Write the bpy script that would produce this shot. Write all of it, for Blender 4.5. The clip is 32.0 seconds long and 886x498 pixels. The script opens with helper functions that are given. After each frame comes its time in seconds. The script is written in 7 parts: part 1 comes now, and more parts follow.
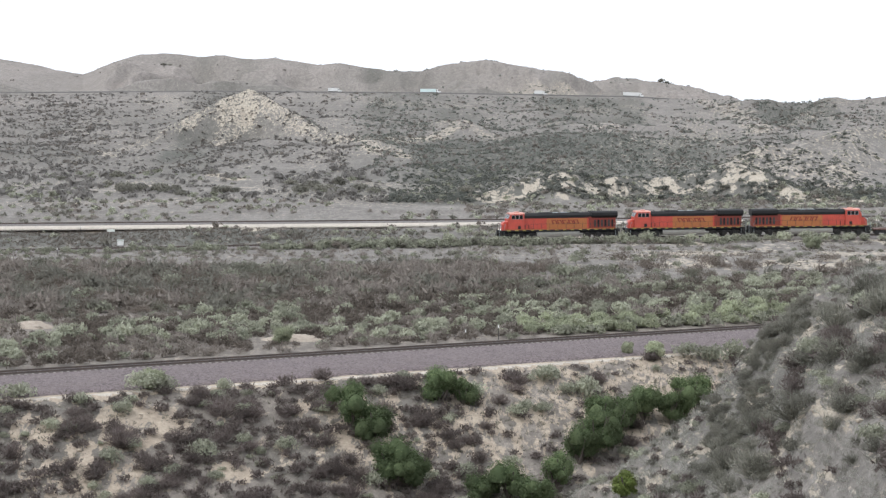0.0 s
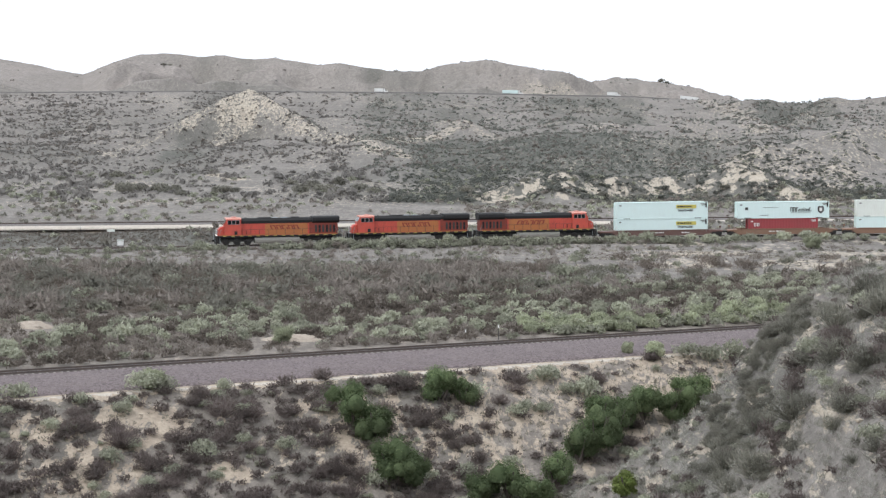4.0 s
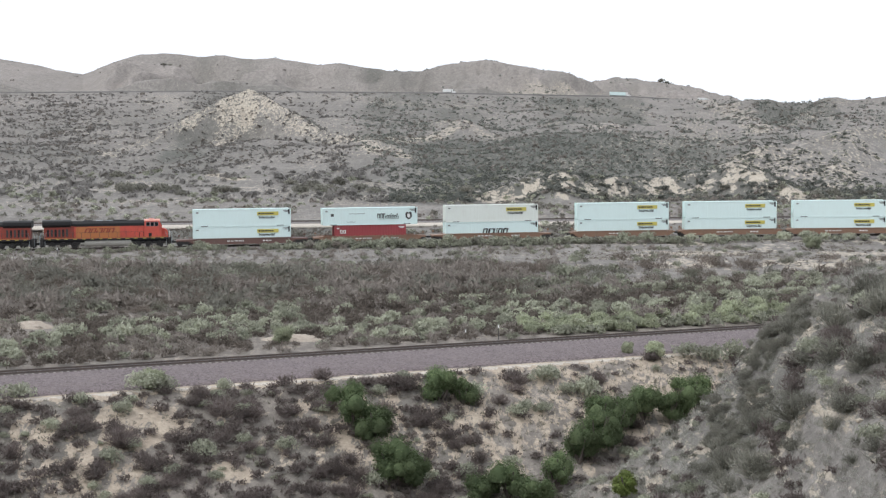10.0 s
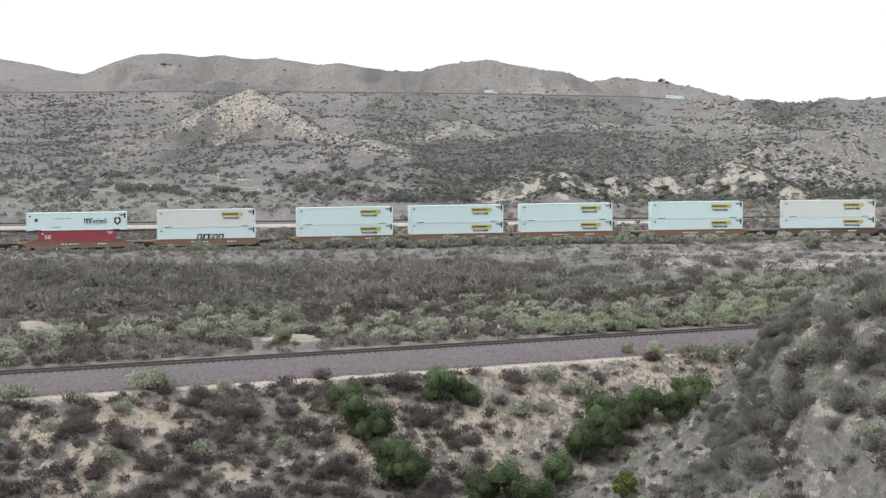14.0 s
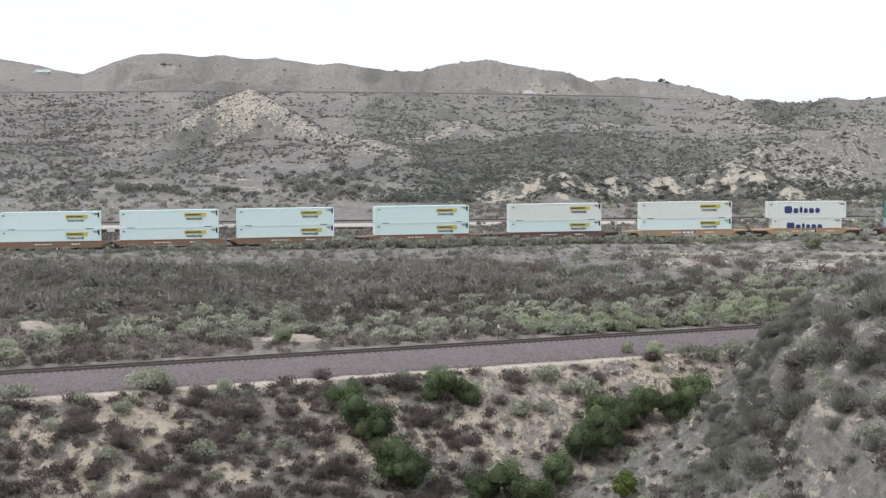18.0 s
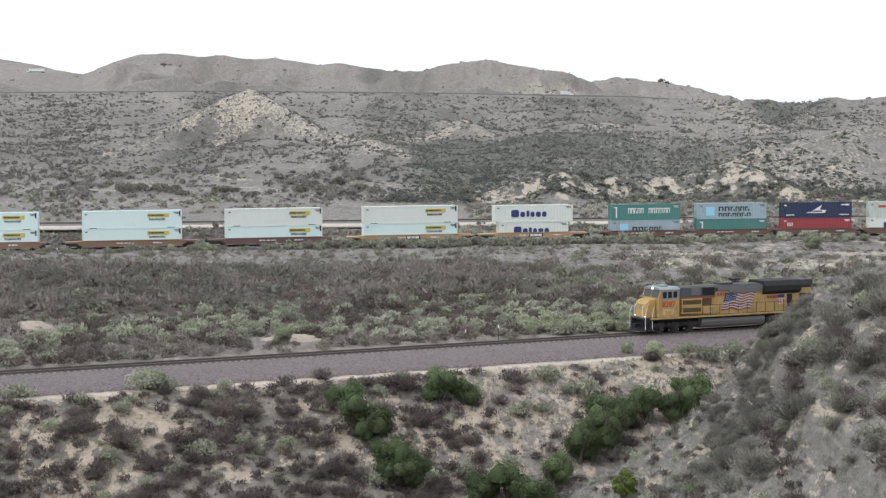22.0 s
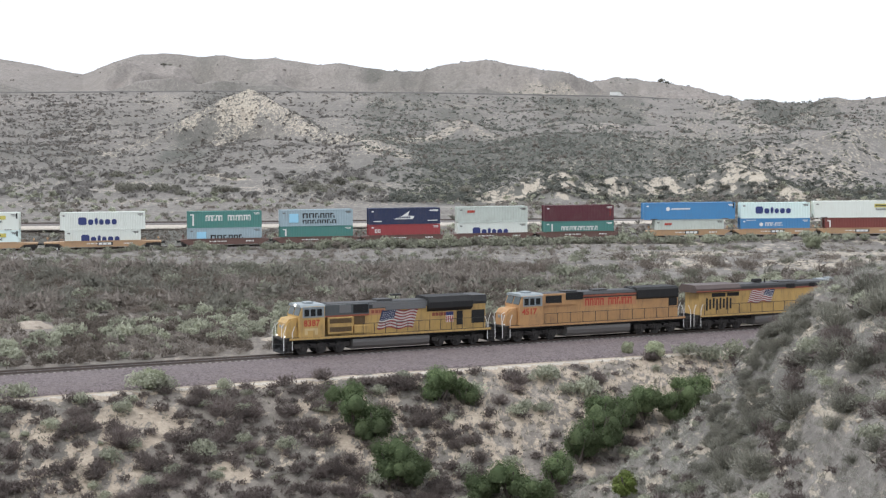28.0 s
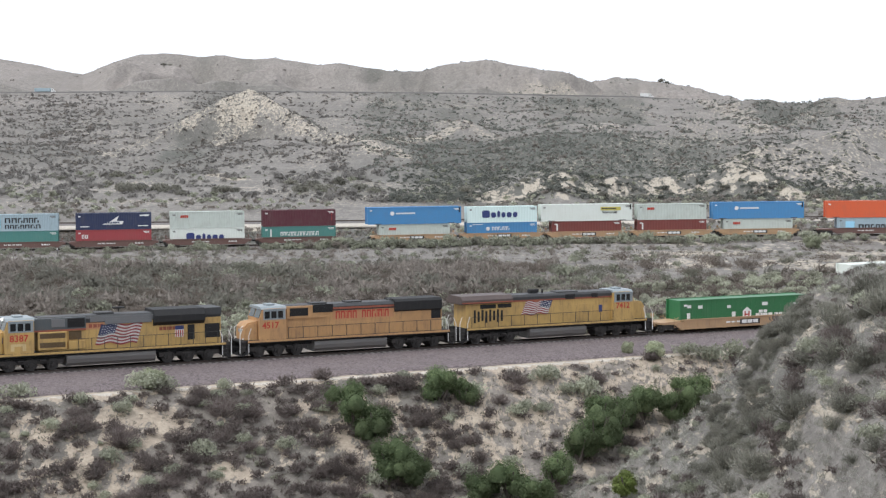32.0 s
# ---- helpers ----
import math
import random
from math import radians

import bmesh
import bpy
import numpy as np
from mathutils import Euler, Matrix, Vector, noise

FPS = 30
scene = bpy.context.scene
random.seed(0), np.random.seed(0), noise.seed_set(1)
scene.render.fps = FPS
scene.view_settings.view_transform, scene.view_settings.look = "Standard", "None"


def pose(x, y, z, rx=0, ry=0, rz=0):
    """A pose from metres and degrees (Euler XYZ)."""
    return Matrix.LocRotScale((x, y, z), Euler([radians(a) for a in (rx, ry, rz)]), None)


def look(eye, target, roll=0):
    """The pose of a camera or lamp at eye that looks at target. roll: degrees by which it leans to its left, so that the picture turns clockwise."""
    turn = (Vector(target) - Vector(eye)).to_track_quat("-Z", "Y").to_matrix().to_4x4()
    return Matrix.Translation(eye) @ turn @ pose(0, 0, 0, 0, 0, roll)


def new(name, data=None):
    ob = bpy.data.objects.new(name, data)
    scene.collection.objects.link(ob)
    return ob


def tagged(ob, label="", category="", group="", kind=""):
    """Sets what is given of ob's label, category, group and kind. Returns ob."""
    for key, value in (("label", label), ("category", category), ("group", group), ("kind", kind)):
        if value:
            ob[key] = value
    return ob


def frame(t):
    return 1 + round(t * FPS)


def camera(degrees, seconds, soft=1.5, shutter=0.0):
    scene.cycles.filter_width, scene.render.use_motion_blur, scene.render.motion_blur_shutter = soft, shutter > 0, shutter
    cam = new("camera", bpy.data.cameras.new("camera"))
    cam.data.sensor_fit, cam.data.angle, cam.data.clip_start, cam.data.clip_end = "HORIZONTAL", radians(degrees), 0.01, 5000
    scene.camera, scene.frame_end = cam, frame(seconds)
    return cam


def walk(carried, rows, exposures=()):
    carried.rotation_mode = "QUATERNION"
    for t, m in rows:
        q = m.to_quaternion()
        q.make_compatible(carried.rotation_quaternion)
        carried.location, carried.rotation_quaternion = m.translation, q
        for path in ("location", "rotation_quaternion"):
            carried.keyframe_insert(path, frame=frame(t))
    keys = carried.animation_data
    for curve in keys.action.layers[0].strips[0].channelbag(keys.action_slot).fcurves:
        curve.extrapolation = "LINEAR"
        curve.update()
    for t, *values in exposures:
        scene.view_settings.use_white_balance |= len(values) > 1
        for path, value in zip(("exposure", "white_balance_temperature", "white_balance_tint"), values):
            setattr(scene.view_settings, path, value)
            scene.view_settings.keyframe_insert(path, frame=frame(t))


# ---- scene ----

# ---- camera: held still on a hill above the pass ----
cam = camera(27.5, 32.0, soft=1.3)
EYE = (0.0, 0.0, 21.0)
walk(cam, [(0, pose(*EYE, 90 - 3.93)), (32, pose(*EYE, 90 - 3.93))], exposures=[(0, 0.05), (7, 0.01), (13, -0.08), (19, -0.10), (22, -0.08), (25, -0.02), (28, 0.03), (32, 0.06)])

# ---- light: bright overcast ----
world = bpy.data.worlds.new("overcast")
scene.world = world
world.use_nodes = True
wt = world.node_tree
wt.nodes.clear()
w_out = wt.nodes.new("ShaderNodeOutputWorld")
w_bg = wt.nodes.new("ShaderNodeBackground")
w_sky = wt.nodes.new("ShaderNodeTexSky")
w_sky.sky_type = "NISHITA"
w_sky.sun_disc = False
w_sky.sun_elevation = radians(57)
w_sky.sun_rotation = radians(231)
w_bg.inputs[1].default_value = 0.098
w_cloud = wt.nodes.new("ShaderNodeMix")
w_cloud.data_type = "RGBA"
w_cloud.inputs[0].default_value = 0.88
w_cloud.inputs[7].default_value = (11.75, 12.35, 13.4, 1)
wt.links.new(w_sky.outputs[0], w_cloud.inputs[6])
wt.links.new(w_cloud.outputs[2], w_bg.inputs[0])
wt.links.new(w_bg.outputs[0], w_out.inputs[0])
sun_lamp = bpy.data.lights.new("sun", "SUN")
sun_lamp.energy, sun_lamp.angle, sun_lamp.color = 1.6, radians(14), (0.98, 0.975, 0.96)
sun = new("sun", sun_lamp)
sun.matrix_world = look((0, 0, 300), (150, 120, 0))


# ---- materials ----
def material(name):
    m = bpy.data.materials.new(name)
    m.use_nodes = True
    t = m.node_tree
    t.nodes.clear()
    out = t.nodes.new("ShaderNodeOutputMaterial")
    b = t.nodes.new("ShaderNodeBsdfPrincipled")
    t.links.new(b.outputs[0], out.inputs[0])
    return m, t, b


def mixer(t, fac, a, b, mode="MIX"):
    n = t.nodes.new("ShaderNodeMix")
    n.data_type, n.blend_type = "RGBA", mode
    for i, v in ((0, fac), (6, a), (7, b)):
        if isinstance(v, (int, float)):
            n.inputs[i].default_value = v
        elif isinstance(v, tuple):
            n.inputs[i].default_value = (*v[:3], 1)
        else:
            t.links.new(v, n.inputs[i])
    return n.outputs[2]


def noise_node(t, scale, detail=4, rough=0.6, coords="Object", stretch=None):
    tc = t.nodes.new("ShaderNodeTexCoord")
    n = t.nodes.new("ShaderNodeTexNoise")
    n.inputs["Scale"].default_value = scale
    n.inputs["Detail"].default_value = detail
    n.inputs["Roughness"].default_value = rough
    src = tc.outputs[coords]
    if stretch:
        mp = t.nodes.new("ShaderNodeMapping")
        mp.inputs["Scale"].default_value = stretch
        t.links.new(src, mp.inputs[0])
        src = mp.outputs[0]
    t.links.new(src, n.inputs[0])
    return n.outputs[0]


def ramp(t, src, lo, hi):
    n = t.nodes.new("ShaderNodeMapRange")
    n.inputs[1].default_value, n.inputs[2].default_value = lo, hi
    t.links.new(src, n.inputs[0])
    return n.outputs[0]


def bumped(t, b, src, strength, distance):
    n = t.nodes.new("ShaderNodeBump")
    n.inputs["Strength"].default_value, n.inputs["Distance"].default_value = strength, distance
    t.links.new(src, n.inputs["Height"])
    t.links.new(n.outputs[0], b.inputs["Normal"])


def paint(name, color, rough=0.5, metal=0.0, grime=0.35, dirt=(0.16, 0.13, 0.11), streak=True):
    """Painted steel with blotches, rain streaks and dust."""
    m, t, b = material(name)
    big = ramp(t, noise_node(t, 0.7, 5), 0.45, 0.75)
    fine = ramp(t, noise_node(t, 3.0, 6, 0.7, stretch=(1.6, 1.6, 0.25) if streak else None), 0.5, 0.8)
    mul = t.nodes.new("ShaderNodeMath")
    mul.operation = "MULTIPLY_ADD"
    t.links.new(big, mul.inputs[0])
    mul.inputs[1].default_value = 0.5
    t.links.new(fine, mul.inputs[2])
    sc = t.nodes.new("ShaderNodeMath")
    sc.operation = "MULTIPLY"
    sc.use_clamp = True
    t.links.new(mul.outputs[0], sc.inputs[0])
    sc.inputs[1].default_value = grime
    col = mixer(t, sc.outputs[0], color, dirt)
    t.links.new(col, b.inputs["Base Color"])
    b.inputs["Roughness"].default_value, b.inputs["Metallic"].default_value = rough, metal
    return m


def foliage(name, base, tip, wood=(0.10, 0.08, 0.065)):
    """Leaves that differ from clump to clump and from bush to bush."""
    m, t, b = material(name)
    g = t.nodes.new("ShaderNodeNewGeometry")
    o = t.nodes.new("ShaderNodeObjectInfo")
    c = mixer(t, g.outputs["Random Per Island"], base, tip)
    n = ramp(t, noise_node(t, 0.45, 3), 0.4, 0.66)
    c = mixer(t, n, c, wood)
    h = t.nodes.new("ShaderNodeHueSaturation")
    t.links.new(c, h.inputs["Color"])
    v = t.nodes.new("ShaderNodeMapRange")
    v.inputs[3].default_value, v.inputs[4].default_value = 0.75, 1.25
    t.links.new(o.outputs["Random"], v.inputs[0])
    t.links.new(v.outputs[0], h.inputs["Value"])
    t.links.new(h.outputs[0], b.inputs["Base Color"])
    b.inputs["Roughness"].default_value = 0.85
    b.inputs["Specular IOR Level"].default_value = 0.2
    thin = t.nodes.new("ShaderNodeBsdfTranslucent")
    t.links.new(h.outputs[0], thin.inputs[0])
    both = t.nodes.new("ShaderNodeMixShader")
    both.inputs[0].default_value = 0.42
    t.links.new(b.outputs[0], both.inputs[1])
    t.links.new(thin.outputs[0], both.inputs[2])
    t.links.new(both.outputs[0], t.nodes["Material Output"].inputs[0])
    return m


def soil():
    """Dry soil and litter; the attribute bare marks eroded pale earth, scrub the litter under dense chaparral and
    painted relief shade.
    """
    m, t, b = material("desert_soil")
    big = ramp(t, noise_node(t, 0.02, 6, 0.62), 0.36, 0.66)
    mid = ramp(t, noise_node(t, 0.35, 6, 0.68), 0.36, 0.66)
    fin = noise_node(t, 3.2, 5, 0.7)
    c = mixer(t, big, (0.308, 0.289, 0.268), (0.412, 0.389, 0.36))
    c = mixer(t, mid, c, (0.257, 0.239, 0.22))
    sc = t.nodes.new("ShaderNodeAttribute")
    sc.attribute_name = "scrub"
    tan = t.nodes.new("ShaderNodeAttribute")
    tan.attribute_name = "tan"
    warm = t.nodes.new("ShaderNodeMath")
    warm.operation = "MULTIPLY"
    warm.inputs[1].default_value = 0.55
    t.links.new(tan.outputs["Fac"], warm.inputs[0])
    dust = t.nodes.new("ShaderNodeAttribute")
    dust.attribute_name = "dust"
    # soil mixed towards a paler tone on the crest and hills
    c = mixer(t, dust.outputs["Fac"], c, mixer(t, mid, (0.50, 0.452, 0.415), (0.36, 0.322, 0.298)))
    c = mixer(t, warm.outputs[0], c, mixer(t, mid, (0.385, 0.332, 0.278), (0.258, 0.221, 0.188)))
    # litter colour, tinted greener for the haze over the hills
    c = mixer(t, sc.outputs["Fac"], c, (0.142, 0.147, 0.128))
    at = t.nodes.new("ShaderNodeAttribute")
    at.attribute_name = "bare"
    pale = mixer(t, ramp(t, noise_node(t, 0.22, 6, 0.7), 0.35, 0.7), (0.58, 0.52, 0.43), (0.43, 0.375, 0.305))
    pale = mixer(t, tan.outputs["Fac"], pale, mixer(t, ramp(t, noise_node(t, 0.5, 6, 0.7), 0.35, 0.7), (0.56, 0.475, 0.378), (0.42, 0.348, 0.274)))
    torn = ramp(t, noise_node(t, 1.7, 6, 0.76, stretch=(0.5, 0.17, 0.4)), 0.38, 0.62)
    add = t.nodes.new("ShaderNodeMath")
    add.operation = "ADD"
    t.links.new(torn, add.inputs[0])
    t.links.new(at.outputs["Fac"], add.inputs[1])
    # litter and pebbles close by, low growth and rills on the hills
    speck = ramp(t, noise_node(t, 1.5, 6, 0.75, stretch=(1.0, 0.55, 1.0)), 0.40, 0.56)
    c = mixer(t, speck, mixer(t, 0.38, c, (0.075, 0.064, 0.058)), c)
    rill = ramp(t, noise_node(t, 0.36, 6, 0.78, stretch=(1.0, 0.2, 1.0)), 0.42, 0.56)
    c = mixer(t, rill, mixer(t, 0.28, c, (0.085, 0.08, 0.074)), c)
    light = ramp(t, noise_node(t, 0.5, 5, 0.75, stretch=(1.0, 0.16, 1.0)), 0.58, 0.70)
    c = mixer(t, light, c, mixer(t, 0.42, c, (0.56, 0.51, 0.45)))
    c = mixer(t, ramp(t, add.outputs[0], 0.92, 1.06), c, pale)
    c = mixer(t, ramp(t, fin, 0.25, 0.7), mixer(t, 0.45, c, (0.07, 0.062, 0.057)), c)
    t.links.new(c, b.inputs["Base Color"])
    b.inputs["Roughness"].default_value = 0.95
    b.inputs["Specular IOR Level"].default_value = 0.15
    bumped(t, b, fin, 0.7, 0.15)
    return m


def stones(name, a, c2, scale=7.0):
    m, t, b = material(name)
    tc = t.nodes.new("ShaderNodeTexCoord")
    v = t.nodes.new("ShaderNodeTexVoronoi")
    v.inputs["Scale"].default_value = scale
    t.links.new(tc.outputs["Object"], v.inputs[0])
    sep = t.nodes.new("ShaderNodeSeparateColor")
    t.links.new(v.outputs["Color"], sep.inputs[0])
    c = mixer(t, sep.outputs[0], a, c2)
    dusty = t.nodes.new("ShaderNodeMath")
    dusty.operation = "MULTIPLY"
    dusty.inputs[1].default_value = 0.3
    t.links.new(ramp(t, noise_node(t, 0.5, 5), 0.45, 0.7), dusty.inputs[0])
    c = mixer(t, dusty.outputs[0], c, (0.20, 0.165, 0.15))
    t.links.new(c, b.inputs["Base Color"])
    b.inputs["Roughness"].default_value = 0.9
    bumped(t, b, v.outputs["Distance"], 0.8, 0.05)
    return m


M_SOIL = soil()
M_BALLAST = stones("purple_ballast", (0.078, 0.061, 0.063), (0.222, 0.183, 0.184), 7.0)
M_DARKBED = stones("dark_ballast", (0.075, 0.064, 0.06), (0.15, 0.13, 0.122))
M_ASPHALT = stones("grey_asphalt", (0.05, 0.05, 0.052), (0.085, 0.085, 0.085), 3.0)
M_GREYBED = stones("grey_ballast", (0.12, 0.11, 0.105), (0.22, 0.20, 0.19))
M_RAIL = paint("rusty_rail", (0.05, 0.038, 0.034), 0.55, 0.3, 0.5, (0.14, 0.09, 0.06), streak=False)
M_TIE = paint("weathered_timber", (0.075, 0.06, 0.05), 0.9, 0, 0.5, (0.15, 0.13, 0.115), streak=False)
M_BRUSH = foliage("dry_brush", (0.14, 0.114, 0.105), (0.275, 0.235, 0.218), (0.16, 0.134, 0.124))
M_SAGE = foliage("grey_sage", (0.33, 0.342, 0.262), (0.52, 0.535, 0.42), (0.27, 0.265, 0.212))
M_CHAP = foliage("dark_chaparral", (0.215, 0.21, 0.178), (0.295, 0.288, 0.245), (0.215, 0.20, 0.17))
# hill plants: distance haze is put into both leaf colours, greener on the right
M_CHAPF = foliage("hazed_hill_chaparral", (0.165, 0.156, 0.147), (0.285, 0.272, 0.254), (0.19, 0.178, 0.165))
M_CHAPG = foliage("hazed_olive_chaparral", (0.158, 0.166, 0.148), (0.275, 0.286, 0.256), (0.178, 0.182, 0.162))
M_GREEN = foliage("green_scrub", (0.09, 0.128, 0.062), (0.205, 0.26, 0.135), (0.095, 0.118, 0.062))
M_LIME = foliage("yellow_green_scrub", (0.12, 0.165, 0.045), (0.25, 0.30, 0.095), (0.11, 0.13, 0.05))
M_TWIG = paint("grey_twigs", (0.13, 0.11, 0.095), 0.9, 0, 0.4, streak=False)
M_BLACK = paint("black_steel", (0.010, 0.010, 0.011), 0.7, 0, 0.4, (0.04, 0.035, 0.032))
M_DARK = paint("dark_grey_steel", (0.045, 0.043, 0.042), 0.65, 0, 0.5, (0.11, 0.09, 0.078))
M_GEAR = paint("oily_running_gear", (0.026, 0.024, 0.023), 0.7, 0, 0.6, (0.085, 0.072, 0.063))
M_ORANGE = paint("orange_paint", (0.58, 0.088, 0.06), 0.5, 0, 0.6, (0.15, 0.05, 0.04))
M_AMBER = paint("amber_stripe", (0.46, 0.165, 0.055), 0.5, 0, 0.5, (0.2, 0.07, 0.045))
M_CABRED = paint("faded_orange_roof", (0.66, 0.30, 0.24), 0.5, 0, 0.25)
M_DKRED = paint("sooty_dark_orange", (0.27, 0.045, 0.028), 0.55, 0, 0.45, (0.06, 0.04, 0.035))
M_YELLOW = paint("armour_yellow", (0.53, 0.345, 0.12), 0.55, 0, 0.8, (0.17, 0.115, 0.07))
M_OLDYEL = paint("faded_orange_yellow", (0.50, 0.285, 0.125), 0.6, 0, 0.8, (0.21, 0.125, 0.085))
M_HGREY = paint("harbour_grey", (0.042, 0.044, 0.047), 0.6, 0, 0.45, (0.11, 0.09, 0.08))
M_LTGREY = paint("light_grey_roof", (0.27, 0.31, 0.33), 0.45, 0, 0.3)
M_TANK = paint("dusty_grey_tank", (0.15, 0.145, 0.14), 0.55, 0, 0.5, (0.20, 0.17, 0.15))
M_WHITE = paint("white_panel", (0.71, 0.85, 0.83), 0.45, 0, 0.12, (0.42, 0.40, 0.36))
M_CREAM = paint("cream_panel", (0.74, 0.78, 0.73), 0.45, 0, 0.18, (0.42, 0.36, 0.29))
M_RED = paint("faded_red", (0.34, 0.055, 0.062), 0.5, 0, 0.3)
M_TEAL = paint("teal_paint", (0.075, 0.235, 0.21), 0.5, 0, 0.28, (0.22, 0.25, 0.22))
M_ICE = paint("pale_blue_grey", (0.36, 0.46, 0.51), 0.5, 0, 0.3)
M_NAVY = paint("navy_paint", (0.022, 0.034, 0.09), 0.5, 0, 0.3)
M_SILVER = paint("pale_grey_green", (0.55, 0.60, 0.555), 0.5, 0, 0.3)
M_MAROON = paint("maroon_paint", (0.105, 0.024, 0.036), 0.55, 0, 0.35)
M_BLUE = paint("bright_blue", (0.07, 0.25, 0.50), 0.45, 0, 0.22)
M_BRICK = paint("brick_red", (0.20, 0.05, 0.042), 0.55, 0, 0.3)
M_HOT = paint("orange_red", (0.66, 0.12, 0.045), 0.5, 0, 0.25)
M_EMER = paint("emerald_green", (0.028, 0.16, 0.058), 0.45, 0, 0.25, (0.15, 0.2, 0.14))
M_WELLY = paint("dusty_yellow_well", (0.46, 0.295, 0.165), 0.6, 0, 0.6, (0.25, 0.185, 0.145))
M_WELLR = paint("rust_brown_well", (0.15, 0.083, 0.069), 0.65, 0, 0.5, (0.16, 0.12, 0.10))
M_WELLT = paint("tan_brown_well", (0.25, 0.145, 0.095), 0.6, 0, 0.5, (0.16, 0.12, 0.10))
M_MARKW = paint("white_marking", (0.78, 0.78, 0.76), 0.5, 0, 0.1)
M_MARKY = paint("yellow_marking", (0.58, 0.51, 0.12), 0.5, 0, 0.1)
M_MARKK = paint("black_marking", (0.02, 0.02, 0.022), 0.5, 0, 0.1)
M_MARKB = paint("blue_marking", (0.03, 0.045, 0.17), 0.5, 0, 0.1)
M_MARKR = paint("red_marking", (0.45, 0.05, 0.03), 0.5, 0, 0.1)
M_GLASS = paint("dark_window_glass", (0.012, 0.014, 0.016), 0.08, 0, 0.1)


def lamp_glass():
    m, t, b = material("lit_headlight")
    b.inputs["Emission Color"].default_value = (1, 0.95, 0.85, 1)
    b.inputs["Emission Strength"].default_value = 1.3
    return m


M_LIT = lamp_glass()


# ---- mesh helpers ----
def box(bm, x0, x1, y0, y1, z0, z1):
    v = [bm.verts.new(p) for p in ((x0, y0, z0), (x1, y0, z0), (x1, y1, z0), (x0, y1, z0), (x0, y0, z1), (x1, y0, z1), (x1, y1, z1), (x0, y1, z1))]
    for f in ((3, 2, 1, 0), (4, 5, 6, 7), (0, 1, 5, 4), (1, 2, 6, 5), (2, 3, 7, 6), (3, 0, 4, 7)):
        bm.faces.new([v[i] for i in f])
    return v


def rbox(bm, x0, x1, y0, y1, z0, z1, r=0.05):
    """A box with bevelled edges."""
    v = box(bm, x0, x1, y0, y1, z0, z1)
    edges = {e for a in v for e in a.link_edges}
    bmesh.ops.bevel(bm, geom=list(edges), offset=r, segments=1, affect="EDGES")


def slab(bm, outline, y0, y1):
    """An outline in x and z, drawn out from y0 to y1."""
    a = [bm.verts.new((x, y0, z)) for x, z in outline]
    b = [bm.verts.new((x, y1, z)) for x, z in outline]
    n = len(a)
    fa, fb = bm.faces.new(a), bm.faces.new(b[::-1])
    for i in range(n):
        bm.faces.new((a[i], b[i], b[(i + 1) % n], a[(i + 1) % n]))
    bmesh.ops.recalc_face_normals(bm, faces=bm.faces)
    return fa, fb


def loft(bm, outline, x0, x1):
    """An outline in y and z, drawn out from x0 to x1."""
    a = [bm.verts.new((x0, y, z)) for y, z in outline]
    b = [bm.verts.new((x1, y, z)) for y, z in outline]
    n = len(a)
    bm.faces.new(a), bm.faces.new(b[::-1])
    for i in range(n):
        bm.faces.new((a[i], b[i], b[(i + 1) % n], a[(i + 1) % n]))
    bmesh.ops.recalc_face_normals(bm, faces=bm.faces)


def rod(bm, p, q, r=0.02, n=5):
    p, q = Vector(p), Vector(q)
    m = Matrix.Translation((p + q) / 2) @ (q - p).to_track_quat("Z", "Y").to_matrix().to_4x4()
    bmesh.ops.create_cone(bm, cap_ends=True, segments=n, radius1=r, radius2=r, depth=(q - p).length, matrix=m)


def disc(bm, x, y, z, r, w, n=16):
    """A wheel-like cylinder across the track."""
    bmesh.ops.create_cone(bm, cap_ends=True, segments=n, radius1=r, radius2=r, depth=w, matrix=Matrix.Translation((x, y, z)) @ Matrix.Rotation(math.pi / 2, 4, "X"))


def mesh_of(name, bm, mat):
    me = bpy.data.meshes.new(name)
    bm.to_mesh(me)
    bm.free()
    me.materials.append(mat)
    return me


def part(name, bm, mat, parent, label=""):
    ob = new(name, mesh_of(name, bm, mat))
    ob.parent = parent
    if label:
        ob["label"] = label
    return ob


def share(name, me, parent, at=(0, 0, 0), turn=0.0):
    ob = new(name, me)
    ob.parent = parent
    ob.matrix_basis = pose(*at, 0, 0, turn)
    return ob


def mesh_from(name, verts, faces, mat, smooth=False):
    """A mesh from arrays: verts n x 3, faces n x 3 or n x 4."""
    me = bpy.data.meshes.new(name)
    k = faces.shape[1]
    me.vertices.add(len(verts))
    me.vertices.foreach_set("co", np.asarray(verts, np.float32).ravel())
    me.loops.add(faces.size)
    me.loops.foreach_set("vertex_index", faces.astype(np.int32).ravel())
    me.polygons.add(len(faces))
    me.polygons.foreach_set("loop_start", np.arange(0, faces.size, k, dtype=np.int32))
    if smooth:
        me.polygons.foreach_set("use_smooth", np.ones(len(faces), bool))
    me.update(calc_edges=True)
    me.materials.append(mat)
    return me


# ---- the plan: two railway lines, a valley, a highway and the ridge ----
NEAR_D, NEAR_SLOPE = 172.0, 0.501
NEAR_DIR = Vector((1, NEAR_SLOPE, 0)).normalized()
FAR_D, FAR_A, FAR_B, FAR_C = 312.3, 0.2007, -4.677e-4, -9.45e-6
FAR_Z, FAR_GRADE = 1.0, 0.008
THIRD_D, THIRD_Z = 354.0, 2.5


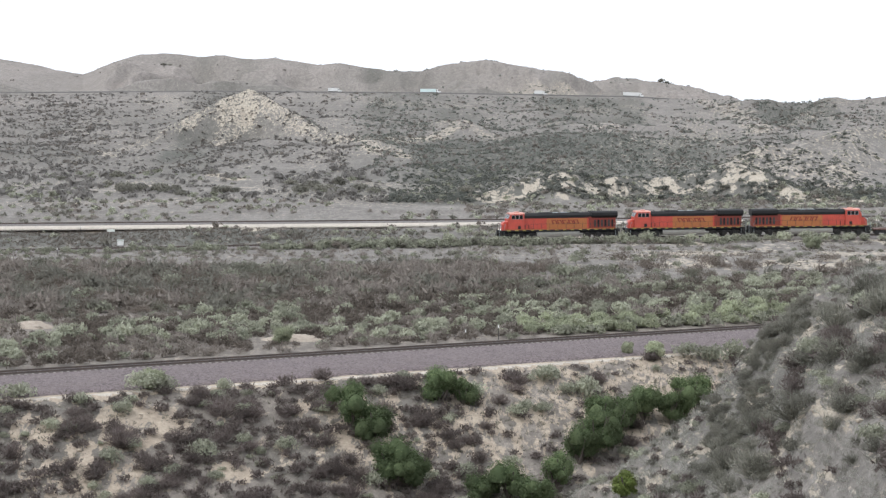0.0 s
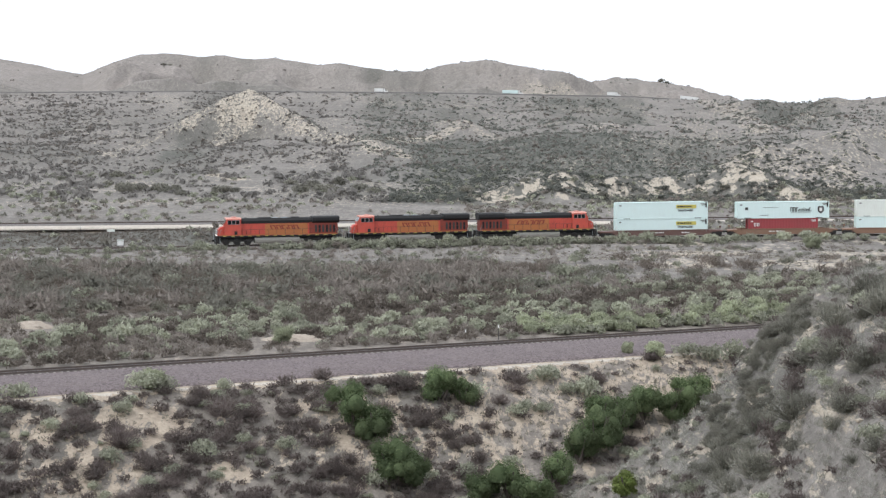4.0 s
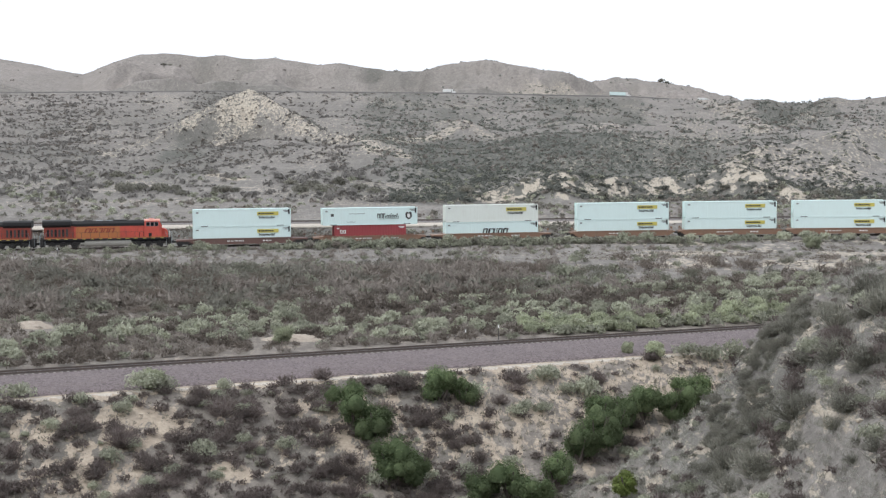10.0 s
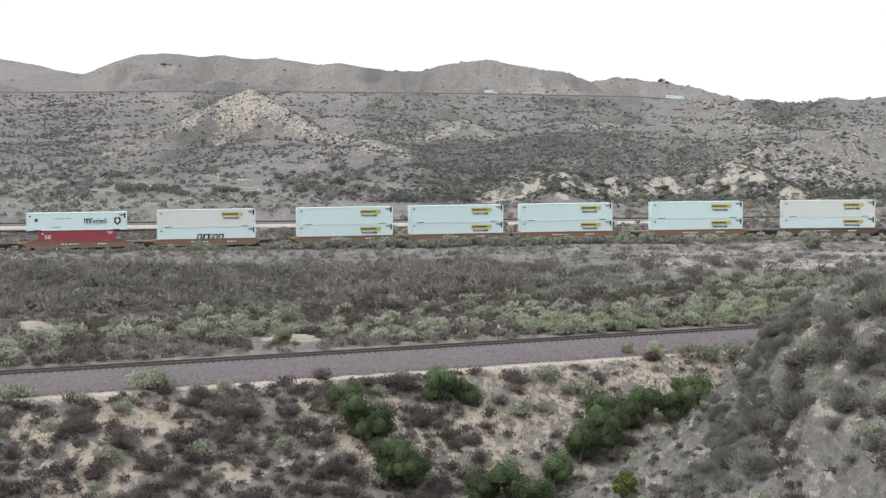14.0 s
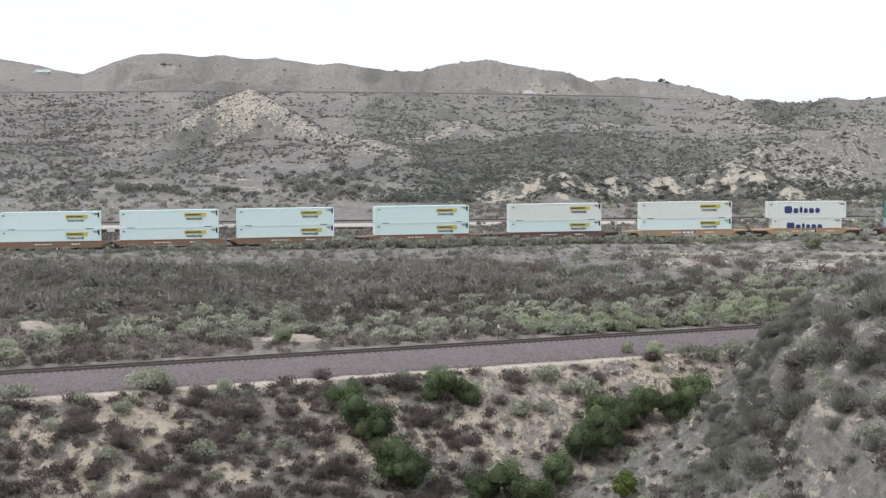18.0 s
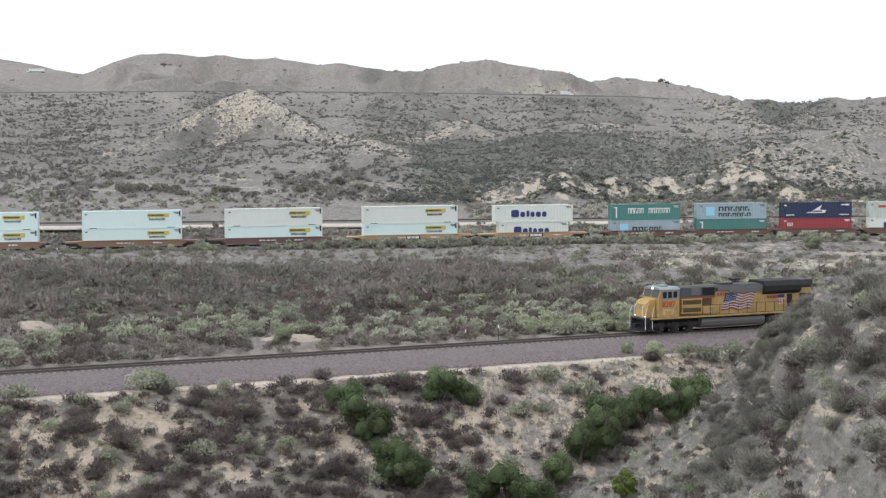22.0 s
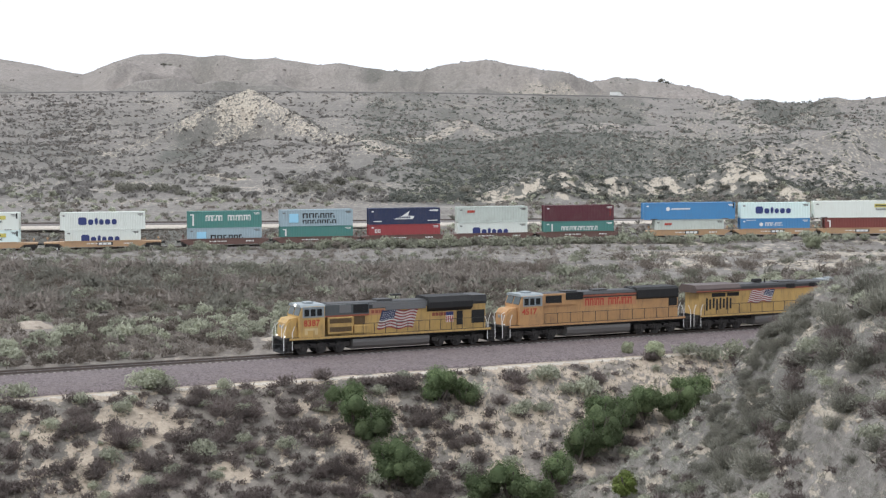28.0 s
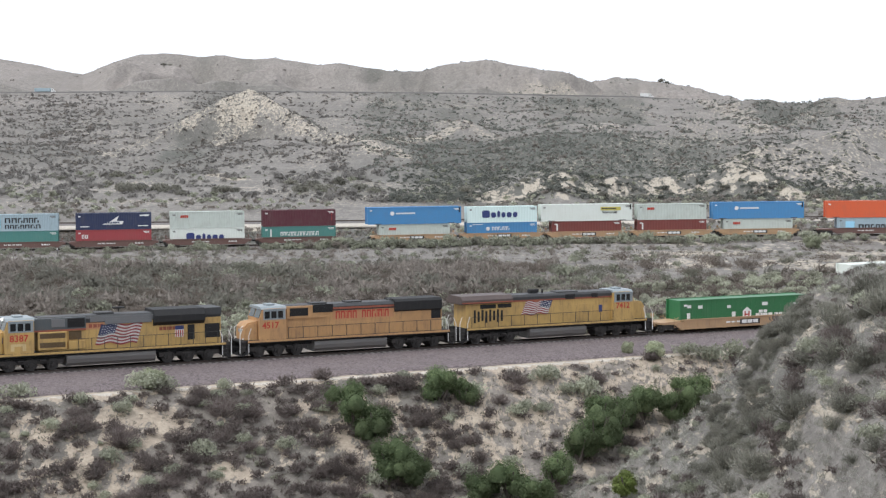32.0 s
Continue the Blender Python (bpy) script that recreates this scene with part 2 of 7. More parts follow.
def far_y(x):
    """The far line bends gently; past the ends it runs straight on."""
    c = np.clip(x, -85, 95)
    return FAR_D + FAR_A * c + FAR_B * c * c + FAR_C * c ** 3 + (FAR_A + 2 * FAR_B * c + 3 * FAR_C * c * c) * (x - c)


FAR_X = np.linspace(-420, 620, 5201)
FAR_S = np.concatenate([[0], np.cumsum(np.hypot(np.diff(FAR_X), np.diff(far_y(FAR_X))))])
FAR_S -= np.interp(0, FAR_X, FAR_S)


def far_point(s):
    x = float(np.interp(s, FAR_S, FAR_X))
    return Vector((x, float(far_y(x)), FAR_Z + FAR_GRADE * x))


def far_pose(s, half=6.0, up=0.0):
    """A vehicle on the far line, its front towards smaller s, carried by two trucks."""
    a, b = far_point(s - half), far_point(s + half)
    c = (a + b) / 2
    return pose(c.x, c.y, c.z + up, 0, math.degrees(math.atan(FAR_GRADE)), math.degrees(math.atan2(a.y - b.y, a.x - b.x)))


def near_pose(s, up=0.0):
    c = Vector((0, NEAR_D, 0)) + NEAR_DIR * s
    return pose(c.x, c.y, up, 0, 0, math.degrees(math.atan2(-NEAR_DIR.y, -NEAR_DIR.x)))


def hash2(ix, iy, seed):
    h = (ix.astype(np.int64) * 374761393 + iy.astype(np.int64) * 668265263 + seed * 974634541) & 0x7FFFFFFF
    h = ((h ^ (h >> 13)) * 1274126177) & 0x7FFFFFFF
    return ((h ^ (h >> 16)) & 0xFFFF) / 65535.0


def vnoise(x, y, seed=0):
    ix, iy = np.floor(x), np.floor(y)
    fx, fy = x - ix, y - iy
    fx, fy = fx * fx * (3 - 2 * fx), fy * fy * (3 - 2 * fy)
    a, b = hash2(ix, iy, seed), hash2(ix + 1, iy, seed)
    c, d = hash2(ix, iy + 1, seed), hash2(ix + 1, iy + 1, seed)
    return (a + (b - a) * fx) * (1 - fy) + (c + (d - c) * fx) * fy


def fbm(x, y, octaves=4, seed=0):
    z, a, tot = 0.0, 1.0, 0.0
    for i in range(octaves):
        z, tot = z + a * (vnoise(x, y, seed + i) - 0.5), tot + a
        x, y, a = x * 2.03 + 17.1, y * 2.03 + 5.7, a * 0.5
    return z / tot * 2


def ridged(x, y, octaves=4, seed=0):
    z, a, tot = 0.0, 1.0, 0.0
    for i in range(octaves):
        z, tot = z + a * (1 - np.abs(2 * vnoise(x, y, seed + i) - 1)), tot + a
        x, y, a = x * 2.1 + 3.1, y * 2.1 + 8.7, a * 0.5
    return z / tot


def smooth(a, lo, hi):
    t = np.clip((a - lo) / (hi - lo), 0, 1)
    return t * t * (3 - 2 * t)


def softmax(a, b, k):
    return np.logaddexp(a / k, b / k) * k


def along(x, y, pts, width):
    """How near a place lies to a crest line, and the crest's height there. pts: x, y, height."""
    best, high = np.full(np.shape(x), 1e9), np.zeros(np.shape(x))
    for (x0, y0, h0), (x1, y1, h1) in zip(pts, pts[1:]):
        dx, dy = x1 - x0, y1 - y0
        t = np.clip(((x - x0) * dx + (y - y0) * dy) / (dx * dx + dy * dy), 0, 1)
        d = np.hypot(x - x0 - t * dx, y - y0 - t * dy)
        hit = d < best
        best, high = np.where(hit, d, best), np.where(hit, h0 + t * (h1 - h0), high)
    return np.exp(-((best / width) ** 2)), high


# distance from the eye, and the height of the land there towards five bearings (left to right)
BEARING = (-0.245, -0.122, 0.0, 0.122, 0.245)
LAND = (
    (380, (2.9, 3.0, 3.1, 3.2, 3.4)),
    (480, (3.2, 3.0, 3.2, 3.0, 3.5)),
    (600, (4.0, 5.0, 4.5, 3.0, 8.0)),
    (800, (10, 11, 10, 9, 13)),
    (1000, (15, 15, 15, 14, 18)),
    (1300, (31, 30, 26, 24, 29)),
    (1560, (46, 47, 45, 42, 37)),
    (1640, (49, 50, 47, 44, 36)),
    (2000, (58, 70, 66, 60, 48)),
    (2600, (60, 66, 60, 55, 45)),
)
# the skyline: bearing, height above the eye per metre of distance
SKY_U = (-0.4, -0.245, -0.225, -0.198, -0.182, -0.167, -0.148, -0.134, -0.120, -0.104, -0.092, -0.07, -0.057, -0.03, -0.014, 0.005, 0.024, 0.042, 0.067, 0.082, 0.0955, 0.114, 0.142, 0.166, 0.18, 0.192, 0.217, 0.23, 0.245, 0.4)
SKY_Y = (95, 103, 115, 132, 113, 98, 95, 103, 99, 106, 103, 115, 112, 125, 128, 112, 109, 118, 128, 145, 136, 143, 157, 178, 186, 194, 190, 190, 185, 180)


ROAD_Y = 1610.0


def road_height(x):
    return np.interp(x / ROAD_Y, (-0.6, -0.245, -0.122, 0.0, 0.104, 0.135, 0.16, 0.3), (47.5, 48.6, 50.0, 48.2, 45.1, 41.8, 36.0, 26.0))


def crest_height(u, dist):
    return 21 - (np.interp(u, SKY_U, SKY_Y) - 221) / 3204 * dist


# cross-section of the near spur at its crest
SPUR_X = (-60, 7.6, 10.9, 13.6, 16.0, 17.7, 20.0, 21.6, 23.5, 25.3, 27.4, 60)
SPUR_Z = (-60, -2.2, -0.5, 1.2, 3.0, 4.6, 7.8, 9.2, 10.8, 11.9, 12.6, 26)
# spurs and knolls of the hills: crest lines as (bearing, rise seen from the eye, distance), and the steepness of their flanks
RIDGES = (
    (((-0.107, 0.019, 985), (-0.095, 0.0134, 965), (-0.082, 0.005, 935), (-0.067, -0.0034, 900), (-0.045, -0.0084, 850), (-0.026, -0.0215, 720)), 0.52),
    (((-0.107, 0.019, 985), (-0.12, 0.0144, 970), (-0.1355, 0.0066, 945), (-0.151, -0.0012, 915), (-0.17, -0.0097, 870), (-0.19, -0.020, 760)), 0.45),
    (((-0.107, 0.019, 985), (-0.112, 0.0081, 960), (-0.12, -0.0022, 925), (-0.1245, -0.0137, 850)), 0.55),
    (((0.011, 0.0025, 1080), (-0.001, -0.0044, 1020), (-0.017, -0.0106, 960), (-0.045, -0.020, 820)), 0.42),
    (((0.011, 0.0025, 1080), (0.027, -0.0044, 1030), (0.045, -0.0128, 940)), 0.4),
    (((0.011, 0.0025, 1080), (0.005, -0.009, 980), (-0.004, -0.02, 850)), 0.45),
    (((0.30, 0.003, 680), (0.2266, -0.0025, 640), (0.2016, -0.0075, 630), (0.1767, -0.0115, 610), (0.158, -0.0222, 560)), 0.4),
    (((0.2266, -0.0025, 640), (0.2203, -0.0184, 570), (0.2141, -0.0309, 500)), 0.42),
    (((0.2016, -0.0075, 630), (0.1923, -0.0247, 545)), 0.42),
    (((0.158, 0.0118, 1480), (0.168, 0.0138, 1420), (0.178, 0.0138, 1400), (0.191, 0.0100, 1400), (0.199, 0.0112, 1400), (0.209, 0.0146, 1400), (0.217, 0.0150, 1400), (0.2235, 0.0136, 1400), (0.232, 0.0142, 1400), (0.245, 0.0160, 1400), (0.33, 0.02, 1400)), 0.22),
    (((0.217, 0.0150, 1400), (0.2, 0.0075, 1280), (0.195, 0.0010, 1120)), 0.3),
    (((0.178, 0.0138, 1400), (0.1705, 0.006, 1250), (0.175, -0.0035, 1040)), 0.3),
    (((0.145, 0.0125, 1560), (0.161, 0.0062, 1350), (0.175, -0.0035, 1040)), 0.3),
    (((0.0175, -0.0403, 425), (0.036, -0.0330, 435), (0.055, -0.0300, 440), (0.0674, -0.0262, 440), (0.086, -0.0290, 445), (0.114, -0.0292, 455), (0.139, -0.0262, 460), (0.161, -0.0206, 455), (0.1767, -0.0262, 440), (0.192, -0.034, 425), (0.205, -0.0409, 415)), 0.42),
    (((0.0674, -0.0262, 440), (0.0627, -0.0403, 408)), 0.42),
    (((0.161, -0.0206, 455), (0.176, -0.0340, 428)), 0.5),
)


def ridge_line(pts):
    return [(u * d, d, 21 + v * d) for u, v, d in pts]


def crest_off(x, y, pts):
    """Distance from a crest line, and the crest's height at the nearest place on it."""
    best, high = np.full(np.shape(x), 1e9), np.zeros(np.shape(x))
    for (x0, y0, h0), (x1, y1, h1) in zip(pts, pts[1:]):
        dx, dy = x1 - x0, y1 - y0
        t = np.clip(((x - x0) * dx + (y - y0) * dy) / (dx * dx + dy * dy), 0, 1)
        o = np.hypot(x - x0 - t * dx, y - y0 - t * dy)
        hit = o < best
        best, high = np.where(hit, o, best), np.where(hit, h0 + t * (h1 - h0), high)
    return best, high


def gullies(x, y):
    """Large and small drainage lines of the hills: 1 on the ribs, 0 in the gullies."""
    wide = ridged(x / 55 + 0.5 * fbm(x / 80, y / 160, 2, 187), y / 330, 2, 186)
    fine = ridged(x / 21 + 0.7 * fbm(x / 45, y / 90, 2, 287), y / 130, 2, 286)
    return wide, fine


def height(x, y):
    """The lie of the land, everywhere."""
    x, y = np.asarray(x, float), np.asarray(y, float)
    d = np.maximum(y, 1.0)
    u = np.clip(x / np.maximum(d, 60), -0.5, 0.5)
    n = (y - NEAR_D - NEAR_SLOPE * x) * NEAR_DIR.x
    # valley floor between the lines
    z = np.interp(y, (0, 175, 300, 350, 380), (-0.5, -0.45, 0.4, 1.9, 2.7))
    z = z + 0.55 * fbm(x / 14, y / 14, 4, 3) * smooth(n, 5, 14) * (1 - smooth(y, 330, 420) * 0.3)
    z = z + 0.9 * smooth(n, 6, 13) * smooth(u, 0.02, 0.2) * (1 - smooth(y, 260, 300))
    # rising ground behind
    rows = np.array([np.interp(u, BEARING, h) for _, h in LAND])
    dists = np.array([a for a, _ in LAND])
    k = np.clip(np.searchsorted(dists, d) - 1, 0, len(dists) - 2)
    t = np.clip((d - dists[k]) / (dists[k + 1] - dists[k]), 0, 1)
    flat = rows.reshape(len(dists), -1)
    col = np.arange(flat.shape[1]).reshape(d.shape)
    hi = flat[k, col] * (1 - t) + flat[k + 1, col] * t
    rough = smooth(d, 420, 900)
    hi = hi + rough * (9.0 * (ridged(x / 120, y / 210, 4, 11) - 0.62) + 2.2 * fbm(x / 30, y / 40, 4, 21)) * (1 - 0.6 * smooth(d, 1480, 1580) * (1 - smooth(d, 1640, 1760)))
    wide, fine = gullies(x, y)
    hi = hi + smooth(d, 480, 700) * (1 - smooth(d, 1330, 1500)) * (6.0 * (wide - 0.62) + 2.5 * (fine - 0.62))
    # crest of the ridge
    top = crest_height(u, 2000.0) + 2.0 * fbm(x / 25, y / 60, 4, 31)
    top = top + 1.6 * fbm(x / 7, y / 30, 2, 35) * smooth(u, -0.12, 0.02)
    wash = 80 * (ridged(x / 125 + 0.4 * fbm(x / 90, y / 90, 2, 5), y / 420, 3, 41) - 0.75) + 28 * (ridged(x / 38 + 0.5 * fbm(x / 60, y / 90, 2, 6), y / 300, 2, 43) - 0.75)
    face = top - np.where(d < 2000, (2000 - d) * 0.105, (d - 2000) * 0.22)
    hi = np.where(d > 1640, softmax(road_height(x) - 2, face + wash * smooth(2000 - d, 0, 110) * smooth(d, 1640, 1730) * smooth(u, -0.197, -0.175), 2.0), hi)
    hi = np.where((d > 1700) & (d < 2000), np.minimum(hi, 21 + (top - 21) * d / 2000 - 0.4), hi)
    # spurs and knolls, their flanks cut by small gullies
    warp = 1 + 0.5 * fbm(x / 24, y / 34, 3, 301) + 0.5 * (0.66 - ridged(x / 15 + 0.4 * fbm(x / 30, y / 60, 2, 305), y / 46, 2, 303))
    for pts, steep in RIDGES:
        line = ridge_line(pts)
        off, top_z = crest_off(x, y, line)
        hi = softmax(hi, top_z + 0.9 * fbm(x / 9, y / 14, 3, 307) - steep * off * warp - 0.004 * off ** 2, 0.8)
    hi = hi + (road_height(x) - hi) * (1 - smooth(np.abs(d - ROAD_Y), 9, 24))
    z = np.where(d > 380, hi, z)
    # beds of the lines
    fy = far_y(x)
    z = z + (FAR_Z + FAR_GRADE * x - 0.62 - z) * (1 - smooth(np.abs(y - fy), 3.4, 7.5))
    ty = THIRD_D + 0.16 * x
    z = z + (THIRD_Z - 0.5 - z) * (1 - smooth(np.abs(y - ty), 4.5, 10))
    # the near line's fill, falling to a ravine, and the spur on the eye's side of it
    fill = -0.5 - 0.44 * np.maximum(-13.2 - n, 0) + 0.5 * fbm(x / 7, y / 7, 4, 61) * smooth(-n, 14, 20)
    z = np.where(n < 6, z + (fill - z) * (1 - smooth(n, 3.0, 6.0)), z)
    plane = np.interp(x, SPUR_X, SPUR_Z) + 0.0612 * (y - 112) + 0.55 * fbm(x / 6, y / 6, 4, 71)
    back = plane - 1.05 * (y - 113 - 5 * fbm(x / 9, y / 40, 3, 75))
    spur = -softmax(-plane, -back, 0.7)
    hill = 19.2 - 0.31 * np.hypot(x, y)
    near = softmax(np.minimum(spur, 26 + 0 * x), hill, 0.6)
    return np.where(y < 230, np.where(n < -8, softmax(z, near, 0.35), z), z)


def bareness(x, y):
    """Where pale, eroded earth shows."""
    x, y = np.asarray(x, float), np.asarray(y, float)
    n = (y - NEAR_D - NEAR_SLOPE * x) * NEAR_DIR.x
    b = np.zeros(np.shape(x))
    strip = np.exp(-(((n + 12.9) / 0.9) ** 2))
    b = np.maximum(b, strip)
    spur = (y < 122) & (x > 4)
    patch = smooth(fbm(x / 9, y / 12, 3, 82), -0.3, 0.35)
    b = np.maximum(b, np.where(spur, 0.24, 0.58) * patch * smooth(-n, 14, 17) * (y < 200))
    b = np.maximum(b, 0.45 * smooth(x, -7, 1) * smooth(-n, 12.5, 14) * (1 - smooth(-n, 24, 34)) * ((y < 200) & ~spur))
    for px, py, pr in ((-22.6, 141.4, 2.9), (-26.0, 140.2, 1.6), (-31.5, 137.0, 1.8), (-16.0, 136.2, 1.8), (-8.0, 143.0, 1.6), (24.6, 106.0, 1.0), (23.0, 99.0, 0.8)):
        b = np.maximum(b, 0.8 * (1 - smooth(np.hypot(x - px, (y - py) * 0.8), pr * 0.5, pr * 1.2)))
    # erosion scars: along the spurs' crests and down chosen flanks
    for (x0, y0, x1, y1), width, k in (((24.5, 106, 12, 105), 1.0, 0.5), ((-72, 572, -61, 540), 4, 0.7), ((98, 418, 130, 410), 6, 1.0), ((60, 1690, 110, 1700), 40, 0.4), ((-95, 1700, -60, 1690), 14, 0.8)):
        w, _ = along(x, y, ((x0, y0, 1), (x1, y1, 1)), width)
        b = np.maximum(b, k * smooth(w, 0.1, 0.75))
    knoll, _ = crest_off(x, y, ridge_line(RIDGES[13][0]))
    veins = smooth(ridged(x / 7 + 0.8 * fbm(x / 9, y / 14, 2, 331), y / 20, 2, 333), 0.69, 0.80)
    b = np.maximum(b, 0.68 * veins * (1 - smooth(knoll, 9, 17)))
    rib = smooth(fbm(x / 10, y / 24, 3, 311), -0.35, 0.3)
    for i, width, k in ((0, 14, 0.53), (1, 8, 0.40), (2, 9, 0.50), (3, 10, 0.46), (4, 9, 0.36), (6, 18, 0.42), (7, 14, 0.38), (8, 12, 0.38), (10, 16, 0.34), (12, 14, 0.40), (13, 5, 0.42), (15, 3.2, 0.55)):
        off, _ = crest_off(x, y, ridge_line(RIDGES[i][0]))
        near_top = 1 - smooth(off + 4 * fbm(x / 6, y / 9, 2, 313), width * 0.4, width)
        b = np.maximum(b, k * near_top * (0.72 + 0.38 * rib))
    for px, py, pr, k in ((-105, 955, 10, 0.64), (-115, 955, 9, 0.5), (29.4, 433, 2.4, 1.0), (28.4, 422, 2.2, 1.0), (27.2, 411, 2.0, 1.0), (36.5, 434, 3.0, 0.6), (71.5, 446, 2.6, 0.66), (75.5, 436, 2.2, 0.9), (80.5, 423, 1.6, 0.9), (16, 427, 2.4, 0.6), (44, 438, 3.6, 0.52), (56, 442, 4, 0.5), (64, 446, 3, 0.55)):
        b = np.maximum(b, k * (1 - smooth(np.hypot(x - px, (y - py) * 0.45), pr * 0.5, pr * 1.15)))
    for px, py, pr in ((-64.5, 336, 2.4), (-35.4, 338, 2.6), (-86, 333, 3.0)):
        b = np.maximum(b, 0.9 * (1 - smooth(np.hypot(x - px, (y - py) * 0.35), pr * 0.5, pr * 1.1)))
    hills = smooth(y, 420, 600) * (1 - smooth(y, 1500, 1600))
    b = np.maximum(b, 0.22 * hills * smooth(ridged(x / 60, y / 260, 3, 185), 0.62, 0.85))
    wide, fine = gullies(x, y)
    b = b + hills * np.clip(b, 0, 0.5) * 0.45 * (smooth(fine, 0.55, 0.85) - 0.5)
    b = np.maximum(b, 0.16 * hills * smooth(fine, 0.8, 0.95))
    ty = THIRD_D + 0.16 * x
    b = np.maximum(b, 0.4 * (1 - smooth(np.abs(y - ty + 7.5), 2.2, 4.6)))
    flats = smooth(fbm(x / 18, y / 26, 4, 95), -0.15, 0.25)
    b = np.maximum(b, 0.28 * flats * smooth(y, 380, 420) * (1 - smooth(y, 520, 600)) * (x < 10))
    b = np.maximum(b, 0.55 * flats * smooth(y, 200, 240) * (1 - smooth(y, 310, 330)) * smooth(x, 0, 30))
    return np.clip(b, 0, 1)


def scrub_and_shade(x, y):
    """Where the chaparral grows so thick that its litter hides the soil, plus shade painted on the crest and one spur.
    """
    x, y = np.asarray(x, float), np.asarray(y, float)
    u = x / np.maximum(y, 60)
    patch = smooth(fbm(x / (y * 0.03 + 4), y / (y * 0.09 + 6), 4, 181), -0.15, 0.25)
    band = smooth(y, 560, 640) * (1 - smooth(y, 880, 1050)) * smooth(u, -0.06, 0.02) * (1 - smooth(u, 0.13, 0.19))
    low = smooth(y, 700, 760) * (1 - smooth(y, 900, 1000)) * (1 - smooth(u, -0.16, -0.11)) * 0.8
    slope = smooth(y, 1050, 1200) * (1 - smooth(y, 1560, 1600)) * (0.15 + 0.3 * smooth(u, -0.06, 0.0))
    wide, fine = gullies(x, y)
    gully = np.maximum(smooth(1 - wide, 0.28, 0.6), 0.75 * smooth(1 - fine, 0.3, 0.62)) * smooth(y, 450, 600)
    # shade between the crest's ribs, painted as darker soil
    crest = 0.2 * (y > 1640) * smooth(1 - ridged(x / 125 + 0.4 * fbm(x / 90, y / 90, 2, 5), y / 420, 3, 41), 0.3, 0.55)
    # the main spur's right flank: its chaparral, and shade painted in with it
    flank, _ = along(x, y, ((-78, 1010, 1), (-58, 960, 1), (-36, 905, 1), (-14, 850, 1)), 20)
    left = 0.85 * smooth(flank, 0.2, 0.7) + 0.08 * smooth(y, 400, 460) * (1 - smooth(y, 640, 760)) * (1 - smooth(u, 0.0, 0.03)) + 0.2 * smooth(y, 620, 760) * (1 - smooth(y, 1200, 1400)) * (1 - smooth(u, -0.06, 0.0))
    left = left + 0.75 * smooth(u, -0.1, -0.075) * (1 - smooth(u, 0.0, 0.05)) * smooth(y, 425, 450) * (1 - smooth(y, 560, 640)) * (0.45 + 0.7 * patch)
    left = left + 0.6 * smooth(y, 690, 730) * (1 - smooth(y, 800, 850)) * (1 - smooth(u, -0.205, -0.18)) * (0.4 + 0.6 * patch)
    spur = 0.04 * ((y < 122) & (x > 4)) + 0.35 * ((y < 165) & (x < 4)) * smooth(fbm(x / 7, y / 7, 3, 188), -0.3, 0.3)
    spur = spur + 0.4 * ((y > 96) & (y < 122)) * smooth(x, 12, 15.5) * (1 - smooth(x + 0.25 * (y - 110), 20, 22))
    knoll, _ = crest_off(x, y, ridge_line(RIDGES[13][0]))
    band = np.maximum(band, 0.85 * (1 - smooth(knoll, 14, 34)))
    strip = smooth(y - far_y(x), 4.5, 7) * (1 - smooth(y - THIRD_D - 0.16 * x, -12.5, -10)) * (1 - 0.65 * smooth(u, -0.07, 0.0))
    band = np.maximum(band, strip)
    return np.clip(crest + left + 0.45 * gully * (0.4 + 0.6 * patch) + spur + band * (0.85 + 0.3 * patch) + low * patch + slope * patch + 0.12 * patch * (y > 1640) * smooth(fbm(x / 70, y / 110, 3, 183), -0.1, 0.3), 0, 1)


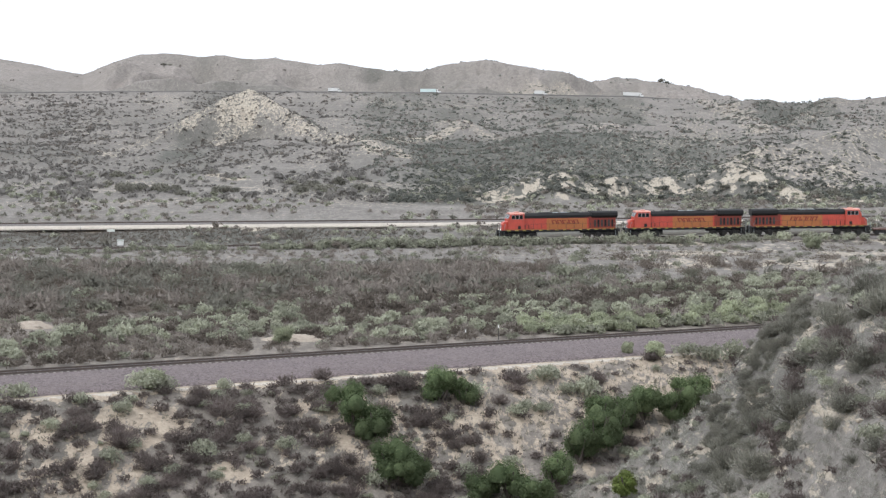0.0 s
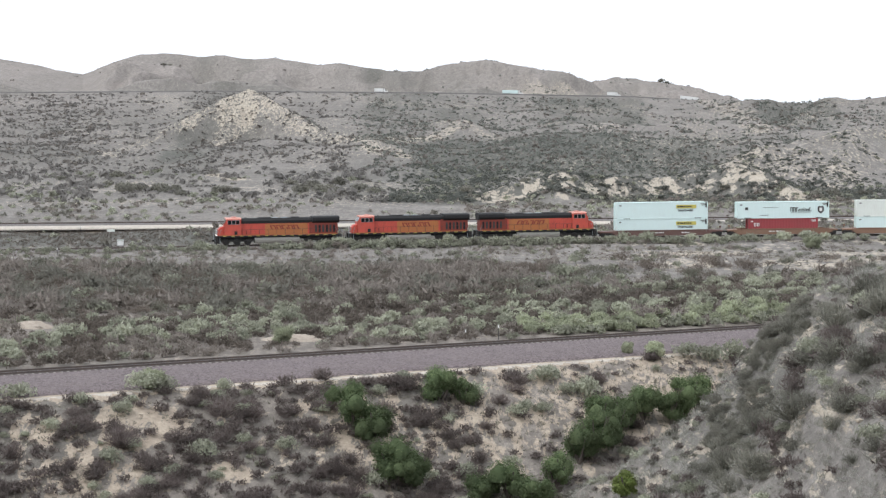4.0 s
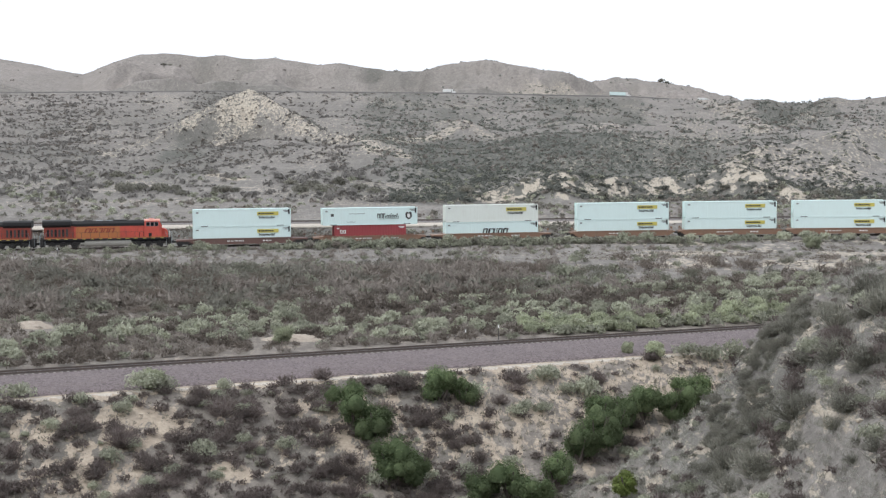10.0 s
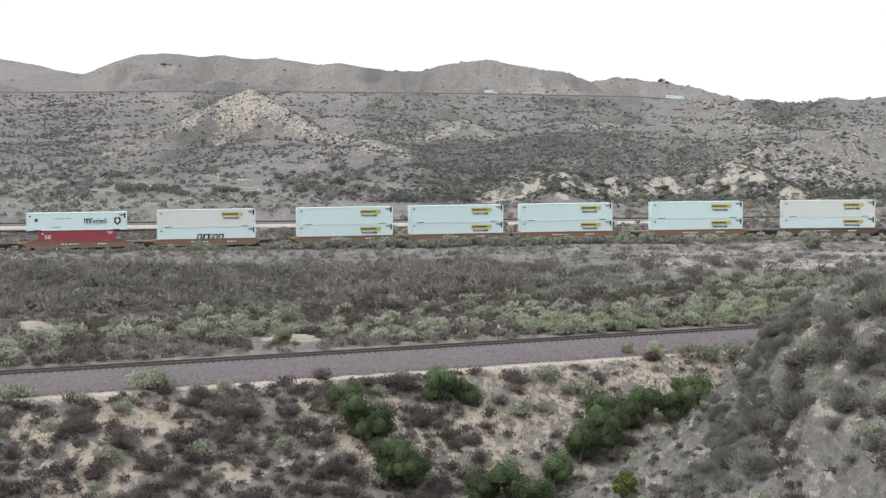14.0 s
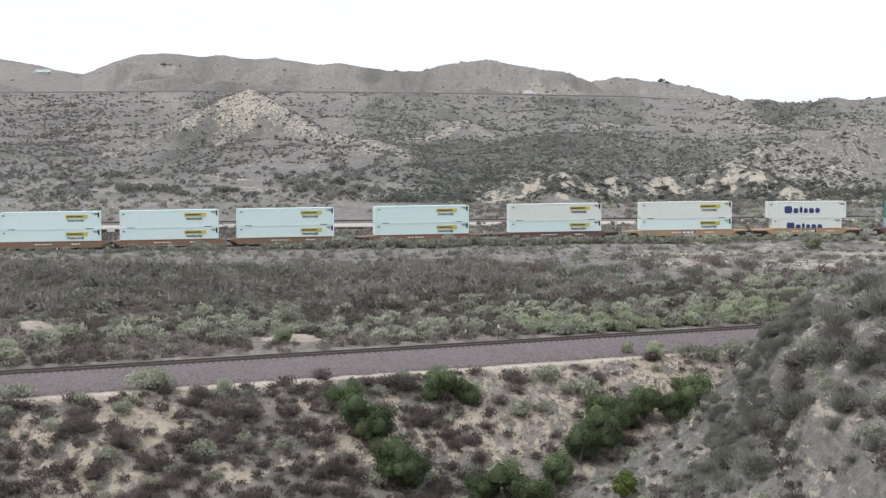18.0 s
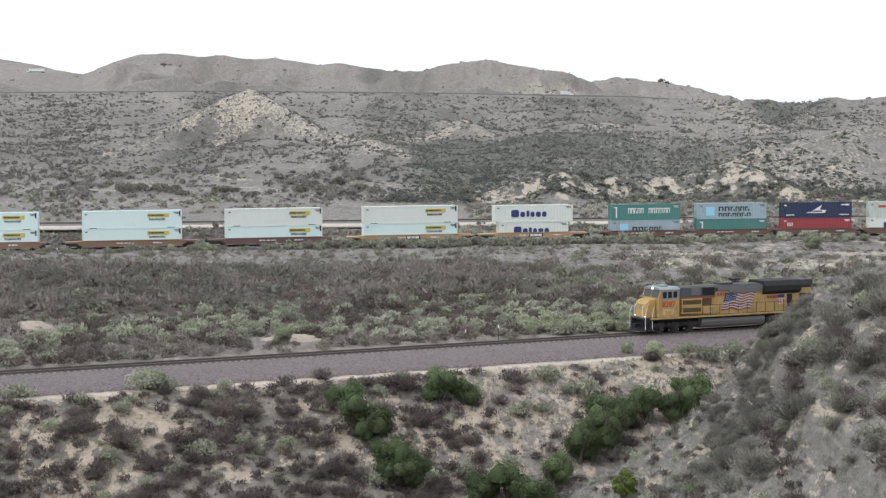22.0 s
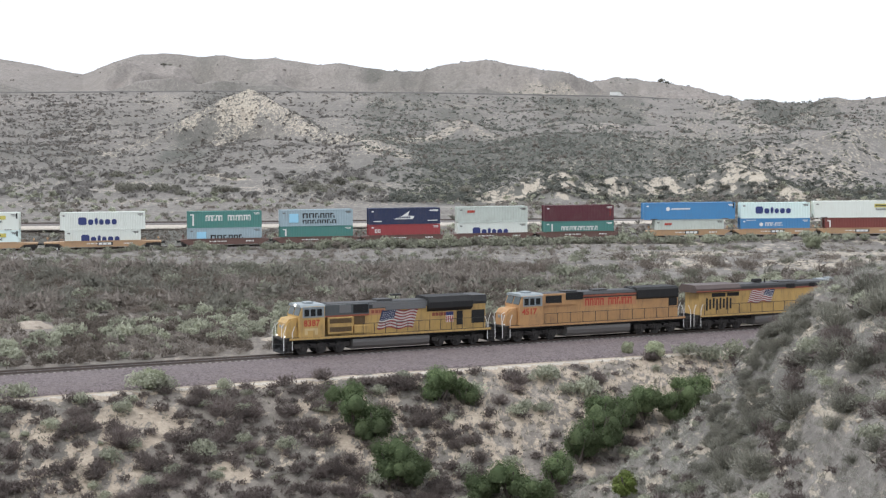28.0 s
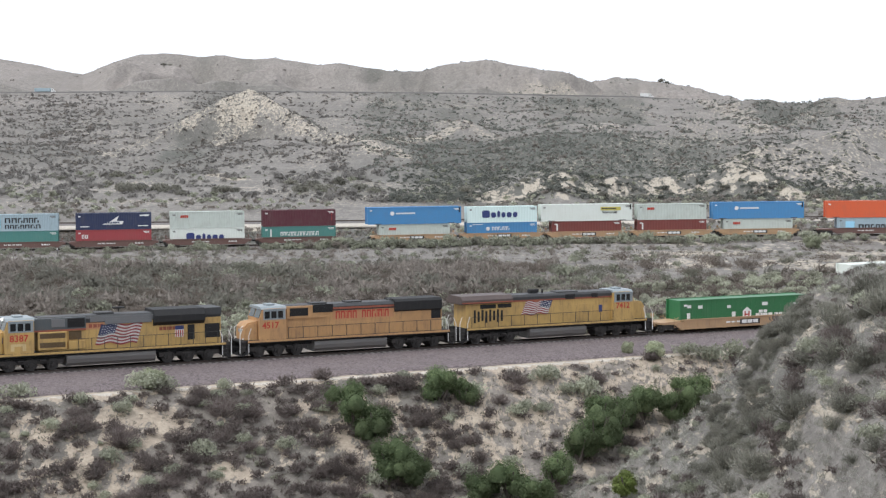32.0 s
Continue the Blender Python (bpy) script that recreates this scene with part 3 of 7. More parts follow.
def build_ground():
    ys = np.concatenate([np.linspace(-400, -60, 10), np.linspace(-50, 55, 36), np.arange(60, 170, 0.75), np.arange(170, 200, 1.0), np.arange(200, 400, 1.8), np.geomspace(400, 2150, 400), np.geomspace(2200, 4800, 14)])
    s = np.concatenate([-np.geomspace(1.0, 9, 16)[:0:-1], np.linspace(-1, 1, 380), np.geomspace(1.0, 9, 16)[1:]])
    w = 0.275 * np.maximum(ys, 60)
    x = s[None, :] * w[:, None]
    y = np.repeat(ys[:, None], len(s), 1)
    z = height(x, y)
    r, c = x.shape
    i = np.arange(r * c).reshape(r, c)
    faces = np.stack([i[:-1, :-1], i[:-1, 1:], i[1:, 1:], i[1:, :-1]], -1).reshape(-1, 4)
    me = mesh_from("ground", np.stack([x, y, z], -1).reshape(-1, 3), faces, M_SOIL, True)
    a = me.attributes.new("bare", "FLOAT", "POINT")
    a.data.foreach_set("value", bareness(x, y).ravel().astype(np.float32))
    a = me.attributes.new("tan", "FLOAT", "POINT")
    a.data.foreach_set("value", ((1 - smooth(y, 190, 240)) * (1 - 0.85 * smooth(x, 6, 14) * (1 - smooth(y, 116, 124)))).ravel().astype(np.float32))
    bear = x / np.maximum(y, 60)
    # paler soil: strongest beyond the highway, weaker on the hills before it
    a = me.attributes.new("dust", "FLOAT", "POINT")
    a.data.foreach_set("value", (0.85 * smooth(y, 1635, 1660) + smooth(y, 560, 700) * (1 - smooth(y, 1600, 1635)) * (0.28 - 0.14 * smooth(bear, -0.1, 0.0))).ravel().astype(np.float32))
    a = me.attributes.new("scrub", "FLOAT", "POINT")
    a.data.foreach_set("value", scrub_and_shade(x, y).ravel().astype(np.float32))
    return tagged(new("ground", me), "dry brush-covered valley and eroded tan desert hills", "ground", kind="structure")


build_ground()


# ---- tracks ----
def strip(name, line, profile, mat, label, category):
    """A bed or rail: a cross-section (offset, height) drawn along a line of points."""
    pts = [Vector(p) for p in line]
    vs = []
    for i, p in enumerate(pts):
        tan = (pts[min(i + 1, len(pts) - 1)] - pts[max(i - 1, 0)]).normalized()
        nor = Vector((-tan.y, tan.x, 0)).normalized()
        vs += [p + nor * o + Vector((0, 0, h)) for o, h in profile]
    k, m = len(profile), len(pts)
    i = np.arange(m * k).reshape(m, k)
    j = np.roll(i, -1, 1)
    faces = np.stack([i[:-1], i[1:], j[1:], j[:-1]], -1).reshape(-1, 4)
    return tagged(new(name, mesh_from(name, np.array(vs), faces, mat)), label, category, kind="structure")


M_EDGE = stones("pale_gravel_edge", (0.43, 0.385, 0.33), (0.58, 0.53, 0.46), 5.0)
RAIL = ((-0.07, -0.17), (-0.07, -0.15), (-0.02, -0.13), (-0.035, 0.0), (0.035, 0.0), (0.02, -0.13), (0.07, -0.15), (0.07, -0.17))


def line_of(kind, lo, hi, step):
    out = []
    for s in np.arange(lo, hi + 0.01, step):
        if kind == "near":
            out.append(Vector((0, NEAR_D, 0)) + NEAR_DIR * s)
        elif kind == "far":
            out.append(far_point(s))
        else:
            out.append(Vector((s, THIRD_D + 0.16 * s, THIRD_Z)))
    return out


def tracks():
    for kind, lo, hi, step, bed, wide, mat in (("near", -140, 260, 4, -0.3, 11.6, M_BALLAST), ("far", -200, 260, 4, -0.3, 3.6, M_GREYBED), ("third", -220, 260, 10, -0.3, 3.4, M_GREYBED)):
        pts = line_of(kind, lo, hi, step)
        prof = [(-wide - 0.9, bed - 0.5), (-wide, bed), (-1.6, bed + 0.08), (1.6, bed + 0.08), (3.0 if kind == "near" else wide, bed), (4.2 if kind == "near" else wide + 0.9, bed - 0.5)]
        b = strip("track_bed", pts, prof, mat, "broad purple-grey crushed stone ballast under the track" if kind == "near" else "grey stone ballast under the track", "track bed")
        if kind == "near":
            strip("gravel_edge", pts, [(-13.7, -0.95), (-13.45, -0.62), (-13.05, -0.46), (-12.5, -0.54), (-12.4, -0.9)], M_EDGE, "pale gravel berm along the edge of the ballast", "gravel berm")
            strip("track_middle", pts, [(-1.06, -0.3), (-1.02, -0.15), (1.02, -0.15), (1.06, -0.3)], M_DARKBED, "dark stone between the rails", "track bed")
        if kind == "third":
            strip("dirt_road", pts, [(-10.4, -0.85), (-9.0, -0.45), (-5.6, -0.3), (-5.2, -0.75)], M_EDGE, "pale dirt road beside the railway", "dirt road")
        for o in (-0.7525, 0.7525):
            strip("rail", pts, [(x + o, z) for x, z in RAIL], M_RAIL, "rusty steel rail spiked to timber sleepers", "rail")


tracks()

strip("highway", [Vector((x, ROAD_Y, float(road_height(x)) + 0.15)) for x in np.arange(-1000, 440, 20)], [(-9, -1.5), (-9, 0), (9, 0), (9, -1.5)], M_ASPHALT, "grey asphalt highway benched across the hillside", "road")
strip("guard_rail", [Vector((x, ROAD_Y - 9.4, float(road_height(x)) + 0.15)) for x in np.arange(-1000, 440, 20)], [(-0.15, -1.0), (-0.15, 0.9), (0.15, 0.9), (0.15, -1.0)], M_TANK, "grey low barrier along the highway", "barrier")


# ---- railway vehicles: x forward, y towards the valley's south side, z from the rail ----
def thing(name, label, category, group=""):
    return tagged(new(name), label, category, group)


def plate(bm, x0, x1, z0, z1, y, thick=0.012):
    box(bm, x0, x1, y, y + thick, z0, z1)


def blocks(c, mat, x_left, z0, widths, tall, y, gap=0.25, lean=0.0, label="", name="logo_block", strokes=False):
    """Unreadable or withheld lettering: plain blocks of its size, read from high x to low."""
    x = x_left
    for i, w in enumerate(widths):
        h = tall[i % len(tall)]
        bm = bmesh.new()
        v = []
        if strokes:
            v += box(bm, x - w * 0.27, x, y, y + 0.012, z0, z0 + h)
            v += box(bm, x - w, x - w * 0.73, y, y + 0.012, z0, z0 + h * (0.45 if i % 3 == 2 else 1))
            v += box(bm, x - w * 0.73, x - w * 0.27, y, y + 0.012, z0 + h * 0.78, z0 + h)
        else:
            v += box(bm, x - w, x, y, y + 0.012, z0, z0 + h)
        for p in v:
            p.co.x -= lean * (p.co.z - z0)
        part(name, bm, mat, c, label if i == 0 else "")
        x -= w * (1 + gap)


def writing(name, text, size, mat, parent, x, y, z, label=""):
    """Letters on the side that faces +y; x is where the line begins."""
    cu = bpy.data.curves.new(name, "FONT")
    cu.body, cu.size, cu.extrude, cu.resolution_u, cu.offset = text, size, 0.006, 2, 0.022 * size
    tmp = bpy.data.objects.new(name, cu)
    me = bpy.data.meshes.new_from_object(tmp)
    bpy.data.objects.remove(tmp)
    me.materials.append(mat)
    ob = new(name, me)
    ob.parent = parent
    ob.matrix_basis = Matrix.Translation((x, y, z)) @ Matrix(((-1, 0, 0, 0), (0, 0, 1, 0), (0, 1, 0, 0), (0, 0, 0, 1)))
    if label:
        ob["label"] = label
    return ob


MESHES = {}


def shared(key, build, mat):
    if key not in MESHES:
        bm = bmesh.new()
        build(bm)
        MESHES[key] = mesh_of(key.split("/")[0], bm, mat)
    return MESHES[key]


def container_body(length, high, wide, ribbed):
    def build(bm):
        h, w = length / 2, wide / 2
        pitch, depth = (0.28, 0.036) if ribbed else (0.61, 0.012)
        n = int((length - 0.5) / pitch)
        x = -n * pitch / 2
        front, back = [], []
        for i in range(n):
            a = x + i * pitch
            k = (0.2, 0.45, 0.55, 0.8) if ribbed else (0.42, 0.44, 0.56, 0.58)
            pat = (0, depth, depth, 0) if ribbed else (depth, 0, 0, depth)
            for f, d in zip(k, pat):
                front.append((a + f * pitch, w - 0.03 - d))
        loop = [(-h + 0.1, w - 0.03)] + front + [(h - 0.1, w - 0.03)]
        loop += [(p, -q) for p, q in reversed(loop)]
        lo = [bm.verts.new((p, q, 0.12)) for p, q in loop]
        up = [bm.verts.new((p, q, high - 0.06)) for p, q in loop]
        m = len(loop)
        for i in range(m):
            bm.faces.new((lo[i], up[i], up[(i + 1) % m], lo[(i + 1) % m]))
        bm.faces.new(up)
        bm.faces.new(lo[::-1])
        for y in (-1, 1):
            box(bm, -h, h, min(y * w, y * (w - 0.08)), max(y * w, y * (w - 0.08)), high - 0.10, high)
            box(bm, -h, h, min(y * w, y * (w - 0.08)), max(y * w, y * (w - 0.08)), 0, 0.15)
            for sx in (-1, 1):
                box(bm, sx * h - 0.09, sx * h + 0.09, min(y * (w + 0.01), y * (w - 0.16)), max(y * (w + 0.01), y * (w - 0.16)), 0, high)
        bmesh.ops.recalc_face_normals(bm, faces=bm.faces)
    return build


def door_leaf(high, wide):
    def build(bm):
        rbox(bm, -0.04, 0.02, 0.06, wide / 2 - 0.14, 0.2, high - 0.14, 0.02)
        for y in (0.35, 0.85):
            rod(bm, (-0.06, y, 0.2), (-0.06, y, high - 0.15), 0.025)
    return build


SIZES = {53: (16.15, 2.9, 2.59), 45: (13.72, 2.9, 2.44), 40: (12.19, 2.74, 2.44)}


def container(feet, mat, label, marks):
    """A shipping container with ribbed walls, door leaves, lock rods and its markings."""
    length, high, wide = SIZES[feet]
    c = thing("shipping_container", label, "container", "containers of the far train")
    key = mat.name
    ob = share("container_shell", shared("container_shell/%d/%s" % (feet, key), container_body(length, high, wide, feet != 53), mat), c)
    leaf = shared("door_leaf/%d/%s" % (feet, key), door_leaf(high, wide), mat)
    share("door_leaf", leaf, c, (-length / 2 - 0.03, 0, 0))
    share("door_leaf", leaf, c, (-length / 2 - 0.03, -wide / 2 - 0.0, 0))
    y = wide / 2 + 0.004
    for kind in marks:
        MARKS[kind](c, length, high, y)
    tone = M_TANK if mat in (M_WHITE, M_CREAM, M_SILVER, M_ICE) else M_MARKW
    bars(c, tone, y - 0.008, ((length / 2 - 0.75, length / 2 - 0.35, high - 0.62, high - 0.42), (-length / 2 + 0.25, -length / 2 + 1.2, high - 0.42, high - 0.30), (-length / 2 + 0.25, -length / 2 + 1.0, high - 0.60, high - 0.50)), "serial_bar", "unreadable serial lettering")
    if feet == 53:
        for sx in (-1, 1):
            bars(c, M_DARK, y - 0.006, ((sx * (length / 2 - 1.7) - 0.6, sx * (length / 2 - 1.7) + 0.6, 0.015, 0.13),), "lifting_pocket", "dark lifting pocket")
        bars(c, M_BLACK, y - 0.006, ((-length / 2 + 0.1, -length / 2 + 0.34, high - 1.0, high - 0.12),), "vent", "dark end vent")
    return c


def bars(c, mat, y, boxes, name="print_bar", label=""):
    """Small plain bars x0, x1, z0, z1, each a part."""
    for b in boxes:
        bm = bmesh.new()
        box(bm, b[0], b[1], y, y + 0.012, b[2], b[3])
        part(name, bm, mat, c, label)


def mark_yellow(c, length, high, y):
    x = -length / 2 + 5.6
    bars(c, M_MARKY, y, ((x - 3.6, x, high - 1.12, high - 0.5),), "logo_panel", "yellow rectangular logo panel")
    blocks(c, M_MARKK, x - 0.25, high - 0.93, (0.3, 0.18, 0.4, 0.3, 0.3, 0.3, 0.3), (0.26,), y + 0.013, 0.25, -0.2)
    writing("intermodal_lettering", "Intermodal", 0.60, M_MARKK, c, x - 0.3, y, high - 1.62)


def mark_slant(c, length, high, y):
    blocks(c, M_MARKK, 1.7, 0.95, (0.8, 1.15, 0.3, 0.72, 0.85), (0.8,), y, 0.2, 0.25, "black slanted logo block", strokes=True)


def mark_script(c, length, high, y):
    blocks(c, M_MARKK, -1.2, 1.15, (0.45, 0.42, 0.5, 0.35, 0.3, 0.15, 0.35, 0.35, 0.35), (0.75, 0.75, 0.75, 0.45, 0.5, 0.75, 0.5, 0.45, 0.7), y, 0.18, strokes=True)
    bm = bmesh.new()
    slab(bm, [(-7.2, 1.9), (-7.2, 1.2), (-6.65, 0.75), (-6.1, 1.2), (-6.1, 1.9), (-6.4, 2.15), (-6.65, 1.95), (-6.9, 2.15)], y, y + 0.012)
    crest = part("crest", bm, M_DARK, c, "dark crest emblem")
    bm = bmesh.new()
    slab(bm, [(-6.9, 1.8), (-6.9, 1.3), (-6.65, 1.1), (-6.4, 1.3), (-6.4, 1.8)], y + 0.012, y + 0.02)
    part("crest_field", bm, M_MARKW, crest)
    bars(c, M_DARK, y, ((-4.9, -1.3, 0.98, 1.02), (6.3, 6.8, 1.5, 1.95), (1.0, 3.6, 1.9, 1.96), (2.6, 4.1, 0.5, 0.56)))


def mark_blue_word(c, length, high, y, z=0.85):
    x = length * 0.29
    for w, h in ((1.35, 1.25), (0.85, 0.9), (0.5, 1.15), (0.7, 0.9), (0.85, 0.9), (0.8, 0.9)):
        bm = bmesh.new()
        v = box(bm, x - w, x, y, y + 0.012, z, z + h)
        bmesh.ops.bevel(bm, geom=[e for e in bm.edges if abs(e.verts[0].co.y - e.verts[1].co.y) > 0.005], offset=0.16, segments=3, affect="EDGES")
        part("logo_block", bm, M_MARKB, c, "big dark-blue logo block")
        x -= w + 0.24


def mark_white_two(c, length, high, y):
    blocks(c, M_MARKW, length / 2 - 2.9, 1.15, [0.5] * 5, (0.95,), y, 0.14, strokes=True)
    blocks(c, M_MARKW, length / 2 - 6.6, 1.15, [0.5, 0.5, 0.18, 0.5, 0.5, 0.18, 0.5, 0.5], (0.95,), y, 0.16, strokes=True)
    bars(c, M_MARKW, y, ((length / 2 - 0.95, length / 2 - 0.7, 0.4, 2.3),))


def mark_star(c, length, high, y, low=False):
    bars(c, M_MARKL, y, ((length / 2 - 3.0, length / 2 - 1.4, 0.6, 2.1),), "logo_square", "light blue logo square")
    blocks(c, M_MARKK, length / 2 - 3.7, 0.75 if low else 1.35, (0.9, 0.85, 0.72, 0.72, 0.68, 0.75), (0.8,), y, 0.22, 0.0, "black logo block", strokes=True)
    if not low:
        blocks(c, M_MARKK, length / 2 - 3.7, 0.42, (0.66, 0.66, 0.7, 0.6, 0.72, 0.72, 0.7), (0.62,), y, 0.24, strokes=True)


def mark_peak(c, length, high, y):
    bm = bmesh.new()
    slab(bm, [(1.9, 0.85), (0.4, 1.45), (-0.9, 2.3), (-0.55, 1.45), (-1.7, 1.35), (-1.4, 0.85)], y, y + 0.012)
    shape = part("logo_shape", bm, M_MARKW, c, "white mountain-shaped logo")
    blocks(shape, M_NAVY, 1.3, 1.0, (0.3, 0.3, 0.3, 0.3, 0.3, 0.3), (0.3,), y + 0.013, 0.3)
    bars(c, M_MARKW, y, ((4.0, 5.4, 0.45, 0.62), (-5.7, -4.0, 0.5, 0.65), (-5.7, -4.3, 2.2, 2.4)))


def mark_ds(c, length, high, y):
    for a in (length / 2 - 0.9, length / 2 - 1.45):
        bm = bmesh.new()
        box(bm, a - 0.14, a, y, y + 0.012, 1.45, 1.85)
        box(bm, a - 0.42, a - 0.3, y, y + 0.012, 1.45, 1.85)
        box(bm, a - 0.42, a, y, y + 0.012, 1.85, 1.95)
        box(bm, a - 0.42, a, y, y + 0.012, 1.35, 1.45)
        part("logo_block", bm, M_MARKW, c, "white logo block")


def mark_redword(c, length, high, y):
    blocks(c, M_MARKR, length / 2 - 1.6, 1.75, (0.3, 0.3, 0.3, 0.24), (0.42,), y, 0.15, 0.15, "small red logo block")


def mark_redcode(c, length, high, y):
    bars(c, M_MARKR, y, [(-length / 2 + 0.5, -length / 2 + 0.62, 0.9 + i * 0.3, 1.1 + i * 0.3) for i in range(5)])


def mark_globe(c, length, high, y):
    bm = bmesh.new()
    disc(bm, length / 2 - 4.2, y, 1.85, 0.36, 0.02, 18)
    part("logo_disc", bm, M_MARKW, c, "white round logo")
    blocks(c, M_MARKW, length / 2 - 4.8, 1.72, (0.3, 0.35, 0.2, 0.35, 0.35, 0.35, 0.3, 0.3, 0.3), (0.26,), y, 0.2, 0.15)


def mark_ringlow(c, length, high, y):
    bm = bmesh.new()
    disc(bm, length / 2 - 3.6, y, 1.7, 0.34, 0.02, 16)
    part("logo_disc", bm, M_MARKW, c, "white round logo")
    blocks(c, M_MARKW, length / 2 - 4.3, 1.4, (0.42, 0.45, 0.5, 0.4, 0.2, 0.5), (0.62,), y, 0.3, strokes=True)
    bars(c, M_MARKW, y, ((3.4, 5.2, 2.4, 2.5),))


def mark_blocklow(c, length, high, y):
    blocks(c, M_MARKW, length / 2 - 2.9, 1.15, [0.42] * 13, (0.7,), y, 0.2, strokes=True)
    bars(c, M_MARKW, y, ((length / 2 - 1.4, length / 2 - 1.15, 1.0, 2.3),))


def mark_lowbar(c, length, high, y):
    bars(c, M_MARKW, y, ((length / 2 - 0.95, length / 2 - 0.7, 1.1, 2.3),))


def mark_hexagon(c, length, high, y):
    bm = bmesh.new()
    r = 0.62
    slab(bm, [(-0.1 + r * math.sin(a), 1.15 + 1.25 * r * math.cos(a)) for a in [i * math.pi / 3 for i in range(6)]], y, y + 0.012)
    hexa = part("logo_hexagon", bm, M_MARKW, c, "white hexagonal logo")
    bars(hexa, M_MARKR, y + 0.013, ((-0.42, -0.28, 0.8, 1.5), (0.08, 0.22, 0.8, 1.5), (-0.28, 0.08, 1.08, 1.22)), "logo_block", "red logo block")
    blocks(c, M_MARKW, -1.2, 0.85, (0.5, 0.3, 0.55, 0.5), (0.35, 0.35), y, 0.2)
    blocks(c, M_MARKW, -1.6, 1.25, (0.5, 0.45), (0.3,), y, 0.2)
    blocks(c, M_MARKW, -3.6, 0.9, (0.5, 0.4), (0.28,), y, 0.15)
    bars(c, M_MARKW, y, ((6.85, 7.3, 2.1, 2.4), (6.95, 7.35, 1.0, 1.6), (5.45, 6.0, 2.0, 2.32), (1.95, 2.4, 1.9, 2.2), (1.35, 1.8, 1.0, 1.5), (-2.7, -2.0, 2.0, 2.35), (-6.3, -6.0, 1.9, 2.12), (-6.9, -6.6, 1.9, 2.12), (-7.5, -7.2, 1.9, 2.12)))


M_MARKL = paint("sky_blue_marking", (0.35, 0.66, 0.85), 0.5, 0, 0.1)
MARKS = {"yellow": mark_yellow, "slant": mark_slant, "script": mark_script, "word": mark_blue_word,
         "lowword": lambda c, l, h, y: mark_blue_word(c, l, h, y, 0.72), "two": mark_white_two, "star": mark_star, "starlow": lambda c, l, h, y: mark_star(c, l, h, y, True),
         "peak": mark_peak, "ds": mark_ds, "red": mark_redword, "redcode": mark_redcode, "globe": mark_globe, "ringlow": mark_ringlow,
         "blocklow": mark_blocklow, "lowbar": mark_lowbar, "hexagon": mark_hexagon}


AXLES = []


def wheelset(bm):
    for y in (-0.76, 0.76):
        disc(bm, 0, y, 0, 0.46, 0.13, 18)
        disc(bm, 0, y * 0.92, 0, 0.49, 0.04, 18)
    rod(bm, (0, -1.0, 0), (0, 1.0, 0), 0.08, 8)


def side_frame(bm):
    slab(bm, [(-1.25, 0.36), (-1.25, 0.72), (-0.5, 0.86), (0.5, 0.86), (1.25, 0.72), (1.25, 0.36), (0.95, 0.36), (0.85, 0.58), (0.45, 0.3), (-0.45, 0.3), (-0.85, 0.58), (-0.95, 0.36)], -0.09, 0.09)
    for x in (-0.88, 0.88):
        disc(bm, x, 0.1, 0.46, 0.16, 0.1, 10)
    for x in (-0.2, 0.0, 0.2):
        rod(bm, (x, 0.1, 0.42), (x, 0.1, 0.78), 0.06, 6)


def freight_truck(parent, x):
    t = share("wheel_truck", shared("wheel_truck", lambda bm: box(bm, -0.3, 0.3, -1.0, 1.0, 0.55, 0.8), M_DARK), parent, (x, 0, 0))
    w, f = shared("wheelset", wheelset, M_DARK), shared("side_frame", side_frame, M_DARK)
    for a in (-0.88, 0.88):
        AXLES.append((share("wheelset", w, t, (a, 0, 0.46)), a, 0.46))
    share("side_frame", f, t, (0, 1.02, 0))
    share("side_frame", f, t, (0, -1.02, 0), 180)


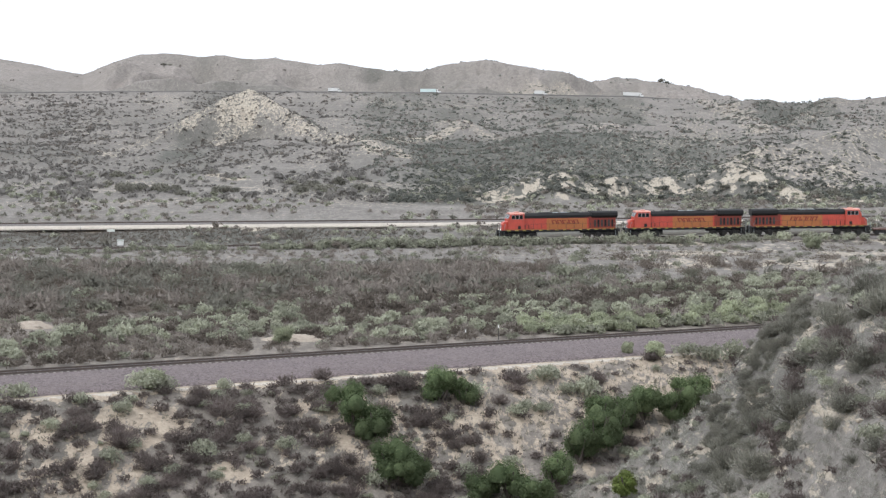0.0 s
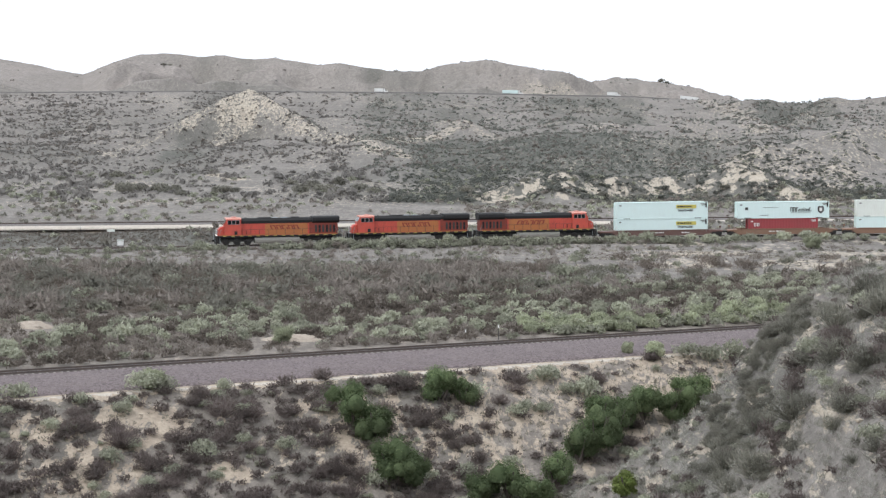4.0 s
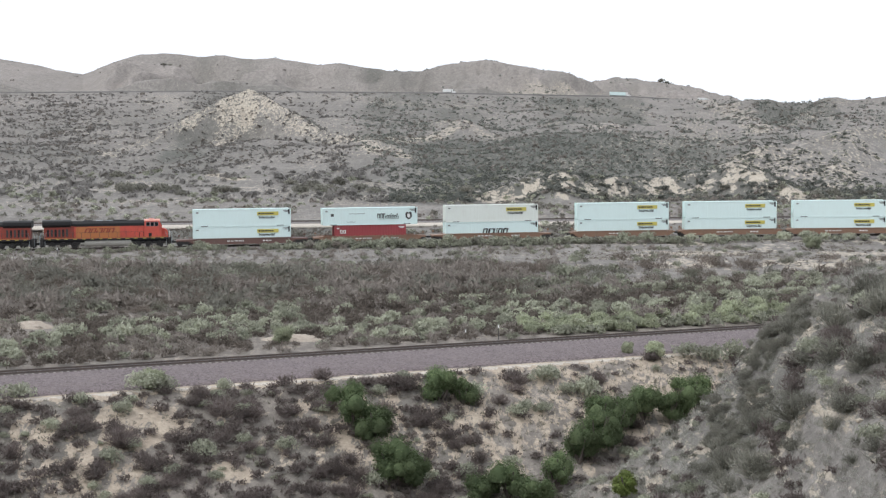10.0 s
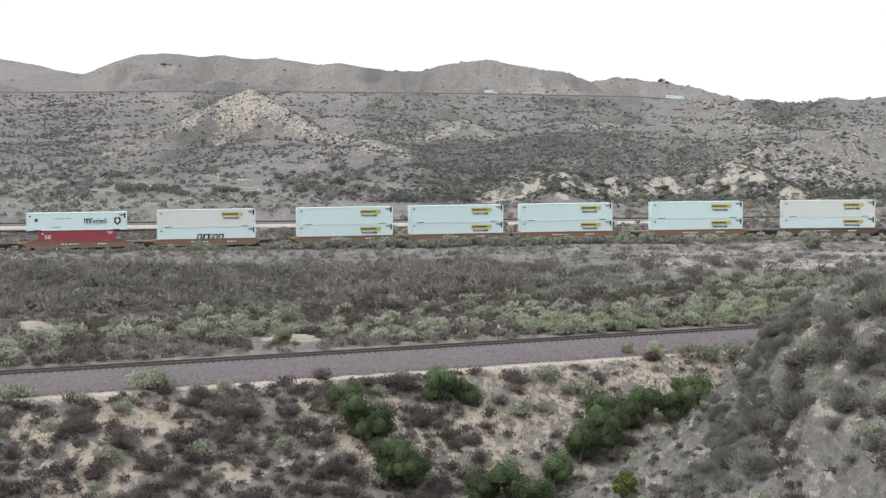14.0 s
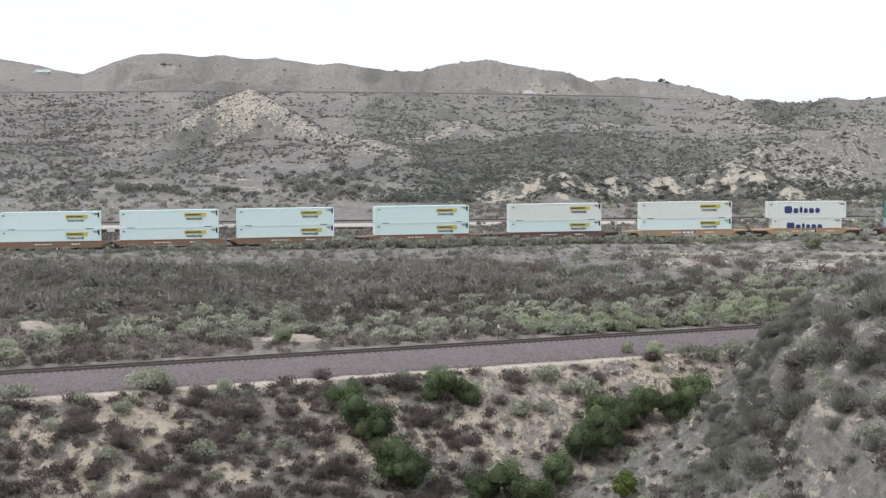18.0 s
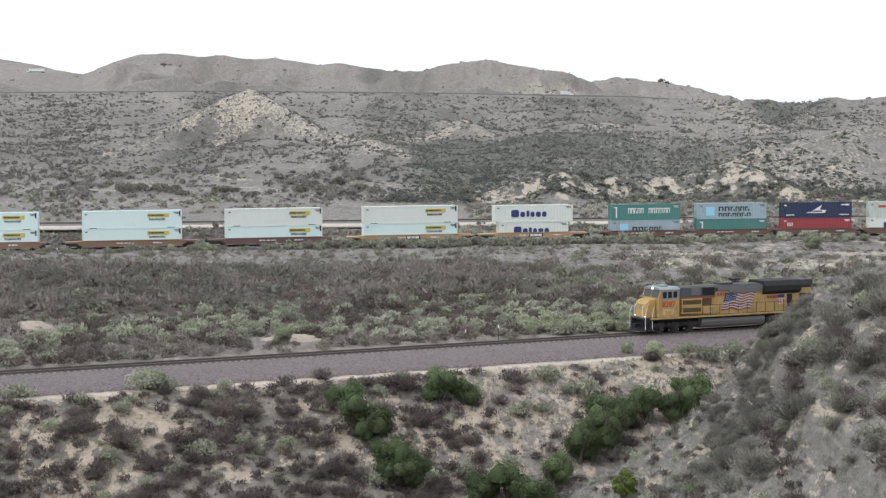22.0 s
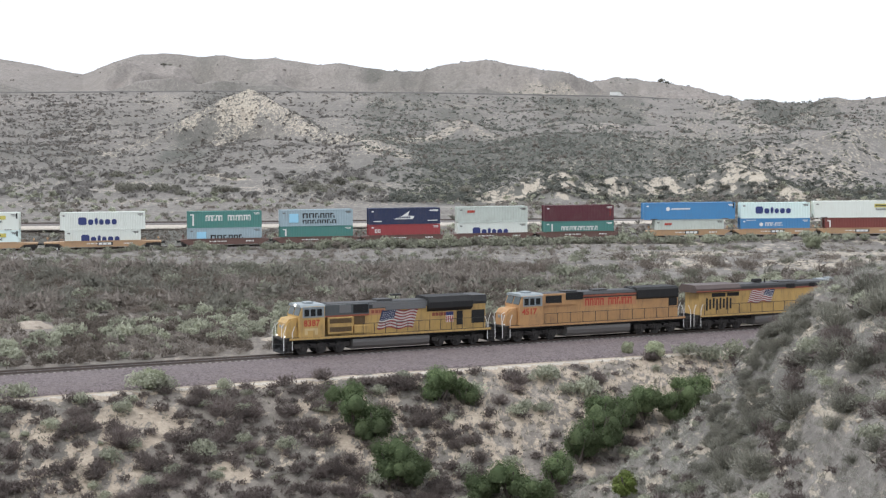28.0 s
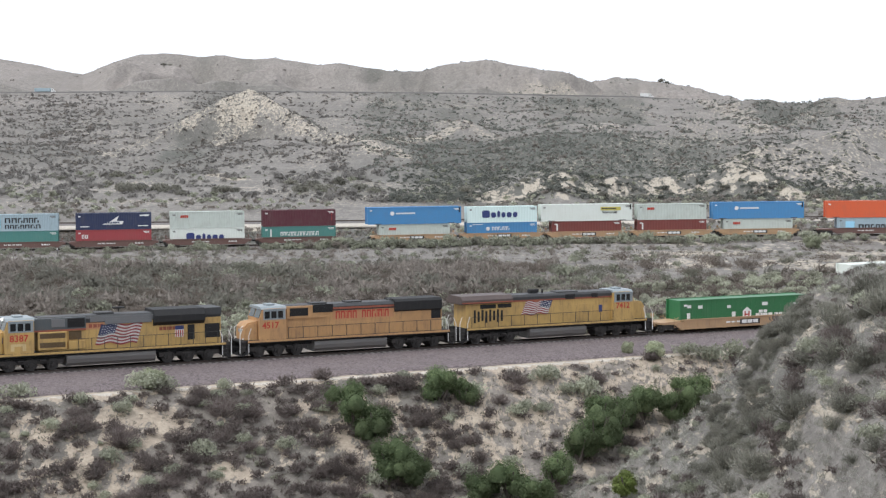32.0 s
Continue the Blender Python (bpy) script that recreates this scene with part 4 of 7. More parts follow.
def well_car(half, well, mat, label, rear_truck, plates=True):
    """One unit of a double-stack train: two deep sills, an open floor, end decks over the trucks."""
    c = thing("well_car", label, "rail car", "well cars")
    w = well / 2
    key = "%s/%.1f/%.1f" % (mat.name, half, well)

    def sill(bm):
        slab(bm, [(-w - 0.6, 0.78), (-w - 0.2, 0.98), (-w + 0.9, 1.22), (w - 0.9, 1.22), (w + 0.2, 0.98), (w + 0.6, 0.78), (w - 0.1, 0.30), (-w + 0.1, 0.30)], 1.36, 1.46)
        box(bm, -w + 0.1, w - 0.1, 1.30, 1.52, 1.16, 1.26)
        box(bm, -w + 0.1, w - 0.1, 1.30, 1.50, 0.26, 0.34)
        for i in range(11):
            x = -w + 0.6 + i * (well - 1.2) / 10
            box(bm, x - 0.04, x + 0.04, 1.455, 1.50, 0.36, 1.16)

    s = shared("side_sill/" + key, sill, mat)
    share("side_sill", s, c)
    share("side_sill", s, c, turn=180)

    def floor(bm):
        for i in range(7):
            x = -w + 0.4 + i * (well - 0.8) / 6
            box(bm, x - 0.25, x + 0.25, -1.34, 1.34, 0.2, 0.28)

    share("floor_beams", shared("floor_beams/" + key, floor, mat), c)

    def deck(bm):
        slab(bm, [(w - 0.3, 0.62), (w - 0.3, 1.16), (w + 0.3, 1.10), (half - 0.3, 1.06), (half - 0.3, 0.86), (w + 0.7, 0.80)], -1.36, 1.36)
        box(bm, half - 1.4, half - 0.32, -0.35, 0.35, 0.62, 0.9)
        for y in (-1.3, 1.3):
            for z in (0.5, 0.8, 1.1, 1.4):
                rod(bm, (w + 0.15, y, z), (w + 0.55, y, z), 0.02, 4)
            rod(bm, (w + 0.15, y, 0.45), (w + 0.15, y, 1.55), 0.025, 4)
            rod(bm, (w + 0.55, y, 0.45), (w + 0.55, y, 1.55), 0.025, 4)
        rod(bm, (half - 0.8, -0.9, 1.0), (half - 0.8, -0.9, 1.7), 0.03, 5)
        box(bm, half - 0.95, half - 0.65, -1.0, -0.8, 1.5, 1.8)

    d = shared("end_deck/" + key, deck, mat)
    share("end_deck", d, c)
    share("end_deck", d, c, turn=180)
    share("coupler", shared("coupler", lambda bm: (box(bm, -0.55, 0.45, -0.12, 0.12, 0.62, 0.86), box(bm, 0.3, 0.5, -0.2, 0.2, 0.58, 0.9)), M_BLACK), c, (half - 0.2, 0, 0))
    freight_truck(c, half - 1.75 if rear_truck != "none_front" else -half)
    if rear_truck in ("single",):
        freight_truck(c, -half + 1.75)
        share("coupler", MESHES["coupler"], c, (-half + 0.2, 0, 0), 180)
    if plates:
        blocks(c, M_MARKW, 2.6, 0.7, (0.5, 0.5, 0.5, 0.3, 0.5), (0.16,), 1.465, 0.3, name="stencil_bar")
        blocks(c, M_MARKW, -3.4, 0.66, (0.4, 0.4, 0.4), (0.2,), 1.465, 0.3, name="stencil_bar")
        if mat == M_WELLY:
            bm = bmesh.new()
            box(bm, -1.6, 0.9, 1.503, 1.515, 0.5, 1.02)
            p = part("nameplate", bm, M_MARKK, c, "black nameplate")
            blocks(p, M_MARKW, 0.7, 0.58, (0.62, 0.62, 0.62), (0.36,), 1.517, 0.15)
    return c


# ---- locomotives ----
def loco_truck(parent, x, mat):
    """A three-axle truck: side frames, springs, brake cylinders and wheels."""
    t = share("power_truck", shared("power_truck", lambda bm: box(bm, -2.4, 2.4, -0.9, 0.9, 0.65, 0.95), M_BLACK), parent, (x, 0, 0))

    def frame_shape(bm):
        slab(bm, [(-2.75, 0.62), (-2.75, 0.98), (-1.6, 1.02), (-1.2, 0.78), (-0.7, 0.78), (-0.4, 1.0), (0.4, 1.0), (0.7, 0.78), (1.2, 0.78), (1.6, 1.02), (2.75, 0.98), (2.75, 0.62), (2.3, 0.62), (2.1, 0.4), (1.6, 0.4), (1.4, 0.62), (0.3, 0.62), (0.25, 0.4), (-0.25, 0.4), (-0.3, 0.62), (-1.4, 0.62), (-1.6, 0.4), (-2.1, 0.4), (-2.3, 0.62)], -0.08, 0.1)
        for a in (-1.85, 0, 1.85):
            disc(bm, a, 0.12, 0.53, 0.2, 0.16, 12)
            for o in (-0.36, 0.36):
                rod(bm, (a + o, 0.08, 0.5), (a + o, 0.08, 0.85), 0.09, 8)
        for a in (-0.95, 0.95):
            rod(bm, (a - 0.25, 0.14, 0.88), (a + 0.25, 0.14, 0.88), 0.13, 8)
            box(bm, a - 0.6, a - 0.5, -0.02, 0.12, 0.3, 0.75)

    f = shared("truck_frame/" + mat.name, frame_shape, mat)

    def wheels(bm):
        for y in (-0.76, 0.76):
            disc(bm, 0, y, 0, 0.53, 0.14, 20)
            disc(bm, 0, y * 0.91, 0, 0.56, 0.04, 20)
            for k in range(6):
                rod(bm, (math.cos(k * 1.047) * 0.3, y * 1.1, math.sin(k * 1.047) * 0.3), (math.cos(k * 1.047) * 0.3, y * 1.12, math.sin(k * 1.047) * 0.3), 0.05, 6)
        rod(bm, (0, -1.0, 0), (0, 1.0, 0), 0.1, 8)

    w = shared("loco_wheelset", wheels, M_DARK)
    share("side_frame", f, t, (0, 1.05, 0))
    share("side_frame", f, t, (0, -1.05, 0), 180)
    for a in (-1.85, 0, 1.85):
        AXLES.append((share("wheelset", w, t, (a, 0, 0.53)), a, 0.53))


def railing(c, x0, x1, y, mat, z=1.62, n=10, z_hi=None):
    """A walkway handrail with its stanchions."""
    bm = bmesh.new()
    for i in range(n):
        x = x0 + (x1 - x0) * i / (n - 1)
        rod(bm, (x, y, z), (x, y, z + 1.02), 0.032, 5)
    rod(bm, (x0, y, z + 1.02), (x1, y, z + 1.02), 0.024, 5)
    part("handrail", bm, mat, c)


def ladder(c, x, y, mat, out):
    """Corner steps with a curved grab rail; out is the way to the end of the engine."""
    bm = bmesh.new()
    for i in range(4):
        st = bmesh.new()
        box(st, x - 0.31, x + 0.31, min(y, y * 0.86), max(y, y * 0.86), 0.34 + i * 0.33, 0.38 + i * 0.33)
        part("step", st, M_DARK, c)
    box(bm, x - 0.34, x + 0.34, min(y * 0.84, y * 0.86), max(y * 0.84, y * 0.86), 0.3, 1.62)
    for o in (-0.34, 0.34):
        box(bm, x + o - 0.03, x + o + 0.03, min(y, y * 0.86), max(y, y * 0.86), 0.3, 1.62)
    part("step_well", bm, M_DARK, c)
    bm = bmesh.new()
    for o, h in ((-0.42, 2.72), (0.42, 2.72)):
        rod(bm, (x + o, y * 1.01, 0.5), (x + o, y * 1.01, 2.1), 0.03, 6)
        rod(bm, (x + o, y * 1.01, 2.1), (x + o - out * 0.25, y * 0.98, h), 0.03, 6)
    part("grab_rail", bm, mat, c, "white-painted grab rail")


def windows(c, x0, x1, y, z0, z1, n):
    w = (x1 - x0) / n
    for i in range(n):
        a = x0 + i * w
        bm = bmesh.new()
        rbox(bm, a + 0.07, a + w - 0.07, y - 0.01, y + 0.015, z0, z1, 0.01)
        win = part("side_window", bm, M_GLASS, c)
        bm = bmesh.new()
        for (p, q, r, s) in ((a + 0.03, a + 0.07, z0 - 0.04, z1 + 0.04), (a + w - 0.07, a + w - 0.03, z0 - 0.04, z1 + 0.04), (a + 0.07, a + w - 0.07, z1, z1 + 0.04), (a + 0.07, a + w - 0.07, z0 - 0.04, z0)):
            box(bm, p, q, y - 0.01, y + 0.03, r, s)
        part("window_frame", bm, M_LTGREY, win)


def louvre(c, x0, x1, y, z0, z1, mat, n=6, label="dark louvred grille"):
    bm = bmesh.new()
    box(bm, x0, x1, y - 0.02, y + 0.004, z0, z1)
    h = (z1 - z0) / n
    for i in range(n):
        box(bm, x0, x1, y, y + 0.03, z0 + i * h + 0.02, z0 + i * h + h * 0.55)
    part("grille", bm, mat, c, label)


def under_gear(c, tank_mat, frame_mat, length, tank=(-3.4, 3.4)):
    L = length / 2
    bm = bmesh.new()
    rbox(bm, -L + 0.9, L - 0.9, -1.52, 1.52, 1.34, 1.62, 0.03)
    box(bm, -L + 1.2, L - 1.2, -0.7, 0.7, 0.95, 1.34)
    part("underframe", bm, frame_mat, c, "dark walkway sill")
    bm = bmesh.new()
    prof = [(-1.25, 0.55), (-0.95, 0.28), (0.95, 0.28), (1.25, 0.55), (1.36, 0.9), (1.30, 1.22), (-1.30, 1.22), (-1.36, 0.9)]
    loft(bm, prof, tank[0], tank[1])
    part("fuel_tank", bm, tank_mat, c, "dusty grey fuel tank")
    loco_truck(c, 7.0, M_GEAR)
    loco_truck(c, -7.0, M_GEAR)
    for sx in (-1, 1):
        bm = bmesh.new()
        slab(bm, [(sx * (L - 0.95), 1.5), (sx * (L - 0.85), 0.75), (sx * (L - 0.45), 0.2), (sx * (L - 0.6), 0.2), (sx * (L - 1.15), 0.75), (sx * (L - 1.15), 1.5)], -1.4, 1.4)
        part("pilot_plow", bm, M_BLACK, c)
        bm = bmesh.new()
        box(bm, min(sx * (L - 0.9), sx * L), max(sx * (L - 0.9), sx * L), -0.13, 0.13, 0.68, 0.92)
        box(bm, min(sx * (L - 0.25), sx * (L + 0.02)), max(sx * (L - 0.25), sx * (L + 0.02)), -0.22, 0.22, 0.62, 0.98)
        part("coupler", bm, M_BLACK, c)
        for y in (-0.55, 0.4, 0.6, -0.4):
            bm = bmesh.new()
            rod(bm, (sx * (L - 0.8), y, 1.2), (sx * (L - 0.55), y, 0.8), 0.035, 5)
            rod(bm, (sx * (L - 0.55), y, 0.8), (sx * (L - 0.5), y, 0.45), 0.035, 5)
            part("air_hose", bm, M_BLACK, c)


def cab_unit(c, front, body, roof, nose_low, nose_top, label="", reach=(6.35, 9.2, 10.15), rake=0.45, glaze=None):
    """Cab, sloped windscreen, nose and roof."""
    x0, x1, x2 = reach
    bm = bmesh.new()
    slab(bm, [(x0, 1.64), (x0, 4.45), (x1 - rake, 4.45), (x1, 3.55), (x1, 1.64)], -1.5, 1.5)
    cab = part("cab", bm, body, c, label)
    bm = bmesh.new()
    loft(bm, [(-1.55, 4.38), (-1.2, 4.62), (1.2, 4.62), (1.55, 4.38)], x0 - 0.05, x1 + 0.17 - rake)
    rbox(bm, x0 + 0.7, x0 + 1.5, -0.5, 0.5, 4.6, 4.78, 0.04)
    part("cab_roof", bm, roof, c)
    bm = bmesh.new()
    slab(bm, [(x1, 1.64), (x1, nose_top), (x2 - 0.35, nose_top - 0.12), (x2, nose_top - 0.5), (x2 + 0.05, 1.64)], -1.12, 1.12)
    bmesh.ops.bevel(bm, geom=[e for e in bm.edges if abs(e.verts[0].co.y - e.verts[1].co.y) < 0.01 and e.verts[0].co.z > 2], offset=0.14, segments=2, affect="EDGES")
    part("nose", bm, nose_low, c)
    for y in (-0.3, 0.3):
        bm = bmesh.new()
        rbox(bm, x2 - 0.12, x2 + 0.06, y - 0.16, y + 0.16, nose_top - 1.0, nose_top - 0.72, 0.02)
        part("number_box", bm, M_LTGREY, c)
    bm = bmesh.new()
    box(bm, x2 + 0.0, x2 + 0.35, -1.42, 1.42, 1.45, 1.62)
    part("front_platform", bm, M_DARK, c)
    # windscreen panes follow the slope
    for y0, y1 in ((-1.3, -0.1), (0.1, 1.3)):
        bm = bmesh.new()
        slab(bm, [(x1 - 0.05, 3.62), (x1 + 0.03, 3.62), (x1 + 0.09 - rake, 4.34), (x1 + 0.01 - rake, 4.34)], y0, y1)
        part("windscreen", bm, glaze or M_GLASS, c)
    for y in (-1.5, 1.5):
        if y > 0:
            windows(c, x0 + 0.22, x1 - 0.1 - rake, 1.505, 3.56, 4.2, 3)
    for y in (-0.75, 0.75):
        bm = bmesh.new()
        rod(bm, (x2 + 0.3, y, 1.62), (x2 + 0.3, y, 2.7), 0.03, 6)
        rod(bm, (x2 + 0.3, y, 2.7), (x2 + 0.02, y, 2.9), 0.03, 6)
        part("front_handrail", bm, M_MARKW, c)
    return cab


def ditch_lights(c, L, lit):
    for y in (-0.95, 0.95):
        bm = bmesh.new()
        rod(bm, (L - 0.75, y, 1.74), (L - 0.62, y, 1.74), 0.07, 12)
        part("ditch_light", bm, M_LIT if lit else M_MARKW, c, "lit ditch light" if lit else "")


def orange_loco(label, forward=True, lit=False):
    c = thing("locomotive", label, "locomotive", "orange locomotives")
    L = 11.15
    under_gear(c, M_TANKP, M_BLACK, 22.3, (-3.5, 4.1))
    cab_unit(c, 1, M_ORANGE, M_CABRED, M_ORANGE, 3.15)
    bm = bmesh.new()
    box(bm, -5.2, 6.35, -1.05, 1.05, 1.62, 3.78)
    part("hood", bm, M_ORANGE, c)
    bm = bmesh.new()
    loft(bm, [(-1.1, 3.62), (-1.14, 4.1), (-0.85, 4.5), (0.85, 4.5), (1.14, 4.1), (1.1, 3.62)], -6.0, 6.33)
    rbox(bm, 1.2, 3.4, -0.7, 0.7, 4.48, 4.62, 0.04)
    rbox(bm, -3.6, -2.2, -0.5, 0.5, 4.4, 4.62, 0.04)
    part("hood_roof", bm, M_BLACK, c, "black-painted hood roof")
    bm = bmesh.new()
    box(bm, -10.05, -5.2, -1.2, 1.2, 1.62, 3.72)
    part("radiator_room", bm, M_DKRED, c, "sooty dark orange radiator room")
    bm = bmesh.new()
    loft(bm, [(-1.22, 3.55), (-1.62, 3.95), (-1.62, 4.45), (-1.3, 4.66), (1.3, 4.66), (1.62, 4.45), (1.62, 3.95), (1.22, 3.55)], -10.3, -5.7)
    for i in range(5):
        disc(bm, -9.5 + i * 0.85, 0, 4.3, 0.02, 0.1, 6)
    part("radiator_wing", bm, M_BLACK, c, "black overhanging radiator")
    for i in range(6):
        x = -9.6 + i * 0.62
        louvre(c, x, x + 0.36, 1.2, 2.0, 3.2, M_DARK if i % 2 else M_BLACK, 5)
    bm = bmesh.new()
    plate(bm, -4.9, 2.3, 1.75, 3.55, 1.056)
    part("logo_panel", bm, M_AMBER, c, "amber side stripe panel")
    blocks(c, M_DKRED, 1.2, 2.55, (0.9, 0.8, 1.0, 0.8, 0.9), (0.75,), 1.07, 0.1, -0.45, "dark red slanted logo block", strokes=True)
    bars(c, M_MARKY, 1.524, [(-9.6 + i * 1.42, -9.0 + i * 1.42, 1.52, 1.6) for i in range(14)], "reflector", "yellow sill reflector")
    for x in (-1.6, 0.0):
        bm = bmesh.new()
        rbox(bm, x, x + 1.1, -0.6, 0.6, 4.5, 4.56, 0.02)
        part("roof_hatch", bm, M_LTGREY, c, "pale roof hatch")
    bm = bmesh.new()
    plate(bm, -10.0, 10.0, 1.68, 1.80, 1.525, 0.008)
    part("sill_stripe", bm, M_AMBER, c, "amber sill stripe")
    bars(c, M_BLACK, 1.06, ((5.2, 6.2, 1.7, 2.5),), "access_door", "dark access opening")
    bars(c, M_BLACK, 1.502, ((7.0, 7.5, 1.7, 2.4),), "access_door", "dark access opening")
    for i in range(5):
        bm = bmesh.new()
        rbox(bm, 2.75 + i * 0.7, 3.35 + i * 0.7, 1.045, 1.075, 1.75, 3.6, 0.012)
        part("hood_door", bm, M_ORANGE, c)
    for y in (1.48, -1.48):
        railing(c, -9.8, 6.2, y, M_DARK, n=12)
    for x, o in ((10.35, 1), (-10.35, -1)):
        for y in (1.42, -1.42):
            ladder(c, x, y, M_LTGREY, o)
    ditch_lights(c, L, lit)
    bm = bmesh.new()
    for i in range(3):
        rod(bm, (5.2, -0.3 + i * 0.3, 4.5), (5.6, -0.3 + i * 0.3, 4.62), 0.05, 8)
    part("air_horn", bm, M_DARK, c)
    bm = bmesh.new()
    rod(bm, (-4.2, 0.9, 0.75), (2.6, 0.9, 0.75), 0.2, 10)
    part("air_reservoir", bm, M_TANKP, c)
    return c


M_TANKP = paint("pale_grey_tank", (0.43, 0.41, 0.37), 0.5, 0, 0.4, (0.2, 0.17, 0.14))


def flag(c, x0, x1, z0, z1, y, mirrored):
    """A waving striped flag: each stripe a wavy band, the blue field with white dots."""
    n = 20
    def at(u, v):
        x = x0 + (x1 - x0) * u
        z = z0 + (z1 - z0) * v + 0.10 * math.sin(u * 12.0) + 0.10 * (u - 0.5)
        return x + (-0.55 * (1 - v) if not mirrored else 0.55 * (1 - v)) * -1, z
    for k in range(13):
        bm = bmesh.new()
        lo, hi = k / 13, (k + 1) / 13
        us = [i / n for i in range(n + 1) if k <= 5 or i / n <= 0.6]
        for a, b in zip(us, us[1:]):
            pts = [at(a, lo), at(b, lo), at(b, hi), at(a, hi)]
            f = [bm.verts.new((p[0], y + 0.008, p[1])) for p in pts]
            bm.faces.new(f)
        bmesh.ops.remove_doubles(bm, verts=bm.verts[:], dist=0.001)
        bmesh.ops.solidify(bm, geom=bm.faces[:], thickness=0.008)
        part("flag_stripe", bm, M_FLAGR if k % 2 == 0 else M_FLAGW, c)
    bm = bmesh.new()
    us = [0.6 + 0.4 * i / 8 for i in range(9)]
    for a, b in zip(us, us[1:]):
        bm.faces.new([bm.verts.new((p[0], y + 0.008, p[1])) for p in (at(a, 6 / 13), at(b, 6 / 13), at(b, 1), at(a, 1))])
    bmesh.ops.remove_doubles(bm, verts=bm.verts[:], dist=0.001)
    bmesh.ops.solidify(bm, geom=bm.faces[:], thickness=0.008)
    fld = part("flag_field", bm, M_NAVY, c, "dark blue flag field")
    bm = bmesh.new()
    for i in range(6):
        for j in range(4):
            px, pz = at(0.64 + 0.06 * i, 0.53 + 0.12 * j)
            box(bm, px - 0.035, px + 0.035, y + 0.016, y + 0.02, pz - 0.035, pz + 0.035)
    part("flag_stars", bm, M_MARKW, fld)


def yellow_loco(kind, number, label, lit=False):
    """Three designs: 'ace' (long flared radiators), 'm' (older, square), 'ge' (tall rear radiator wings)."""
    c = thing("locomotive", label, "locomotive", "yellow locomotives")
    L = 11.3 if kind == "ace" else 11.1
    body = M_OLDYEL if kind == "m" else M_YELLOW
    under_gear(c, M_TANK, M_BLACK, 2 * L, {"ace": (-3.9, 4.0), "m": (-3.7, 3.6), "ge": (-3.2, 3.2)}[kind])
    cab_unit(c, 1, body, M_LTGREY, body, 3.45 if kind != "m" else 3.3, reach={"ace": (6.85, 9.35, 10.5), "m": (6.45, 9.0, 10.3), "ge": (6.25, 8.6, 10.1)}[kind], rake=0.3, glaze=M_SCREEN)
    # light grey paint round the cab windows, body colour carried down over the sill
    bm = bmesh.new()
    band_x = {"ace": 6.9, "m": 6.5, "ge": 6.3}[kind]
    plate(bm, band_x, band_x + 2.15, 3.42, 4.4, 1.496, 0.006)
    part("window_band", bm, M_LTGREY, c, "light grey band round the cab windows")
    bm = bmesh.new()
    plate(bm, -L + 0.95, L - 0.95, 1.43, 1.625, 1.517, 0.012)
    part("sill_stripe", bm, body, c, "yellow sill edge")
    if number:
        writing("road_number", number, 0.8, M_MARKR, c, {"ace": 8.95, "m": 8.75, "ge": 8.1}[kind], 1.508, 2.66 if kind != "ge" else 2.8, "red road number")
    else:
        blocks(c, M_MARKR, 8.5, 2.42, (0.4, 0.4, 0.4, 0.4), (0.62,), 1.508, 0.25, 0.0, "unreadable red road number", "number_block", True)
    if kind == "ge":
        bm = bmesh.new()
        box(bm, -5.0, 6.35, -1.05, 1.05, 1.62, 4.0)
        part("hood", bm, body, c)
        bm = bmesh.new()
        loft(bm, [(-1.08, 3.98), (-1.1, 4.34), (-0.95, 4.54), (0.95, 4.54), (1.1, 4.34), (1.08, 3.98)], -5.0, 6.33)
        rbox(bm, 0.2, 2.6, -0.7, 0.7, 4.48, 4.66, 0.04)
        part("hood_roof", bm, M_HGREY, c, "grey hood roof")
        bm = bmesh.new()
        plate(bm, -5.0, 6.3, 3.9, 4.04, 1.102)
        part("red_stripe", bm, M_RUST, c, "faded red edge stripe")
        bm = bmesh.new()
        rbox(bm, -2.6, -1.6, -0.3, 0.3, 4.6, 4.95, 0.06)
        rod(bm, (-1.2, 0.2, 4.5), (-1.2, 0.2, 4.95), 0.08, 8)
        part("exhaust_stack", bm, M_BLACK, c)
        bm = bmesh.new()
        box(bm, -10.15, -5.0, -1.25, 1.25, 1.62, 3.95)
        part("radiator_room", bm, body, c)
        bm = bmesh.new()
        loft(bm, [(-1.28, 3.88), (-1.6, 4.05), (-1.6, 4.3), (-1.2, 4.66), (1.2, 4.66), (1.6, 4.3), (1.6, 4.05), (1.28, 3.88)], -10.7, -5.2)
        part("radiator_wing", bm, M_BROWNROOF, c, "brown-grey overhanging radiator")
        bm = bmesh.new()
        plate(bm, -10.7, -5.2, 3.98, 4.1, 1.605)
        part("red_stripe", bm, M_RUST, c, "thin red edge stripe")
        for i in range(8):
            x = -9.3 + i * 0.42
            louvre(c, x, x + 0.22, 1.25, 2.05 + 0.1 * (i % 3), 3.3 - 0.12 * (i % 2), M_BLACK, 6)
        louvre(c, -8.6, -6.9, 1.25, 3.4, 3.8, M_BLACK, 3)
        louvre(c, -6.7, -5.2, 1.25, 3.42, 3.8, M_BLACK, 3)
        louvre(c, 0.9, 2.0, 1.11, 3.92, 4.4, M_BLACK, 3)
        louvre(c, 3.9, 4.6, 1.11, 3.98, 4.4, M_BLACK, 3)
        flag(c, -3.5, -0.5, 2.6, 3.95, 1.09, True)
        for i in range(4):
            bm = bmesh.new()
            rbox(bm, 1.5 + i * 0.9, 2.3 + i * 0.9, 1.045, 1.075, 1.75, 3.4, 0.012)
